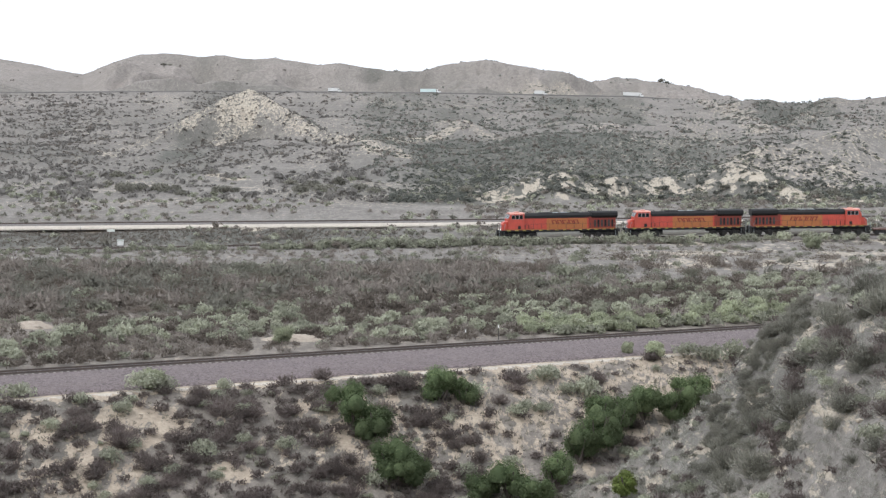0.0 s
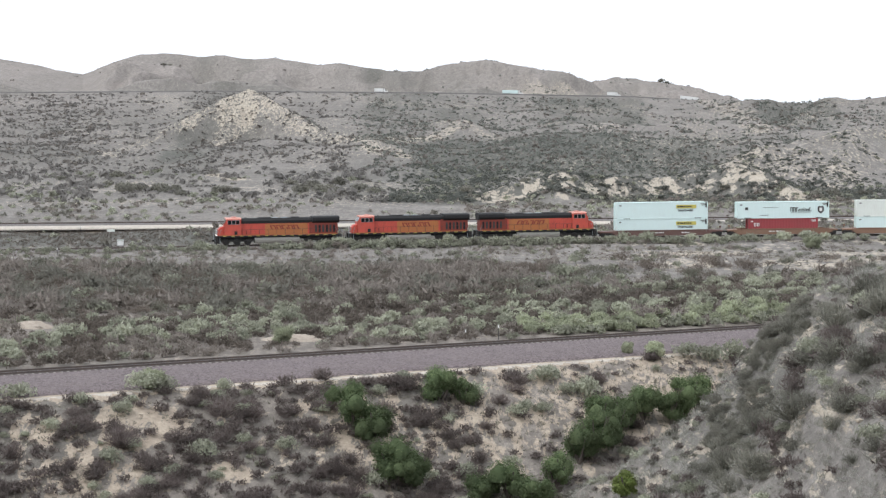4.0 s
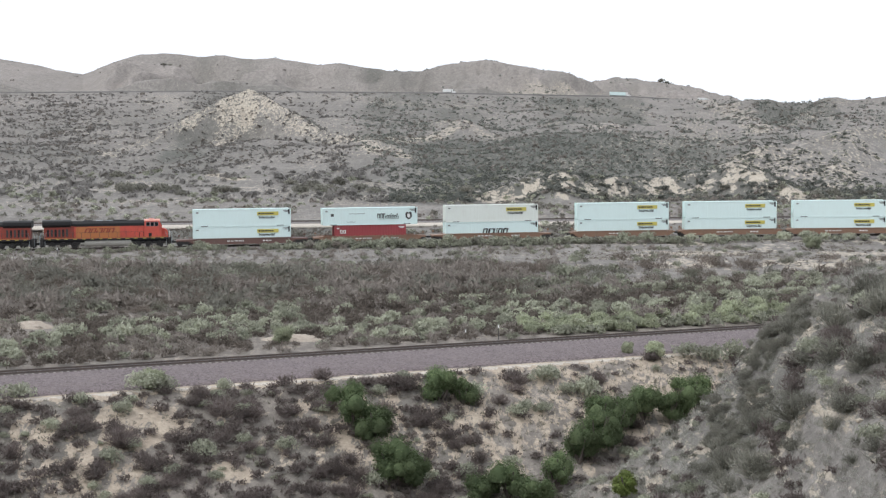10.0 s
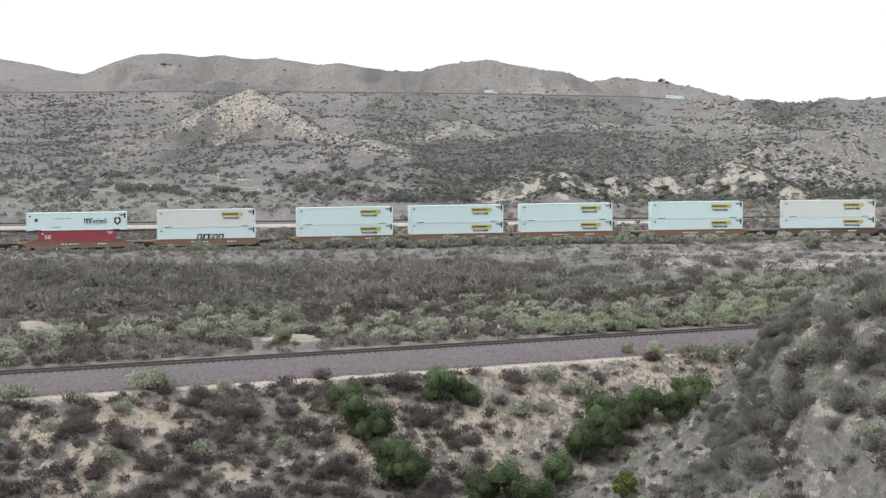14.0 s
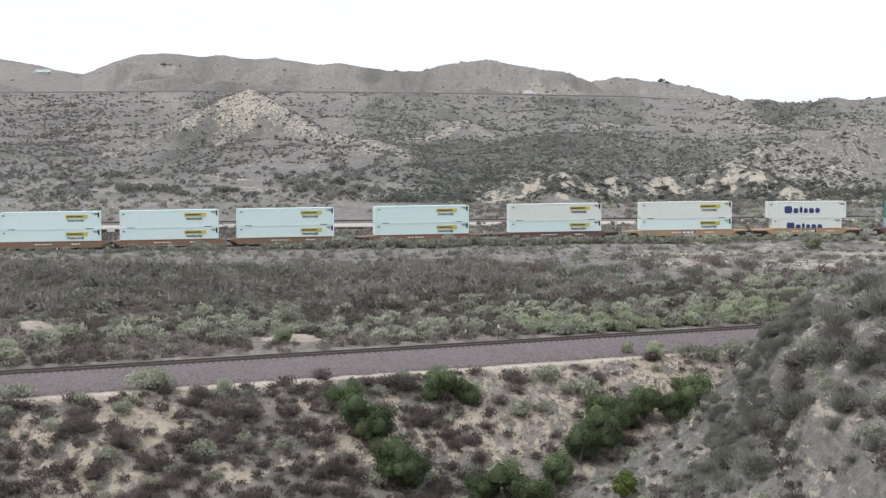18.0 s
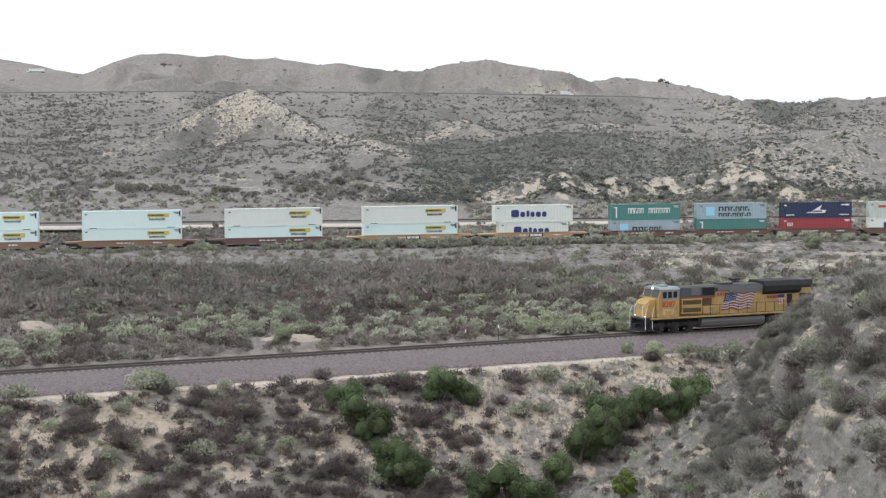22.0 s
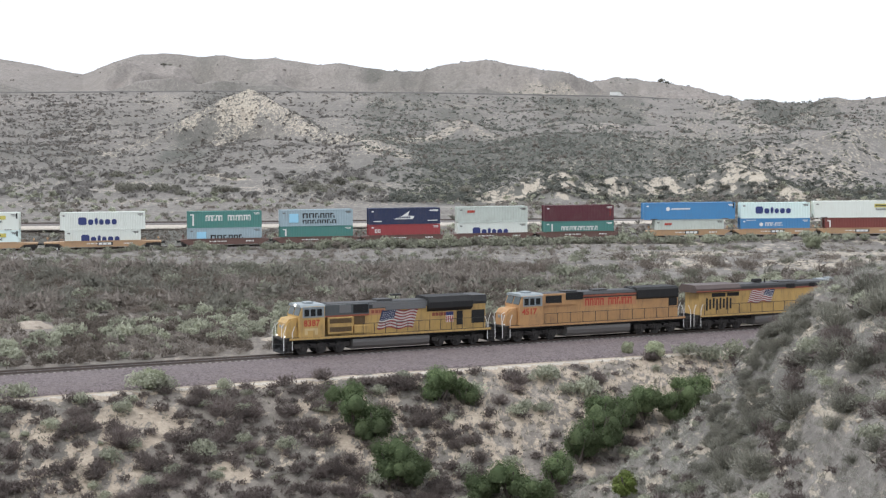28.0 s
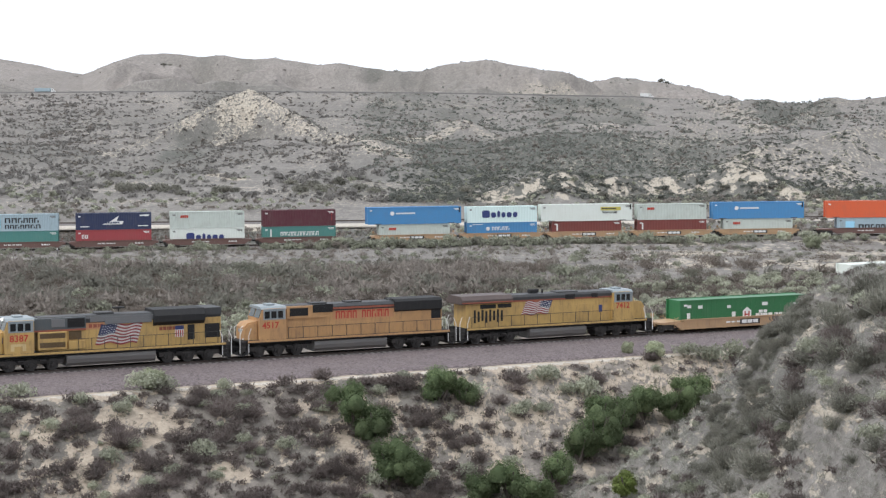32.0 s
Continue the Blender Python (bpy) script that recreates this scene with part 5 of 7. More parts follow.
            part("hood_door", bm, body, c)
        bm = bmesh.new()
        rbox(bm, 4.75, 5.15, 1.076, 1.09, 2.5, 3.2, 0.01)
        part("shield_emblem", bm, M_MARKB, c, "red and blue shield emblem")
    else:
        bm = bmesh.new()
        rear = -10.0 if kind == "ace" else -9.5
        box(bm, rear, 6.35, -1.08, 1.08, 1.62, 3.95)
        part("hood", bm, body, c)
        bm = bmesh.new()
        loft(bm, [(-1.1, 3.93), (-1.14, 4.3), (-0.8, 4.55), (0.8, 4.55), (1.14, 4.3), (1.1, 3.93)], rear, 6.33)
        if kind == "ace":
            rbox(bm, -0.4, 1.2, -0.6, 0.6, 4.53, 4.74, 0.04)
        else:
            for x in (-6.0, -1.5, 2.0):
                rbox(bm, x, x + 1.6, -0.5, 0.5, 4.53, 4.68, 0.04)
        part("hood_roof", bm, M_HGREY if kind == "ace" else M_SOOT, c, "grey hood roof" if kind == "ace" else "sooty black hood roof")
        if kind == "ace":
            bm = bmesh.new()
            loft(bm, [(-1.1, 3.4), (-1.58, 3.75), (-1.58, 4.3), (-1.2, 4.8), (1.2, 4.8), (1.58, 4.3), (1.58, 3.75), (1.1, 3.4)], -8.4, -3.75)
            part("radiator_wing", bm, M_BLACK, c, "black flared radiator")
            bm = bmesh.new()
            box(bm, -10.0, -8.4, -1.3, 1.3, 4.15, 4.78)
            part("rear_housing", bm, M_HGREY, c)
            bm = bmesh.new()
            plate(bm, -3.9, 1.9, 4.0, 4.45, 1.15, 0.01)
            plate(bm, -3.6, 0.6, 3.75, 4.2, 1.16, 0.05)
            part("hood_panel", bm, M_MIDGREY, c, "worn grey hood panel")
            bm = bmesh.new()
            box(bm, 2.3, 6.8, -1.25, 1.25, 3.5, 4.48)
            part("equipment_cabinet", bm, M_BLUEGREY, c, "dark blue-grey equipment cabinet")
            bm = bmesh.new()
            rbox(bm, 4.15, 5.3, 1.22, 1.3, 3.7, 4.4, 0.02)
            part("cabinet_box", bm, M_MIDGREY, c)
            louvre(c, 2.4, 3.9, 1.25, 3.62, 4.4, M_BLACK, 6)
            bm = bmesh.new()
            plate(bm, 2.3, 6.8, 3.36, 3.5, 1.262)
            part("red_stripe", bm, M_RUST, c, "faded red edge stripe")
            bm = bmesh.new()
            rbox(bm, 4.0, 6.5, 1.08, 1.42, 1.8, 3.34, 0.04)
            part("blower_housing", bm, body, c)
            for z0 in (2.0, 2.78):
                louvre(c, 4.15, 6.35, 1.425, z0, z0 + 0.44, M_DIM, 5, "shaded intake grille")
            louvre(c, 2.65, 3.75, 1.09, 2.55, 3.3, M_DIM, 4, "recessed intake grille")
            bm = bmesh.new()
            rbox(bm, 2.4, 3.85, 1.08, 1.3, 1.75, 2.45, 0.03)
            part("sand_box", bm, body, c)
            bm = bmesh.new()
            plate(bm, 0.6, 2.25, 3.35, 3.95, 1.084)
            part("faded_panel", bm, M_SALMON, c, "sun-faded salmon panel")
            blocks(c, M_RUST, 2.0, 3.5, (0.3, 0.3, 0.12, 0.3), (0.3,), 1.098, 0.3, 0.0, "worn red logo block")
            bm = bmesh.new()
            for bx in (7.55, 8.55):
                rbox(bm, bx, bx + 0.3, 1.5, 1.51, 1.85, 2.45, 0.005)
            rbox(bm, 7.85, 8.55, 1.5, 1.51, 2.25, 2.45, 0.003)
            part("stencil_panel", bm, M_STENCIL, c, "pale worn stencil panel")
            blocks(c, M_RUST, -4.3, 2.95, (0.3, 0.3, 0.12, 0.3, 0.3, 0.3), (0.3,), 1.09, 0.2, 0.0, "worn rust logo block")
            flag(c, -2.8, 0.9, 2.0, 3.75, 1.1, False)
            bm = bmesh.new()
            rbox(bm, -6.55, -5.75, 1.085, 1.1, 2.3, 3.3, 0.01)
            sh = part("shield_emblem", bm, M_MARKW, c, "red, white and blue shield emblem")
            bm = bmesh.new()
            plate(bm, -6.55, -5.75, 2.95, 3.3, 1.102)
            part("shield_top", bm, M_MARKB, sh)
            bm = bmesh.new()
            for i in range(4):
                plate(bm, -6.5 + i * 0.2, -6.4 + i * 0.2, 2.32, 2.9, 1.102)
            part("shield_bar", bm, M_MARKR, sh)
            louvre(c, -7.55, -6.9, 1.09, 2.0, 3.35, M_BLACK, 2, "dark open doorway")
            louvre(c, -9.9, -8.5, 1.09, 2.1, 3.35, M_BLACK, 5)
            for i in range(7):
                bm = bmesh.new()
                rbox(bm, -5.4 + i * 0.72, -4.78 + i * 0.72, 1.07, 1.088, 1.75, 2.3, 0.01)
                part("hood_door", bm, body, c)
            bm = bmesh.new()
            rod(bm, (-0.9, 0.2, 4.7), (-0.9, 0.2, 5.0), 0.06, 8)
            rbox(bm, -1.4, -0.4, -0.1, 0.5, 4.98, 5.12, 0.03)
            part("air_horn", bm, M_BLACK, c)
        else:
            bm = bmesh.new()
            loft(bm, [(-1.1, 3.55), (-1.3, 3.7), (-1.3, 4.5), (-1.0, 4.72), (1.0, 4.72), (1.3, 4.5), (1.3, 3.7), (1.1, 3.55)], -9.45, -4.55)
            part("radiator_wing", bm, M_BLACK, c, "black square radiator")
            louvre(c, -9.4, -8.4, 1.09, 2.75, 3.56, M_BLACK, 5)
            bm = bmesh.new()
            box(bm, 2.6, 6.3, -1.25, 1.25, 3.4, 4.5)
            part("equipment_cabinet", bm, body, c)
            louvre(c, 4.2, 6.0, 1.25, 3.62, 4.35, M_BLACK, 6)
            louvre(c, 1.75, 3.75, 1.26, 3.85, 4.58, M_BLACK, 6)
            bm = bmesh.new()
            plate(bm, -4.5, 1.65, 3.1, 4.04, 1.082, 0.01)
            part("side_panel", bm, M_SALMON, c, "sun-faded salmon upper panel")
            blocks(c, M_MARKR, 1.4, 3.18, (0.42, 0.4, 0.14, 0.44, 0.4), (0.7,), 1.098, 0.22, 0.0, "red logo block", strokes=True)
            blocks(c, M_MARKR, -1.25, 3.18, (0.4, 0.42, 0.4, 0.14, 0.4, 0.14, 0.4), (0.7,), 1.098, 0.22, strokes=True)
            bm = bmesh.new()
            plate(bm, -4.5, 1.7, 4.06, 4.24, 1.15, 0.02)
            part("red_stripe", bm, M_RUST, c, "faded red edge stripe")
            for i in range(9):
                bm = bmesh.new()
                rbox(bm, -8.4 + i * 1.25, -7.3 + i * 1.25, 1.07, 1.088, 1.75, 2.85, 0.01)
                part("hood_door", bm, body, c)
        bm = bmesh.new()
        rbox(bm, 9.4, 9.9, 1.0, 1.02, 2.5, 3.0, 0.005)
        part("shield_emblem", bm, M_MARKB, c, "winged blue emblem")
    for y in (1.46, -1.46):
        railing(c, -9.6, 3.0 if kind == "ace" else 6.2, y, M_DARK, n=12)
    for x, o in ((10.45, 1), (-10.45, -1)):
        for y in (1.42, -1.42):
            ladder(c, x, y, M_MARKW, o)
    ditch_lights(c, L, lit)
    if lit:
        bm = bmesh.new()
        rod(bm, (9.1, 0.25, 4.5), (9.34, 0.25, 4.5), 0.13, 12)
        part("headlight", bm, M_LIT, c, "lit headlight")
    return c


M_STENCIL = paint("worn_cream_stencil", (0.60, 0.46, 0.24), 0.6, 0, 0.6, (0.3, 0.2, 0.1))
M_RUST = paint("faded_rust_red", (0.30, 0.085, 0.05), 0.6, 0, 0.6, (0.12, 0.07, 0.05))
M_BROWNROOF = paint("sooty_brown_roof", (0.085, 0.062, 0.058), 0.6, 0, 0.5, (0.16, 0.12, 0.10))
M_BLUEGREY = paint("dark_blue_grey", (0.075, 0.088, 0.095), 0.5, 0, 0.4)
M_SCREEN = paint("greenish_windscreen_glass", (0.03, 0.045, 0.045), 0.15, 0, 0.2)
M_MIDGREY = paint("worn_mid_grey", (0.15, 0.155, 0.16), 0.5, 0, 0.4)
M_SOOT = paint("sooty_roof", (0.03, 0.031, 0.033), 0.55, 0, 0.5, (0.09, 0.08, 0.075))
M_SALMON = paint("sun_faded_salmon", (0.50, 0.25, 0.125), 0.6, 0, 0.6, (0.30, 0.16, 0.09))
M_FLAGR = paint("faded_flag_red", (0.27, 0.045, 0.045), 0.5, 0, 0.5, (0.1, 0.07, 0.06))
M_FLAGW = paint("dusty_flag_white", (0.56, 0.54, 0.52), 0.5, 0, 0.6, (0.2, 0.17, 0.15))
M_DIM = paint("shaded_brown_grille", (0.12, 0.075, 0.03), 0.6, 0, 0.4)



def reversed_engine(c):
    """Turns an engine end for end while its detailed side stays on the south side."""
    flip = Matrix.Diagonal((-1, 1, 1, 1))
    for ob in c.children_recursive:
        me = ob.data
        if ob.name.startswith("road_number"):
            ob.location.x = -ob.location.x + max(v.co.x for v in me.vertices)
        elif me.users > 1:
            ob.location.x *= -1
        else:
            ob.location.x *= -1
            me.transform(flip)
            me.flip_normals()
    return c


# the far train: engines, then stacks; each row is a unit's place along the line at the start
FAR_SPEED = 12.262
CARS = (  # centre, half length, well, steel, (feet, paint, marks) above and below, truck
    (87.94, 11.3, 16.6, "R", (53, "W", "yellow"), (53, "W", "yellow"), "single"),
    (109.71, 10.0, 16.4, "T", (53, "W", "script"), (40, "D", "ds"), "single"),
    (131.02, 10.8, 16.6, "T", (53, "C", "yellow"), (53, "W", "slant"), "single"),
    (154.49, 9.55, 16.6, "T", (53, "W", "yellow"), (53, "W", "yellow"), "unit"),
    (173.9, 9.55, 16.6, "T", (53, "W", "yellow"), (53, "W", "yellow"), "unit"),
    (193.39, 9.55, 16.6, "T", (53, "W", "yellow"), (53, "W", "yellow"), "single"),
    (216.83, 11.3, 16.6, "T", (53, "W", "yellow"), (53, "W", "yellow"), "single"),
    (240.45, 11.3, 16.6, "R", (53, "C", "yellow"), (53, "W", "yellow"), "single"),
    (263.91, 11.3, 16.6, "Y", (53, "C", "yellow"), (53, "W", "yellow"), "single"),
    (285.6, 9.9, 12.9, "Y", (45, "C", "word"), (40, "C", "lowword"), "single"),
    (305.71, 7.65, 12.7, "R", (40, "E", "two"), (40, "I", "starlow"), "unit"),
    (321.22, 7.65, 12.7, "R", (40, "I", "star"), (40, "E", "lowbar"), "unit"),
    (336.41, 7.65, 12.7, "R", (40, "N", "peak"), (40, "D", "ds"), "unit"),
    (351.87, 7.65, 12.7, "R", (40, "S", "red"), (40, "C", "lowword"), "unit"),
    (367.31, 7.65, 12.7, "R", (40, "M", "redcode"), (40, "E", "blocklow"), "single"),
    (387.16, 7.65, 12.7, "Y", (53, "B", "globe"), (40, "S", "red"), "unit"),
    (402.59, 7.65, 12.7, "Y", (40, "W", "word"), (40, "B", "ringlow"), "unit"),
    (417.7, 7.65, 12.7, "Y", (53, "C", "yellow"), (40, "K", "lowbar"), "unit"),
    (433.05, 7.65, 12.7, "Y", (40, "S", "red"), (40, "K", "lowbar"), "unit"),
    (448.56, 7.65, 12.7, "Y", (53, "B", "globe"), (40, "S", "red"), "single"),
    (468.9, 9.9, 12.9, "R", (53, "O", ""), (40, "I", "starlow"), "single"),
)
STEEL = {"R": (M_WELLR, "rust-brown steel well car carrying stacked containers"), "T": (M_WELLT, "tan-brown steel well car carrying stacked containers"), "Y": (M_WELLY, "dusty yellow steel well car with a black nameplate")}
PAINTS = {"W": (M_WHITE, "white"), "C": (M_CREAM, "cream-white"), "D": (M_RED, "faded red"), "E": (M_TEAL, "teal-green"), "I": (M_ICE, "pale blue-grey"), "N": (M_NAVY, "navy blue"), "S": (M_SILVER, "pale grey"), "M": (M_MAROON, "maroon"), "B": (M_BLUE, "bright blue"), "K": (M_BRICK, "brick-red"), "O": (M_HOT, "orange-red")}
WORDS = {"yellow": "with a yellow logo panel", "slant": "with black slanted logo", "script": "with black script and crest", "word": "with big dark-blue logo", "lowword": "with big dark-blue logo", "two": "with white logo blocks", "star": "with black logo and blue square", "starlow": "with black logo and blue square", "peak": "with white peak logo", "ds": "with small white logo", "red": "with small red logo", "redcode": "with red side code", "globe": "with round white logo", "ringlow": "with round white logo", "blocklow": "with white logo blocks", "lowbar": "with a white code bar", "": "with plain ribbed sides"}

FAR_UNITS, NEAR_UNITS = [], []


def far_train():
    for s, text, fwd in ((20.5, "orange and black freight locomotive leading the train", True), (43.15, "orange and black freight locomotive behind the leader", True), (65.4, "orange and black freight locomotive running backwards", False)):
        c = orange_loco(text, fwd, s < 25)
        FAR_UNITS.append((c if fwd else reversed_engine(c), s, 7.0, 0.0))
    for s, half, well, steel, top, low, truck in CARS:
        mat, text = STEEL[steel]
        FAR_UNITS.append((well_car(half, well, mat, text, truck), s, half - 1.75, 0.0))
        z = 0.29
        for feet, tone, mark in (low, top):
            pm, word = PAINTS[tone]
            c = container(feet, pm, "%s ribbed %d-foot container %s" % (word, feet, WORDS[mark]), (mark,) if mark else ())
            FAR_UNITS.append((c, s, half - 1.75, z))
            z += SIZES[feet][1] + 0.02


def near_train():
    for s, kind, number, text, fwd in ((6.65, "ace", "8387", "yellow and grey locomotive with waving flag, headlights lit", True), (29.2, "m", "4517", "faded orange-yellow locomotive with red side lettering", True), (51.35, "ge", "7412", "yellow and grey locomotive with flag, running backwards", False)):
        c = yellow_loco(kind, number, text, fwd and kind == "ace")
        NEAR_UNITS.append((c if fwd else reversed_engine(c), s, 0.0))
    NEAR_UNITS.append((well_car(10.9, 16.6, M_WELLY, "dusty yellow steel well car carrying one green container", "single"), 73.8, 0.0))
    NEAR_UNITS.append((container(53, M_EMER, "dark green ribbed container with white hexagon logo", ("hexagon",)), 73.8, 0.29))
    NEAR_UNITS.append((well_car(10.9, 16.6, M_WELLY, "dusty yellow steel well car carrying stacked containers", "single"), 95.6, 0.0))
    for z in (0.29, 3.21):
        NEAR_UNITS.append((container(53, M_CREAM, "cream-white ribbed container stacked in a well car", ()), 95.6, z))


far_train()
near_train()


# ---- sleepers, signs and posts along the lines ----
def ties():
    bm = bmesh.new()
    rbox(bm, -0.11, 0.11, -1.27, 1.27, -0.35, -0.165, 0.02)
    me = mesh_of("tie", bm, M_CONC)
    bed = bpy.data.objects["track_bed"]
    for i in range(-105, 110):
        c = Vector((0, NEAR_D, 0)) + NEAR_DIR * (i * 0.61)
        share("tie", me, bed, (c.x, c.y, 0), math.degrees(math.atan2(NEAR_DIR.y, NEAR_DIR.x)))
    vs, fs = [], []
    cube = np.array([(a, b, c) for c in (-0.35, -0.16) for a, b in ((-0.12, -1.3), (0.12, -1.3), (0.12, 1.3), (-0.12, 1.3))])
    quads = np.array([(4, 5, 6, 7), (0, 1, 5, 4), (1, 2, 6, 5), (2, 3, 7, 6), (3, 0, 4, 7)])
    for k, s in enumerate(np.arange(-110, 130, 0.61)):
        p = far_pose(s, 0.5)
        vs.append(np.array([(p @ Vector(v))[:] for v in cube]))
        fs.append(quads + 8 * k)
    tagged(new("ties", mesh_from("ties", np.concatenate(vs), np.concatenate(fs), M_TIE)), "dark timber sleepers under the far line", "ties", kind="stuff")


M_CONC = paint("pale_concrete_tie", (0.30, 0.275, 0.26), 0.9, 0, 0.6, (0.2, 0.16, 0.155), streak=False)
ties()


def stand(x, y):
    return float(height(np.array([x]), np.array([y]))[0])


def small_things():
    # a low yellow-topped sign and a pale relay box by the far line
    z = stand(-56.3, 306.5)
    c = thing("trackside_sign", "weathered post with a pale rectangular sign board", "sign")
    c.matrix_basis = pose(-56.3, 306.5, z)
    bm = bmesh.new()
    box(bm, -0.05, 0.05, -0.05, 0.05, -0.2, 2.9)
    part("post", bm, M_TIE, c)
    bm = bmesh.new()
    rbox(bm, -0.65, 0.65, -0.1, -0.05, 2.55, 2.95, 0.015)
    part("sign_board", bm, M_CREAM, c)
    z = stand(-54.6, 305.8)
    c = thing("relay_box", "pale grey metal relay box on short legs", "equipment box")
    c.matrix_basis = pose(-54.6, 305.8, z)
    bm = bmesh.new()
    rbox(bm, -0.5, 0.5, -0.3, 0.3, 0.55, 1.4, 0.03)
    part("cabinet", bm, M_MARKW, c)
    for dx in (-0.4, 0.4):
        bm = bmesh.new()
        box(bm, dx - 0.05, dx + 0.05, -0.05, 0.05, -0.2, 0.55)
        part("leg", bm, M_DARK, c)
    bm = bmesh.new()
    slab(bm, [(-0.56, 1.4), (0.56, 1.4), (0.5, 1.5), (-0.5, 1.5)], -0.36, 0.36)
    part("lid", bm, M_SILVER, c)
    # white-topped marker posts
    for x, y, h in ((5.5, 178.3, 1.7), (2.3, 180.5, 0.9), (-66.5, 331.5, 1.3), (-61.5, 288.0, 1.2)):
        c = thing("marker_post", "thin steel marker post with a white reflector", "post", "marker posts")
        c.matrix_basis = pose(x, y, stand(x, y))
        bm = bmesh.new()
        box(bm, -0.035, 0.035, -0.03, 0.03, -0.2, h)
        part("post", bm, M_DARK, c)
        bm = bmesh.new()
        rbox(bm, -0.08, 0.08, -0.05, -0.03, h - 0.3, h + 0.03, 0.01)
        part("reflector", bm, M_MARKW, c)
    for x, y, rx, ry, h in ((-43.2, 189.5, 2.7, 1.9, 0.85), (-14.8, 179.5, 3.7, 1.6, 0.6)):
        g = np.random.default_rng(int(abs(x)))
        k, m = 18, 6
        vs = [(0, 0, h)]
        for j in range(1, m + 1):
            for i in range(k):
                a, q = i / k * 6.283, j / m
                w = 1 + 0.18 * g.normal() * q * (1 - q) * 2
                vs.append((math.cos(a) * rx * q * w, math.sin(a) * ry * q * w, h * (1 - q * q) ** 1.5 * w - 0.15 * (q == 1)))
        bm = bmesh.new()
        vv = [bm.verts.new(v) for v in vs]
        for i in range(k):
            bm.faces.new((vv[0], vv[1 + i], vv[1 + (i + 1) % k]))
            for j in range(m - 1):
                bm.faces.new((vv[1 + j * k + i], vv[1 + (j + 1) * k + i], vv[1 + (j + 1) * k + (i + 1) % k], vv[1 + j * k + (i + 1) % k]))
        me = mesh_of("dirt_mound", bm, M_MOUND)
        ob = tagged(new("dirt_mound", me), "low heap of pale tan earth beside the track", "mound", "earth mounds")
        ob.matrix_basis = pose(x, y, stand(x, y) - 0.05)
    # pale stones on the slopes
    rng = np.random.default_rng(5)
    bm = bmesh.new()
    bmesh.ops.create_icosphere(bm, subdivisions=1, radius=1)
    for v in bm.verts:
        v.co *= 1 + 0.25 * (rng.random() - 0.5)
        v.co.z *= 0.6
    me = mesh_of("rock", bm, M_ROCK)
    for i in range(60):
        if i < 30:
            x, y = rng.uniform(18, 28), rng.uniform(78, 108)
        else:
            x, y = rng.uniform(-40, 10), rng.uniform(128, 150)
        n = (y - NEAR_D - NEAR_SLOPE * x) * NEAR_DIR.x
        if n > -15:
            continue
        r = rng.uniform(0.1, 0.28)
        ob = tagged(new("rock", me), "pale weathered stone lying on the slope", "rock", "stones on the slope")
        ob.matrix_basis = Matrix.Translation((x, y, stand(x, y) + r * 0.2)) @ Matrix.Rotation(rng.uniform(0, 6.3), 4, "Z") @ Matrix.Diagonal((r, r * rng.uniform(0.7, 1.2), r, 1))


M_MOUND = paint("tan_earth", (0.41, 0.355, 0.295), 0.95, 0, 0.7, (0.24, 0.20, 0.17), streak=False)
M_ROCK = paint("pale_stone", (0.50, 0.43, 0.35), 0.95, 0, 0.5, (0.25, 0.2, 0.16), streak=False)
small_things()


# ---- plants ----
RNG = np.random.default_rng(7)


def unit(v):
    return v / np.maximum(np.linalg.norm(v, axis=-1, keepdims=True), 1e-9)


def core_shape(g, high, fat=0.78):
    """The ragged closed dome inside a bush, in quads."""
    n = 8
    rings = []
    for z, r in ((0.0, 0.8), (0.35, 1.0), (0.7, 0.72), (0.97, 0.16)):
        a = np.arange(n) / n * 6.283 + g.uniform(0, 0.5)
        rr = r * fat * g.uniform(0.7, 1.18, n)
        rings.append(np.stack([np.cos(a) * rr, np.sin(a) * rr, np.full(n, z * high * 0.92) + g.uniform(-0.07, 0.1, n)], -1))
    v = np.concatenate(rings)
    f = [(k * n + i, k * n + (i + 1) % n, (k + 1) * n + (i + 1) % n, (k + 1) * n + i) for k in range(3) for i in range(n)]
    return v, np.array(f)


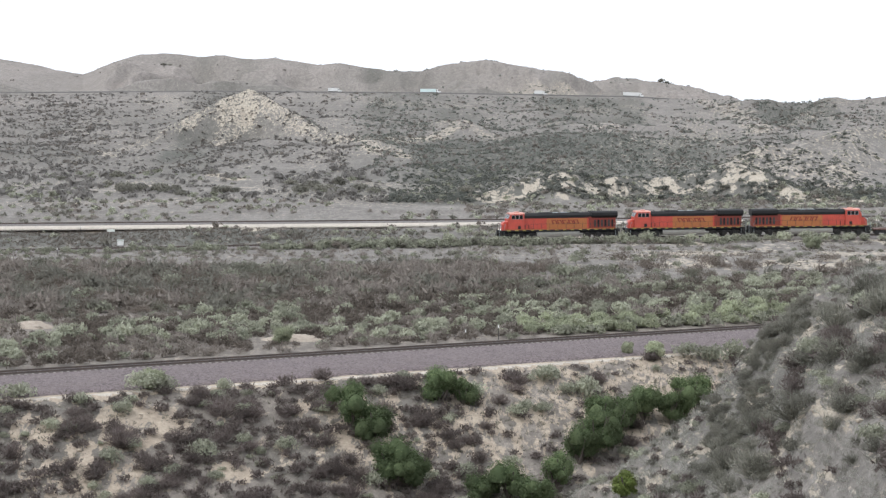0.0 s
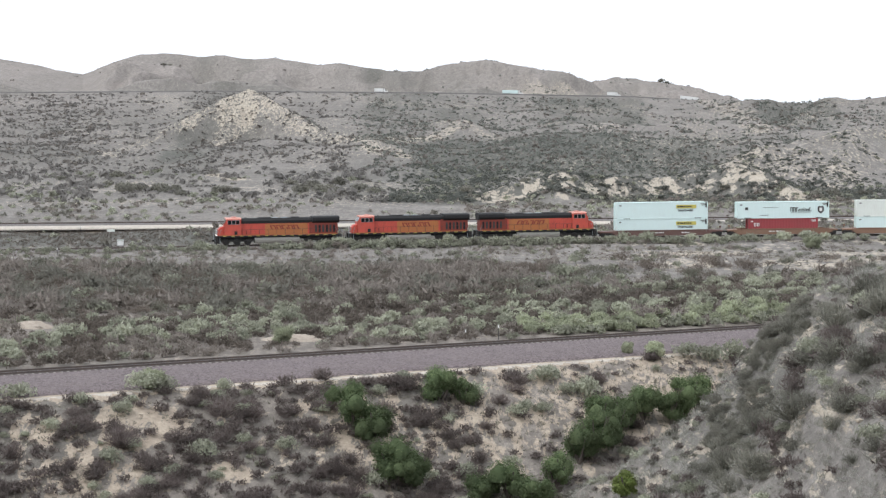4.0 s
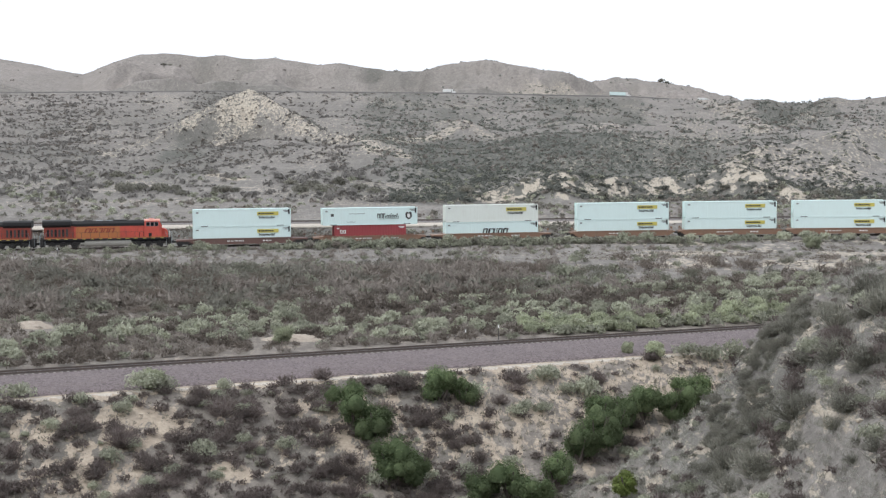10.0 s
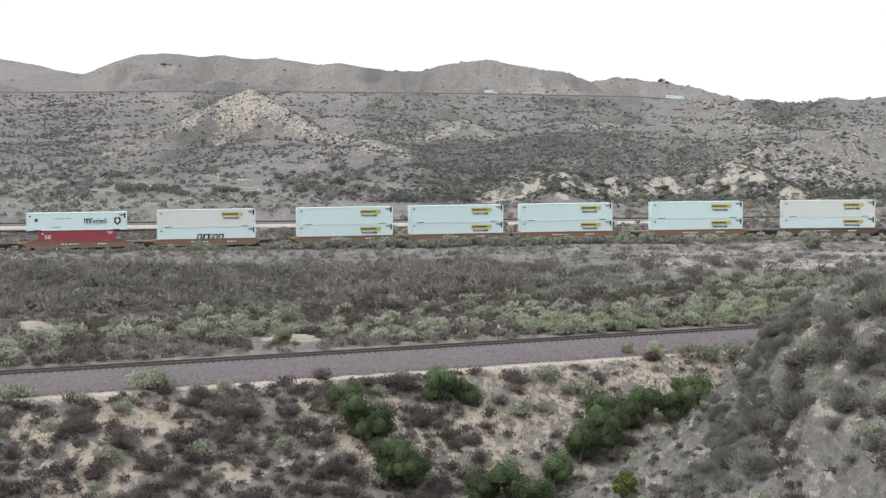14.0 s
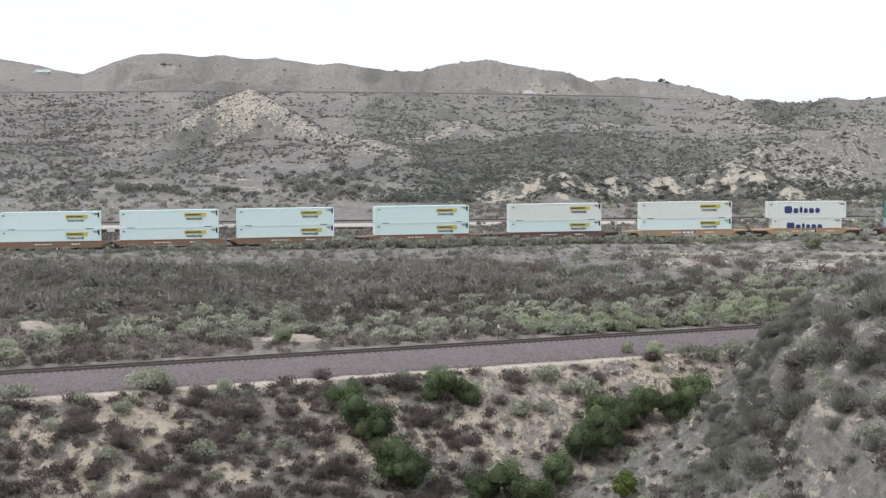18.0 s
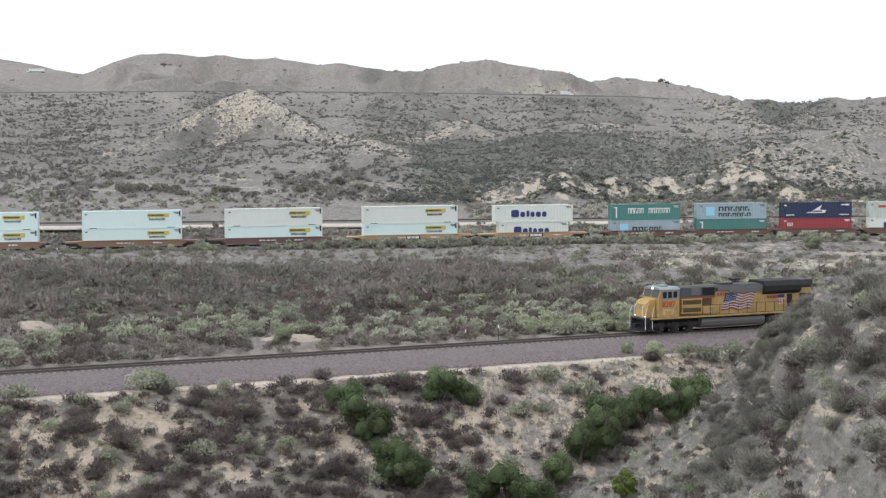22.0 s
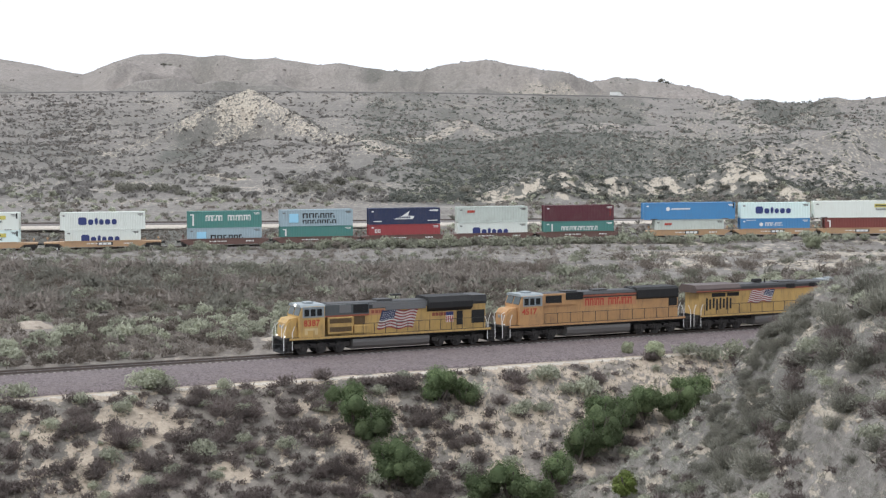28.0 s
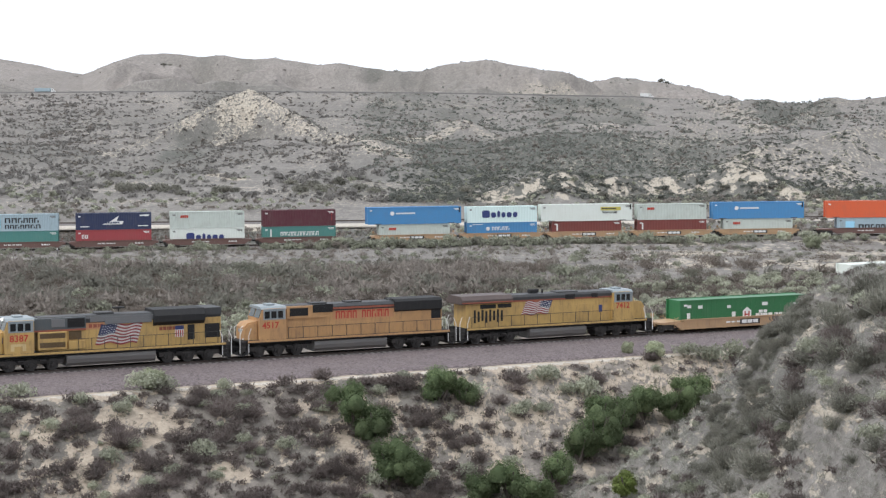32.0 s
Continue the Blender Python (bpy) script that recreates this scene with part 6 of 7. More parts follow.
def bush_shape(leaves, twigs, high, size, lobes, seed, spiky=0.0, loose=0.8, spread=0.62):
    """A bush one metre in radius: lobes of small leaf blades and a fan of twigs, all single triangles."""
    g = np.random.default_rng(seed)
    th, rad = np.arange(lobes) * 2.4 + g.uniform(0, 1.2, lobes), g.uniform(0.12, spread, lobes)
    cen = np.stack([np.cos(th) * rad, np.sin(th) * rad, g.uniform(0.3, 0.55, lobes) * high * (1.15 - 0.5 * rad)], -1)
    rl = g.uniform(0.34, 0.5, lobes)
    k = g.integers(0, lobes, leaves)
    d = unit(g.normal(size=(leaves, 3)))
    d[:, 2] = np.abs(d[:, 2]) * 1.15 - 0.3
    d = unit(d)
    p = cen[k] + d * (rl[k] * g.uniform(0.45 if loose > 0.5 else 0.75, 1.12, leaves) ** 0.6)[:, None] * np.array([1, 1, high * 0.9])
    p[:, 2] = np.maximum(p[:, 2], 0.02)
    nrm = unit(d + loose * g.normal(size=d.shape) + np.array([0, 0, 0.35]))
    a = unit(np.cross(nrm, g.normal(size=d.shape)) + (d + np.array([0, 0, 0.5])) * spiky)
    b = unit(np.cross(nrm, a))
    la = size * g.uniform(0.7, 1.5, leaves)[:, None] * (1 + spiky)
    lb = size * g.uniform(0.6, 1.2, leaves)[:, None] * (1 - 0.5 * min(spiky, 1))
    tri = np.stack([p - a * la * 0.6 - b * lb, p - a * la * 0.6 + b * lb, p + a * la], 1)
    if twigs:
        q = unit(np.stack([g.normal(size=twigs), g.normal(size=twigs), np.abs(g.normal(size=twigs)) + 0.6], -1))
        tip = q * g.uniform(0.85, 1.22, twigs)[:, None] * np.array([1, 1, high])
        s = unit(np.cross(q, g.normal(size=q.shape))) * 0.014
        base = q * 0.2
        tri = np.concatenate([tri, np.stack([base - s, base + s, tip], 1)])
    v = tri.reshape(-1, 3)
    return v, np.arange(len(v)).reshape(-1, 3)


def sown(name, label, category, shapes, x, y, r, mat, tall=1.0, sink=0.06):
    """Many bushes as one mesh of kind stuff."""
    if not len(x):
        return
    z = height(x, y)
    a = RNG.uniform(0, 6.283, len(x))
    pick = RNG.integers(0, len(shapes), len(x))
    vs, fs, base = [], [], 0
    hz = r * tall * RNG.uniform(0.75, 1.25, len(x))
    for k, (v, f) in enumerate(shapes):
        i = np.where(pick == k)[0]
        if not len(i):
            continue
        c, s = np.cos(a[i])[:, None], np.sin(a[i])[:, None]
        px = (v[None, :, 0] * c - v[None, :, 1] * s) * r[i, None] + x[i, None]
        py = (v[None, :, 0] * s + v[None, :, 1] * c) * r[i, None] + y[i, None]
        pz = v[None, :, 2] * hz[i, None] + (z[i] - sink * r[i])[:, None]
        vs.append(np.stack([px, py, pz], -1).reshape(-1, 3))
        off = base + np.arange(len(i)) * len(v)
        fs.append((f[None] + off[:, None, None]).reshape(-1, f.shape[1]))
        base += len(i) * len(v)
    me = mesh_from(name, np.concatenate(vs), np.concatenate(fs), mat)
    return tagged(new(name, me), label, category, kind="stuff")


def planted(name, label, category, group, meshes, x, y, r, tall=1.0):
    """Single bushes, each an object of its own."""
    z = height(x, y)
    for i in range(len(x)):
        ob = tagged(new(name, meshes[int(RNG.integers(0, len(meshes)))]), label, category, group)
        ob.matrix_basis = Matrix.Translation((x[i], y[i], z[i] - 0.06 * r[i])) @ Matrix.Rotation(RNG.uniform(0, 6.28), 4, "Z") @ Matrix.Diagonal((r[i], r[i] * RNG.uniform(0.85, 1.2), r[i] * tall * RNG.uniform(0.8, 1.25), 1))


def jitter(x0, x1, y0, y1, step):
    gx, gy = np.meshgrid(np.arange(x0, x1, step), np.arange(y0, y1, step))
    gx, gy = gx.ravel(), gy.ravel()
    return gx + RNG.uniform(-0.6, 0.6, len(gx)) * step, gy + RNG.uniform(-0.6, 0.6, len(gx)) * step


def off_near(x, y):
    return (y - NEAR_D - NEAR_SLOPE * x) * NEAR_DIR.x


def tuft_shape(blades, seed, wide=0.075):
    """A tuft of dry grass: thin blades only."""
    g = np.random.default_rng(seed)
    q = unit(np.stack([g.normal(size=blades), g.normal(size=blades), np.abs(g.normal(size=blades)) + 0.4], -1))
    root = np.stack([g.normal(size=blades) * 0.35, g.normal(size=blades) * 0.35, np.zeros(blades)], -1)
    tip = root + q * g.uniform(0.5, 1.0, blades)[:, None]
    s = unit(np.cross(q, g.normal(size=q.shape))) * wide
    v = np.stack([root - s, root + s, tip], 1).reshape(-1, 3)
    return v, np.arange(len(v)).reshape(-1, 3)


BRUSH_HI = [bush_shape(400, 210, 0.95, 0.05, 9, 100 + i, 1.0, 0.7) for i in range(6)]
SAGE_HI = [bush_shape(480, 10, 0.95, 0.068, 11, 200 + i, 0.5, 0.4) for i in range(5)]
BRUSH_LO = [bush_shape(72, 18, 0.95, 0.125, 8, 300 + i, 0.7, 0.6) for i in range(7)]
SAGE_LO = [bush_shape(104, 0, 0.95, 0.14, 9, 400 + i, 0.4, 0.38) for i in range(7)]
SAGE_MID = [bush_shape(210, 16, 1.0, 0.11, 11, 450 + i, 0.4, 0.34, 0.45) for i in range(5)]
THICK = [bush_shape(390, 24, 0.9, 0.046, 12, 470 + i, 0.5, 0.9) for i in range(6)]
TUFT = [tuft_shape(12, 500 + i) for i in range(5)]
FINE_TUFT = [tuft_shape(22, 520 + i, 0.035) for i in range(5)]
FAR_CLUMP = [bush_shape(11, 0, 1.0, 0.38, 4, 600 + i, 0.1, 0.5) for i in range(10)]
MID_CLUMP = [bush_shape(30, 0, 0.95, 0.22, 6, 700 + i, 0.2, 0.45) for i in range(8)]


M_THICKB = foliage("brown_thicket", (0.165, 0.14, 0.12), (0.255, 0.22, 0.19), (0.145, 0.124, 0.106))
M_THICKO = foliage("olive_thicket", (0.175, 0.174, 0.14), (0.25, 0.248, 0.20), (0.155, 0.15, 0.12))


def foreground():
    x, y = jitter(-46, 42, 66, 172, 0.95)
    n = off_near(x, y)
    keep = (n < -13.6) & (np.abs(x) < 0.275 * y + 3)
    x, y, n = x[keep], y[keep], n[keep]
    bare = bareness(x, y)
    spur = (np.interp(x, SPUR_X, SPUR_Z) + 0.0612 * (y - 112) > -0.5 + 0.44 * (n + 13.2)) & (y < 118)
    cover = fbm(x / 8, y / 8, 3, 121)
    ok = RNG.uniform(size=len(x)) < np.where(spur, np.where(y < 98, 0.55, 0.72) + 0.6 * cover, 0.95) * (1 - 0.85 * bare)
    ok &= ~((x > 3) & ~spur & (RNG.uniform(size=len(x)) < 0.62))
    x, y, n, spur = x[ok], y[ok], n[ok], spur[ok]
    r = RNG.uniform(0.4, 1.0, len(x)) ** 1.2 * np.where(spur, np.where(y > 103, 0.62, 1.2), 1.25)
    k = RNG.uniform(size=len(x))
    sagey = (k < 0.10) & ~spur | (k < 0.16) & spur
    greyish = spur & ~sagey & (k < 0.62)
    brown = ~sagey & ~greyish
    me_b = [mesh_from("dry_bush", v, f, M_BRUSH) for v, f in BRUSH_HI]
    me_s = [mesh_from("sage_bush", v, f, M_SAGE) for v, f in SAGE_HI]
    me_g = [mesh_from("grey_bush", v, f, M_GREYB) for v, f in BRUSH_HI]
    for mask, me, name, label, shapes, mat in ((brown, me_b, "dry_bush", "dark brown leafless dry bush on the slope", BRUSH_HI, M_BRUSH), (sagey, me_s, "sage_bush", "pale grey-green sagebrush on the slope", SAGE_HI, M_SAGE), (greyish, me_g, "grey_bush", "grey-brown twiggy bush on the near spur", BRUSH_HI, M_GREYB)):
        i = np.where(mask)[0]
        i = i[np.argsort(-r[i])]
        planted(name, label, "bush", name.replace("_", " ") + "es of the slope", me, x[i[:290]], y[i[:290]], r[i[:290]])
        j = i[290:]
        sown("low_brush", "low dry brush scattered over the slope", "brush", SAGE_LO if name == "sage_bush" else BRUSH_LO, x[j], y[j], r[j], mat)
    # dry grass and litter
    gx, gy = jitter(-46, 42, 66, 172, 0.62)
    gn = off_near(gx, gy)
    m = (gn < -13.4) & (np.abs(gx) < 0.275 * gy + 3) & (RNG.uniform(size=len(gx)) < np.where(gx > 8, 0.9, 0.55) + 0.5 * fbm(gx / 5, gy / 5, 3, 131))
    gx, gy = gx[m], gy[m]
    pale = (gx > 7) & (gy < 122) & (off_near(gx, gy) < -30)
    sown("dry_grass", "dry grey-tan grass tufts and litter", "grass", TUFT, gx[~pale], gy[~pale], RNG.uniform(0.2, 0.5, (~pale).sum()), M_STRAW)
    gx, gy = np.repeat(gx[pale], 2), np.repeat(gy[pale], 2)
    gx, gy = gx + RNG.uniform(-0.5, 0.5, len(gx)), gy + RNG.uniform(-0.5, 0.5, len(gx))
    sown("dry_grass", "pale bleached grass over the near spur", "grass", FINE_TUFT, gx, gy, RNG.uniform(0.25, 0.6, len(gx)), M_BLEACH)
    # single plants that stand out
    for px, py, rr in ((9.1, 159.0, 1.9), (12.6, 158.0, 1.8), (10.9, 157.4, 1.2), (22.8, 168.2, 1.9), (25.2, 168.2, 1.9), (27.4, 169.4, 1.7), (-24.4, 145.2, 1.7), (-22.6, 146.0, 1.5), (-33.4, 141.6, 1.7), (-35.6, 141.0, 1.4), (-18.4, 137.6, 1.4), (-25.1, 134.8, 1.3), (2.6, 154.0, 1.6), (6.3, 152.0, 1.2)):
        planted("sage_bush", "large grey-green sagebrush beside the track fill", "bush", "sage bushes of the slope", me_s, np.array([px]), np.array([py]), np.array([rr]), 1.05)
    for px, py, rr in ((-24.6, 137.0, 2.0), (-17.8, 143.6, 1.9), (-15.6, 144.4, 1.5), (-4.1, 153.0, 1.7), (-10.2, 152.0, 1.3), (-28.0, 137.5, 1.8), (-20.5, 139.0, 1.7), (-9.2, 147.6, 1.6), (-1.5, 148.5, 1.5), (2.0, 147.0, 1.1), (3.6, 149.6, 1.0)):
        planted("dry_bush", "large dark brown leafless bush", "bush", "dry bushes of the slope", me_b, np.array([px]), np.array([py]), np.array([rr]))
    for px, py, rr in ((22.4, 103.0, 1.5), (24.6, 104.5, 1.6), (20.6, 101.5, 1.4), (17.6, 101.0, 1.3), (15.6, 99.0, 1.4), (18.6, 95.5, 1.7), (16.3, 94.0, 1.5), (24.0, 99.0, 1.6), (21.4, 98.2, 1.5), (12.4, 98.0, 1.2), (14.6, 91.0, 1.4), (20.2, 90.0, 1.4), (22.0, 93.5, 1.5)):
        planted("grey_bush", "tall grey-brown twiggy bush on the near spur", "bush", "grey bushes of the slope", me_g, np.array([px]), np.array([py]), np.array([rr]), 1.15)
    cx, cy = RNG.uniform(16.2, 22.6, 120), RNG.uniform(102.5, 111.8, 120)
    cx = np.where(cy < 107, 15.5 + (cx - 16.2) * 0.55, cx)
    me_d = [mesh_from("olive_bush", v, f, M_GREYB if i % 2 else M_CHAP) for i, (v, f) in enumerate(BRUSH_HI)]
    planted("olive_bush", "low dark olive-grey bush on the spur's steep flank", "bush", "olive bushes of the spur", me_d, cx, cy, RNG.uniform(0.35, 0.8, 120), 1.1)
    for px, py, rr in ((19.2, 110.4, 1.0), (20.2, 110.8, 1.3), (21.2, 110.0, 1.3), (20.8, 108.4, 1.3), (19.6, 107.6, 1.2), (22.6, 106.8, 1.3), (25.0, 103.6, 1.2), (26.2, 104.2, 1.3), (24.0, 104.6, 1.2), (26.4, 101.0, 1.5)):
        planted("olive_bush", "dense dark olive-grey bush on the spur's crest", "bush", "olive bushes of the spur", me_d, np.array([px]), np.array([py]), np.array([rr * 0.75]), 1.15)


M_GREYB = foliage("grey_brown_brush", (0.185, 0.18, 0.152), (0.36, 0.35, 0.298), (0.19, 0.187, 0.152))
M_BLEACH = foliage("bleached_grass", (0.32, 0.318, 0.28), (0.58, 0.57, 0.52), (0.31, 0.30, 0.26))
M_STRAW = foliage("dry_straw", (0.22, 0.205, 0.17), (0.41, 0.385, 0.32), (0.235, 0.222, 0.186))
foreground()


def scrub_tree(x, y, r, tall, seed, mat, label, group):
    """A broad many-stemmed green shrub tree: stems, then a ragged crown of leaves in clumps."""
    g = np.random.default_rng(seed)
    z = stand(x, y)
    c = thing("scrub_tree", label, "tree", group)
    c.matrix_basis = pose(x, y, z - 0.1)
    bm = bmesh.new()
    for i in range(6):
        a = g.uniform(0, 6.283)
        q = Vector((math.cos(a) * r * 0.5, math.sin(a) * r * 0.5, tall * g.uniform(0.55, 0.8)))
        bmesh.ops.create_cone(bm, cap_ends=True, segments=6, radius1=0.11, radius2=0.035, depth=q.length, matrix=Matrix.Translation(q / 2) @ q.to_track_quat("Z", "Y").to_matrix().to_4x4())
    part("trunk", bm, M_TWIG, c, "grey forking stems")
    lobes = 15
    th = np.arange(lobes) * 2.4 + g.uniform(0, 1.0, lobes)
    rad = g.uniform(0.05, 0.66, lobes)
    cen = np.stack([np.cos(th) * rad * r, np.sin(th) * rad * r, g.uniform(0.28, 0.78, lobes) * tall], -1)
    rl = g.uniform(0.24, 0.5, lobes) * r
    n = 4600
    k = g.integers(0, lobes, n)
    d = unit(g.normal(size=(n, 3)))
    p = cen[k] + d * (rl[k] * g.uniform(0.62, 1.16, n))[:, None]
    p[:, 2] = np.maximum(p[:, 2], 0.05)
    nrm = unit(d + 0.35 * g.normal(size=d.shape) + np.array([0, 0, 0.3]))
    a = unit(np.cross(nrm, g.normal(size=d.shape)))
    b = np.cross(nrm, a)
    s = g.uniform(0.035, 0.085, n)[:, None]
    v = np.stack([p - a * s * 1.3, p - b * s * 0.8, p + a * s * 1.3, p + b * s * 0.8], 1).reshape(-1, 3)
    f = np.arange(len(v)).reshape(-1, 4)
    for i in range(lobes):
        cv, cf = core_shape(g, 1.9, 1.0)
        f = np.concatenate([f, cf + len(v)])
        v = np.concatenate([v, (cv - np.array([0, 0, 0.9])) * rl[i] * 0.7 + cen[i]])
    me = mesh_from("crown", v, f, mat)
    share("crown", me, c)


def ravine_trees():
    for i, (x, y, r, h) in enumerate(((-7.4, 145.4, 2.5, 4.5), (-5.6, 144.2, 2.1, 3.4), (13.4, 152.2, 2.2, 4.2), (15.6, 153.6, 1.8, 3.4), (-3.7, 138.3, 2.5, 4.6), (-2.2, 139.0, 1.8, 3.4), (-0.2, 152.4, 2.0, 3.3), (1.7, 152.8, 1.5, 2.5),
                                      (12.6, 148.6, 2.5, 4.6), (14.2, 150.5, 2.3, 4.4), (11.2, 147.2, 1.9, 3.4), (17.4, 155.6, 1.9, 3.3), (21.0, 156.2, 2.2, 4.6), (22.4, 157.2, 1.8, 4.6), (19.8, 155.2, 1.5, 3.6),
                                      (9.0, 142.6, 1.9, 3.6), (5.2, 139.5, 2.3, 3.4), (7.2, 138.6, 1.8, 3.2), (3.0, 138.5, 1.6, 2.4))):
        scrub_tree(x, y, r, h, 900 + i, M_GREEN, "dense dark green scrub tree in the ravine", "green trees of the ravine")
    scrub_tree(10.7, 104.5, 1.05, 2.2, 950, M_LIME, "bright yellow-green bush on the spur's edge", "green trees of the ravine")
    scrub_tree(17.2, 168.3, 0.8, 1.4, 951, M_LIMES, "round light green bush beside the ballast", "light green bushes")
    scrub_tree(19.6, 167.0, 1.1, 1.7, 952, M_LIMES, "light green bush beside the ballast", "light green bushes")
    scrub_tree(-23.6, 146.4, 1.2, 1.9, 953, M_LIMES, "light green bush beside the ballast", "light green bushes")
    scrub_tree(-15.8, 177.2, 1.2, 1.8, 954, M_LIMES, "round light green bush across the track", "light green bushes")
    scrub_tree(61.4, 300.5, 1.7, 2.3, 955, M_LIMES, "light green bush before the far line", "light green bushes")


M_LIMES = foliage("light_green_scrub", (0.36, 0.388, 0.265), (0.54, 0.575, 0.415), (0.32, 0.327, 0.23))
ravine_trees()


MOUNDS = ((-42.5, 189.5), (-15.6, 179.5))


def valley():
    x, y = jitter(-90, 90, 142, 312, 1.3)
    n = off_near(x, y)
    f = far_y(x) - y
    keep = (n > 4.6) & (f > 4.6) & (np.abs(x) < 0.262 * y + 3)
    x, y, n, f = x[keep], y[keep], n[keep], f[keep]
    u = x / y
    cover = fbm(x / 16, y / 12, 3, 141)
    k = RNG.uniform(size=len(x))
    thick = smooth(y + 10 * cover - 0.12 * x, 200, 209) * (1 - smooth(y + 12 * cover - 14 * smooth(u, -0.05, 0.15), 254, 266)) * (1 - 0.6 * smooth(u + 0.05 * cover, 0.03, 0.1))
    front = 1 - smooth(n, 33, 44)
    open_far = (1 - thick) * (1 - front)
    dens = 0.34 * thick + 0.86 * front + (0.42 - 0.26 * smooth(u, 0.0, 0.08) + 0.6 * cover) * open_far
    dens = np.where((n < 9) & (u < 0.06), np.where(n > 5.6, 0.9, 0.35), dens)
    dens = np.where(f < 9.0, np.where(u > -0.1, 0.97, 0.45), dens)
    dens = np.where((f < 30) & (f > 9), np.maximum(dens, 0.3), dens)
    dens *= (1 - 0.6 * bareness(x, y)) * (1 - 0.45 * smooth(u, 0.05, 0.13) * (n > 12) * (f > 9)) * (1 - 0.4 * smooth(u, 0.15, 0.19))
    op = np.clip(smooth(y, 238, 250) * smooth(u, -0.02, 0.05) * (1 - smooth(u, 0.2, 0.24)) + smooth(y, 266, 273), 0, 1)
    dens = np.where(f > 9, dens * (1 - 0.62 * op), dens)
    for mx, my in MOUNDS:
        dens = np.where((np.abs(x - mx * (y / my)) < 3.4) & (y < my + 2) & (y > my - 9), 0.12, dens)
    ok = RNG.uniform(size=len(x)) < dens
    x, y, n, f, u, thick, front, k, cover = (a[ok] for a in (x, y, n, f, u, thick, front, k, cover))
    patchy = fbm(x / 9, y / 7, 3, 151)
    sage_p = 0.45 * front * (patchy > -0.2) + (0.16 + 0.3 * smooth(u, -0.03, 0.06)) * thick + 0.35 * (1 - thick) * (1 - front)
    sage_p = np.where(f < 9.0, 0.8, sage_p)
    sage_p = np.where(n < 9, np.where(u > 0.06, 0.95, 0.1), sage_p)
    lime = (u > 0.05) & (n < 11) & (k < 0.5)
    sage = (k < sage_p) & ~lime
    dark = ~sage & ~lime & (RNG.uniform(size=len(x)) < 0.5 + 1.6 * fbm(x / 12, y / 18, 3, 155))
    brown = ~sage & ~lime & ~dark
    r = 1.12 * RNG.uniform(0.6, 1.2, len(x)) * (1 + 0.45 * thick * (1 - sage)) * np.where(thick > 0.5, 1.25 * RNG.uniform(0.5, 1.25, len(x)), 1) * np.where((n < 9) & (u < 0.06), 0.8, 1) * np.where(f < 9.0, np.where(u > -0.1, 1.25, 0.8), np.where((1 - thick) * (1 - front) > 0.6, 0.72, 1.0))
    big = sage & (front > 0.4) & (n > 8)
    r = np.where(big, r * 0.62, r)
    cx, cy = jitter(-60, 60, 146, 240, 2.3)
    cn = off_near(cx, cy)
    cp = fbm(cx / 9, cy / 7, 3, 151)
    ck = (cn > 7.5) & (cn < 40) & (np.abs(cx) < 0.262 * cy + 2) & (RNG.uniform(size=len(cx)) < np.where(cn < 12, 0.2, 0.48) + 0.9 * cp)
    for mx, my in MOUNDS:
        ck &= ~((np.abs(cx - mx * (cy / my)) < 3.6) & (cy < my + 2) & (cy > my - 9))
    cx, cy = cx[ck], cy[ck]
    cr = RNG.uniform(0.75, 1.5, len(cx))
    me_c = [mesh_from("sage_clump", v, f, M_SAGE) for v, f in SAGE_MID]
    planted("sage_clump", "rounded grey-green sagebrush clump beyond the track", "bush", "sage clumps of the valley", me_c, cx[:290], cy[:290], cr[:290], 1.1)
    sown("sage_clump", "rounded grey-green sagebrush clumps beyond the track", "scrub", SAGE_MID, cx[290:], cy[290:], cr[290:], M_SAGE, 1.1)
    lx, ly = RNG.uniform(8, 52, 90), RNG.uniform(5.6, 11.5, 90)
    ly = NEAR_D + NEAR_SLOPE * lx + ly / NEAR_DIR.x
    planted("rabbitbrush", "rounded light yellow-green rabbitbrush along the track", "bush", "rabbitbrush of the track side", [mesh_from("rabbitbrush", v, f2, M_LIMES) for v, f2 in SAGE_MID], lx, ly, RNG.uniform(0.6, 1.35, 90), 1.15)
    hx = np.arange(-62, 84, 1.55) + RNG.uniform(-0.7, 0.7, 95)[:len(np.arange(-62, 84, 1.55))]
    hedge = RNG.uniform(size=len(hx)) < np.where(hx > -12, 0.95, np.where(hx > -30, 0.6, 0.3))
    hx = hx[hedge]
    hy = far_y(hx) - RNG.uniform(4.6, 7.6, len(hx))
    planted("sage_clump", "soft pale grey-green sagebrush before the far line", "bush", "sage clumps of the far line", me_c, hx, hy, RNG.uniform(0.9, 1.8, len(hx)), 1.15)
    # low dry plants between the bushes of the open ground
    gx, gy = jitter(-85, 85, 205, 318, 1.05)
    gu = gx / gy
    m = (far_y(gx) - gy > 4.2) & (np.abs(gu) < 0.265) & (off_near(gx, gy) > 14) & (RNG.uniform(size=len(gx)) < (0.35 + 0.8 * fbm(gx / 6, gy / 6, 3, 149)) * np.where(gu > 0.02, 0.9, 0.75 * smooth(gy, 245, 262)))
    gx, gy = gx[m], gy[m]
    h = RNG.uniform(size=len(gx)) < 0.55
    for k2, mat, tone in ((h, M_STRAW, "tan"), (~h, M_THICKB, "brown")):
        sown("dry_grass", "low dry %s plants over the open valley floor" % tone, "grass", TUFT, gx[k2], gy[k2], RNG.uniform(0.3, 0.75, k2.sum()), mat)
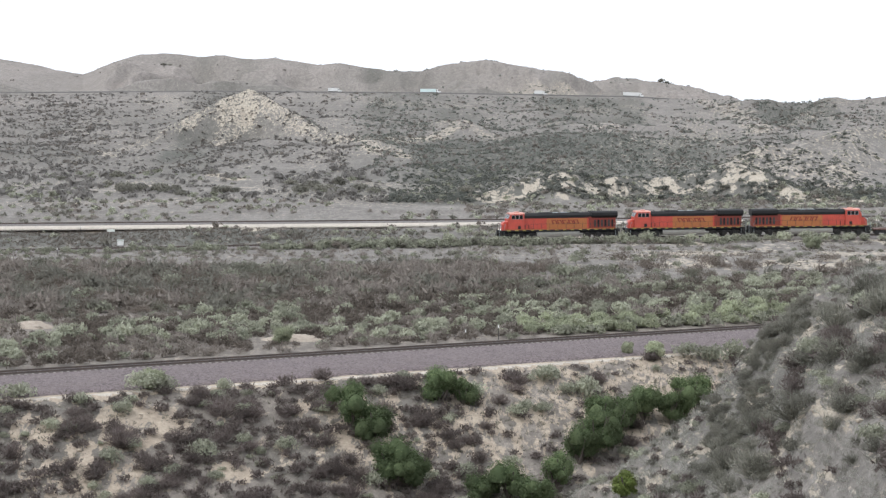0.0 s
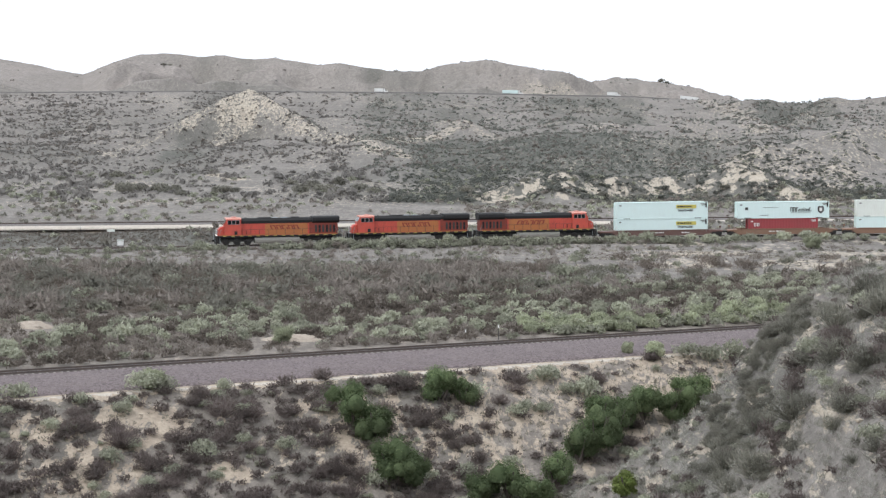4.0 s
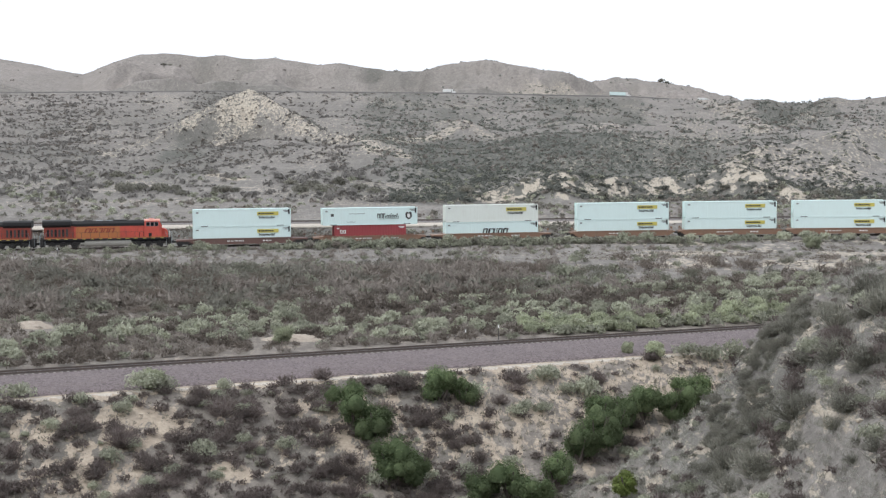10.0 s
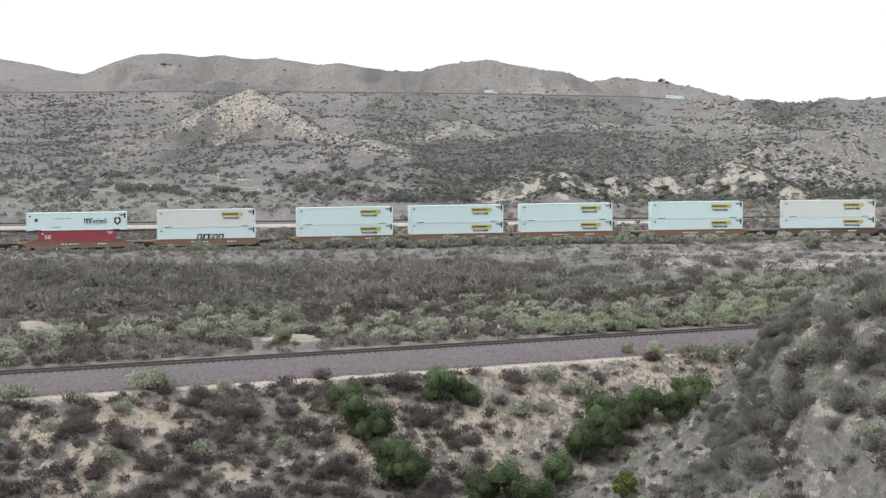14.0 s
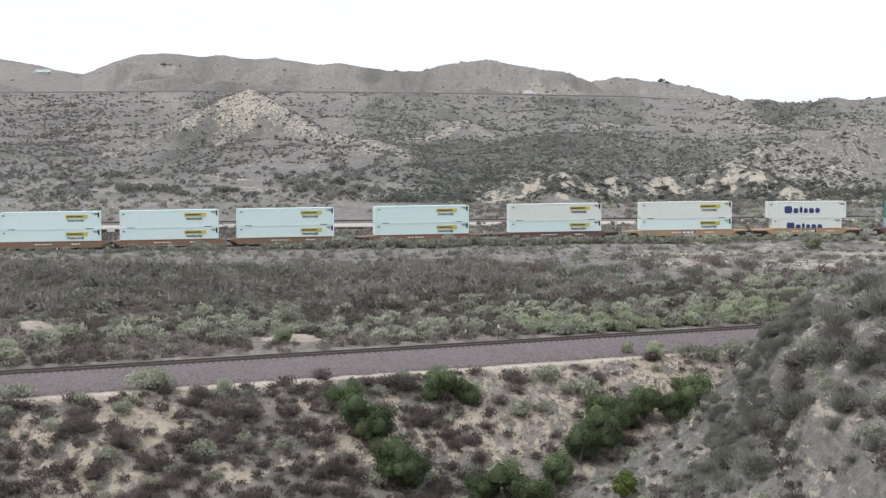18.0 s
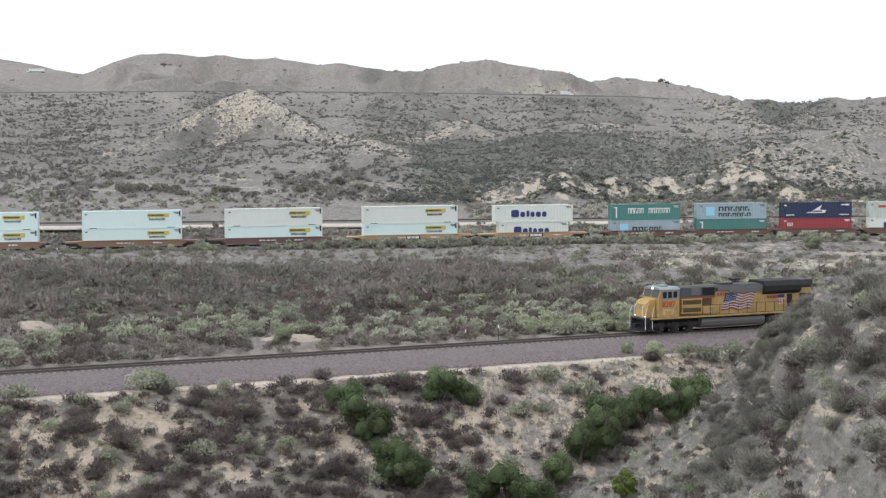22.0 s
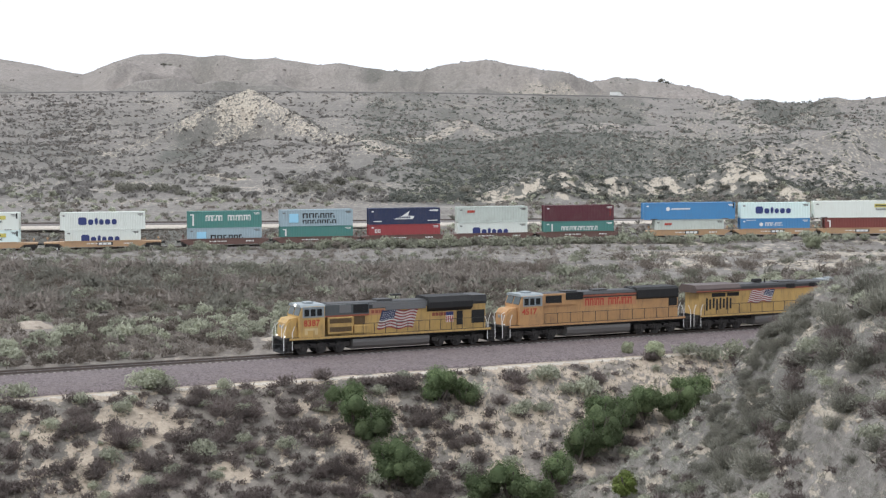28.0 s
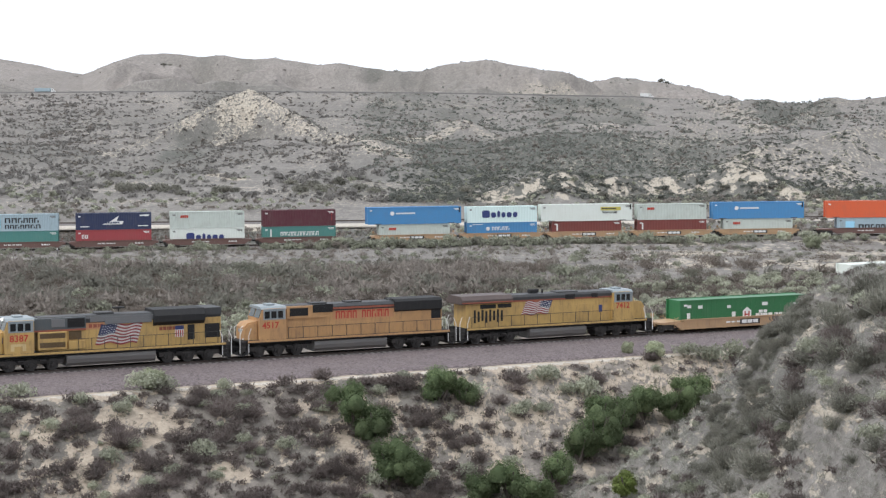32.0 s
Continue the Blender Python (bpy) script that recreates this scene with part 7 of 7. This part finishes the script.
    # the thicket: broad soft bushes in drifts of brown and olive, with gaps
    tx, ty = jitter(-80, 80, 186, 285, 2.2)
    tc, tu = fbm(tx / 16, ty / 12, 3, 141), tx / ty
    tk = smooth(ty + 10 * tc - 0.12 * tx, 200, 209) * (1 - smooth(ty + 12 * tc - 14 * smooth(tu, -0.05, 0.15), 254, 266)) * (1 - 0.85 * smooth(tu + 0.05 * tc, 0.02, 0.09))
    tk = np.maximum(tk * (1 - smooth(ty, 262, 268)), 1.1 * np.exp(-(((tu - 0.03) / 0.042) ** 2) - ((ty + 6 * tc - 257) / 6) ** 2))
    tk = np.maximum(tk, 0.5 * np.exp(-(((ty + 12 * tc - 222) / 12) ** 2)) * smooth(tu, 0.03, 0.08))
    m = (off_near(tx, ty) > 12) & (far_y(tx) - ty > 7) & (np.abs(tu) < 0.265) & (RNG.uniform(size=len(tx)) < tk * (0.9 + 0.9 * fbm(tx / 7, ty / 7, 2, 143)))
    tx, ty = tx[m], ty[m]
    tr = RNG.uniform(1.0, 2.3, len(tx)) * (1 + 0.35 * fbm(tx / 10, ty / 10, 2, 145))
    drift = fbm(tx / 22, ty / 26, 3, 147) + 0.25 * RNG.normal(size=len(tx))
    for m, mat, name, tone in ((drift < 0.12, M_THICKB, "brown_bush", "brown leafless"), (drift >= 0.12, M_THICKO, "olive_bush", "dark olive-grey")):
        i = np.where(m)[0]
        me_t = [mesh_from(name, v, f, mat) for v, f in THICK]
        planted(name, "broad %s bush of the valley thicket" % tone, "bush", name.replace("_", " ") + "es of the valley", me_t, tx[i[:290]], ty[i[:290]], tr[i[:290]], 0.8)
        j = i[290:]
        sown("thicket", "%s bushes of the valley thicket" % tone, "scrub", THICK, tx[j], ty[j], tr[j], mat, 0.8)
    sage, brown = sage & ~big, brown | (big & (k < 0.3))
    dark = dark | (big & (k >= 0.3))
    purple = dark & (front > 0.35)
    dark = dark & ~purple
    for m, shapes, mat, name, label in ((sage, SAGE_LO, M_SAGE, "sage_scrub", "grey-green sagebrush across the valley floor"), (lime, SAGE_LO, M_LIMES, "rabbitbrush", "light yellow-green rabbitbrush along the track"), (dark, BRUSH_LO, M_CHAP, "chaparral", "dark olive-brown chaparral thicket in the valley"), (purple, BRUSH_LO, M_THICKB, "dry_scrub", "dark brown low scrub beyond the track"), (brown, BRUSH_LO, M_BRUSH2, "dry_scrub", "brown leafless scrub across the valley floor")):
        sown(name, label, "scrub", shapes, x[m], y[m], r[m], mat, 1.05)


M_BRUSH2 = foliage("brown_scrub", (0.232, 0.205, 0.184), (0.31, 0.276, 0.246), (0.205, 0.183, 0.160))
valley()


def behind_lines():
    x, y = jitter(-120, 125, 282, 430, 1.9)
    f = y - far_y(x)
    t = np.abs(y - THIRD_D - 0.16 * x)
    keep = (f > 5.5) & (np.abs(x) < 0.262 * y + 4) & (t > 5.2) & ~((y - THIRD_D - 0.16 * x < -4) & (y - THIRD_D - 0.16 * x > -9.5))
    x, y = x[keep], y[keep]
    cover = fbm(x / 20, y / 20, 3, 161)
    ok = RNG.uniform(size=len(x)) < (0.14 + 0.5 * cover + 0.42 * smooth(x, -10, 30)) * (1 - 0.85 * bareness(x, y))
    x, y = x[ok], y[ok]
    k = RNG.uniform(size=len(x))
    r = RNG.uniform(0.45, 1.35, len(x))
    low = (y - THIRD_D - 0.16 * x < -9) & (x < -8)
    sx, sy = jitter(-110, 40, 285, 350, 0.9)
    su = sx / sy
    keep = (sy - far_y(sx) > 4.6) & (sy - THIRD_D - 0.16 * sx < -10.5) & (np.abs(su) < 0.265) & (RNG.uniform(size=len(sx)) < 0.6 - 0.45 * smooth(su, -0.08, 0.0) + 0.4 * fbm(sx / 9, sy / 9, 2, 163))
    sown("low_brush", "low dark brown brush between the two far lines", "brush", TUFT, sx[keep], sy[keep], RNG.uniform(0.35, 0.8, keep.sum()), M_THICKB)
    k = np.where(low & (k > 0.2), 0.5 + 0.5 * k, k)
    for m, mat, name, label in ((k < 0.35, M_SAGE, "sage_scrub", "grey-green sagebrush behind the far line"), ((k >= 0.35) & (k < 0.7), M_CHAP, "chaparral", "dark olive chaparral behind the far line"), (k >= 0.7, M_BRUSH2, "dry_scrub", "brown dry scrub behind the far line")):
        sown(name, label, "scrub", MID_CLUMP, x[m], y[m], r[m], mat)


behind_lines()


def hillsides():
    """Chaparral over the hills in drifts, thick in the gullies, thin on the bare crests."""
    count = 68000
    d = np.exp(RNG.uniform(math.log(415), math.log(2010), count))
    u = RNG.uniform(-0.262, 0.262, count)
    x, y = u * d, d
    cover = fbm(x / (d * 0.03), y / (d * 0.06), 4, 171)
    fine = fbm(x / 8, y / 70, 3, 173)
    dens = np.where(d < 1590, 0.45 + 0.8 * cover + 1.0 * fine, -0.06 + 0.5 * fine)
    dens = np.where(d < 640, dens * np.where(u < -0.03, 0.14, 0.8), np.where((d < 800) & (u < -0.09), dens * 0.55, dens))
    dens = np.where((d > 1585) & (d < 1640), 0.02, dens)
    dens = dens + 0.1 * smooth(u, 0.14, 0.2) * (d > 1000)
    dens = np.where((d > 1640) & (d < 1940) & (u < 0.14), dens * 0.55, dens)
    dens = np.where((d > 1960) & (u > -0.03), dens + 0.3, dens)
    dens = np.where((d > 1940) & (u < -0.19), 0.0, dens)
    dens = dens + 0.3 * scrub_and_shade(x, y)
    dens = np.where(bareness(x, y) > 0.3, np.maximum(dens, 0.62) - 0.3 * smooth(bareness(x, y), 0.6, 0.85), dens)
    dens = np.where((u < -0.03) & (d < 640), dens * 0.45, dens)
    knoll, _ = crest_off(x, y, ridge_line(RIDGES[13][0]))
    dens = np.where(knoll < 26, 0.75 - 0.7 * smooth(bareness(x, y), 0.45, 0.7), dens)
    ok = RNG.uniform(size=count) < dens
    x, y, d, u = x[ok], y[ok], d[ok], u[ok]
    k = RNG.uniform(size=len(x))
    r = np.clip(0.72 * np.exp(0.42 * RNG.normal(size=len(x))), 0.3, 2.0) * np.interp(d, (415, 900, 1500, 2000), (0.85, 1.05, 1.45, 1.5))
    knoll = knoll[ok]
    r = np.where(knoll < 26, r * 1.25, np.where((d < 640) & (u < -0.03), r * 2.1, r))
    near = d < 640
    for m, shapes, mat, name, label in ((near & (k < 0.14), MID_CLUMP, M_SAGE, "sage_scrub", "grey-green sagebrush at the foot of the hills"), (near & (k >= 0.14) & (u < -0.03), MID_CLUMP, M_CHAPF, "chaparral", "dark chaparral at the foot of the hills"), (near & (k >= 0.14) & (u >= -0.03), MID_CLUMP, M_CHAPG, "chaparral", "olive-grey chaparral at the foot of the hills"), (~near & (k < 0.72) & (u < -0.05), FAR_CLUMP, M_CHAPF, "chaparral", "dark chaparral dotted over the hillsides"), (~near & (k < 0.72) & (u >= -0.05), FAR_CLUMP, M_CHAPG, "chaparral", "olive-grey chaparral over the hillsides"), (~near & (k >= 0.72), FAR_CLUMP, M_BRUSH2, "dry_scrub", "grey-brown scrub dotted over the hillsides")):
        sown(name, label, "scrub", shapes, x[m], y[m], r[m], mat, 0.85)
    # a few big dark bushes on the flats at the hills' foot
    me = [mesh_from("scrub_oak", *bush_shape(420, 20, 0.95, 0.09, 10, 800 + i, 0.3), M_CHAP) for i in range(3)]
    for px, py, rr in ((-84.0, 478, 3.6), (-82.5, 470, 3.2), (-80.5, 480, 3.0), (-76.0, 484, 3.0), (-73.5, 476, 2.8), (-71.0, 480, 2.2), (-58.5, 476, 3.2), (-55.5, 478, 2.6), (-101, 560, 3.2), (-118, 560, 2.6), (-96, 520, 2.0), (-66, 455, 2.2), (-37, 470, 3.0), (-32, 480, 3.4), (-28, 472, 2.6), (-22, 486, 3.0), (-36, 500, 3.2), (-29, 508, 3.0), (-44, 520, 2.6), (-18, 470, 2.4), (239, 1990, 5.0), (245, 1990, 3.5), (-103, 1700, 4.6), (-99, 1702, 3.4), (-296, 1930, 4.0), (-290, 1934, 3.4), (6, 470, 2.6), (14, 452, 2.4), (20, 440, 2.2), (38, 428, 2.0), (47, 426, 2.2), (62, 432, 2.2), (68, 436, 1.8), (88, 428, 2.4), (95, 440, 2.8), (104, 448, 2.6), (86, 416, 1.8)):
        planted("scrub_oak", "large dark green scrub oak on the flats", "bush", "scrub oaks of the flats", me, np.array([px]), np.array([float(py)]), np.array([rr]), 0.95)


hillsides()


# ---- highway traffic ----
def semi_truck(label, tone, short=False):
    c = thing("semi_truck", label, "truck", "trucks on the highway")
    back = -8.5 if not short else -2.0
    bm = bmesh.new()
    rbox(bm, back, 5.6, -1.3, 1.3, 1.2, 4.1, 0.05)
    part("trailer_box", bm, tone, c)
    bm = bmesh.new()
    slab(bm, [(6.1, 0.9), (6.1, 3.9), (7.2, 3.8), (7.9, 3.0), (8.2, 2.1), (9.6, 1.9), (9.8, 0.8)], -1.2, 1.2)
    part("cab", bm, M_MARKW, c)
    bm = bmesh.new()
    slab(bm, [(7.3, 2.3), (7.3, 3.2), (7.7, 3.1), (8.05, 2.3)], -1.22, 1.22)
    part("cab_window", bm, M_GLASS, c)
    bm = bmesh.new()
    box(bm, back + 0.2, 9.0, -0.5, 0.5, 0.85, 1.2)
    part("chassis", bm, M_DARK, c)
    w = shared("truck_wheels", lambda b: (disc(b, 0, -1.05, 0.52, 0.52, 0.4, 14), disc(b, 0, 1.05, 0.52, 0.52, 0.4, 14)), M_BLACK)
    for x in (back + 1.0, back + 2.3, 5.2, 6.5, 9.0):
        share("wheel_pair", w, c, (x, 0, 0))
    return c


ROAD_UNITS = [
    (semi_truck("white box truck on the distant highway", M_MARKW, True), ((0, -0.0618), (6, -0.0237), (9, -0.005), (13, 0.0184), (19, 0.0506), (23, 0.0705), (28, 0.093), (32, 0.1095))),
    (semi_truck("white semi-trailer truck on the distant highway", M_WHITE), ((0, -0.0072), (3.5, 0.0321), (6, 0.0596), (8, 0.0787), (11, 0.1052), (13, 0.1205), (17, 0.147), (22, 0.177), (32, 0.235))),
    (semi_truck("short white truck on the distant highway", M_MARKW, True), ((0, 0.0512), (2, 0.0724), (6, 0.1089), (9, 0.1339), (13, 0.160), (20, 0.205), (32, 0.27))),
    (semi_truck("white semi-trailer truck on the distant highway", M_MARKW), ((0, 0.1042), (2, 0.1211), (3.5, 0.1317), (6, 0.152), (8, 0.166), (16, 0.21), (32, 0.27))),
    (semi_truck("pale blue-grey semi-trailer truck on the distant highway", M_ICE), ((0, -0.529), (16, -0.3745), (28, -0.2575), (30, -0.2381), (31, -0.2285), (32, -0.2188))),
]
PASS_UNITS = [
    (semi_truck("white semi-trailer truck climbing the far hill road", M_WHITE), 16.5),
    (semi_truck("white semi-trailer truck climbing the far hill road", M_CREAM), 20.2),
]


# ---- motion of the trains and the highway traffic ----
def near_way(t):
    return 0.105 * (t - 31) + 6.43249 * (t - 26) + 0.02569 * (t - 26) ** 2 - 0.00105 * (t - 26) ** 3


def motions():
    far_t = [i * 2 for i in range(17)]
    for ob, s, half, up in FAR_UNITS:
        walk(ob, [(t, far_pose(s - FAR_SPEED * t, half, up)) for t in far_t])
    near_t = [i * 4 for i in range(9)]
    for ob, s, up in NEAR_UNITS:
        walk(ob, [(t, near_pose(s - near_way(t), up)) for t in near_t])
    # wheels of the engines and of the near cars roll with their trains; every truck's local +x leads
    line = {ob.name: "near" for ob, s, up in NEAR_UNITS}
    line.update({ob.name: "far" for ob, s, half, up in FAR_UNITS if ob.name.startswith("locomotive")})
    for wheel, a, r in AXLES:
        kind = line.get(wheel.parent.parent.name)
        if kind is None:
            continue
        x = wheel.location.x
        rows = []
        for i in range(481):
            t = i / 15
            gone = near_way(t) if kind == "near" else FAR_SPEED * t
            rows.append((t, pose(x, 0, r, 0, math.degrees(gone / r) % 360, 0)))
        walk(wheel, rows)
    for ob, rows in ROAD_UNITS:
        out = []
        for t, u in rows:
            x = u * ROAD_Y
            slope = float(road_height(x + 8) - road_height(x - 8)) / 16
            out.append((t, pose(x, ROAD_Y - 4, float(road_height(x)) + 0.15, 0, -math.degrees(math.atan(slope)), 0)))
        walk(ob, out)
    # two trucks come over the saddle and climb to the left along the far hill: seconds, bearing, distance
    route = ((-24, -0.18, 2160), (-1.2, -0.192, 2040), (-0.5, -0.1985, 1980), (0, -0.2041, 1945), (3.4, -0.2409, 1815), (4.6, -0.2539, 1785), (17, -0.39, 1750))
    ts = [r[0] for r in route]
    for ob, start in PASS_UNITS:
        times = sorted({0.0, 32.0} | {start + t for t in ts if 0 < start + t < 32} | {start + 0.25 * i for i in range(20) if start + 0.25 * i < 32})
        out = []
        for t in times:
            u, y = (float(np.interp(t - start, ts, [r[i] for r in route])) for i in (1, 2))
            out.append((t, pose(u * y, y, stand(u * y, y) + 0.3, 0, 0, 180)))
        walk(ob, out)


motions()
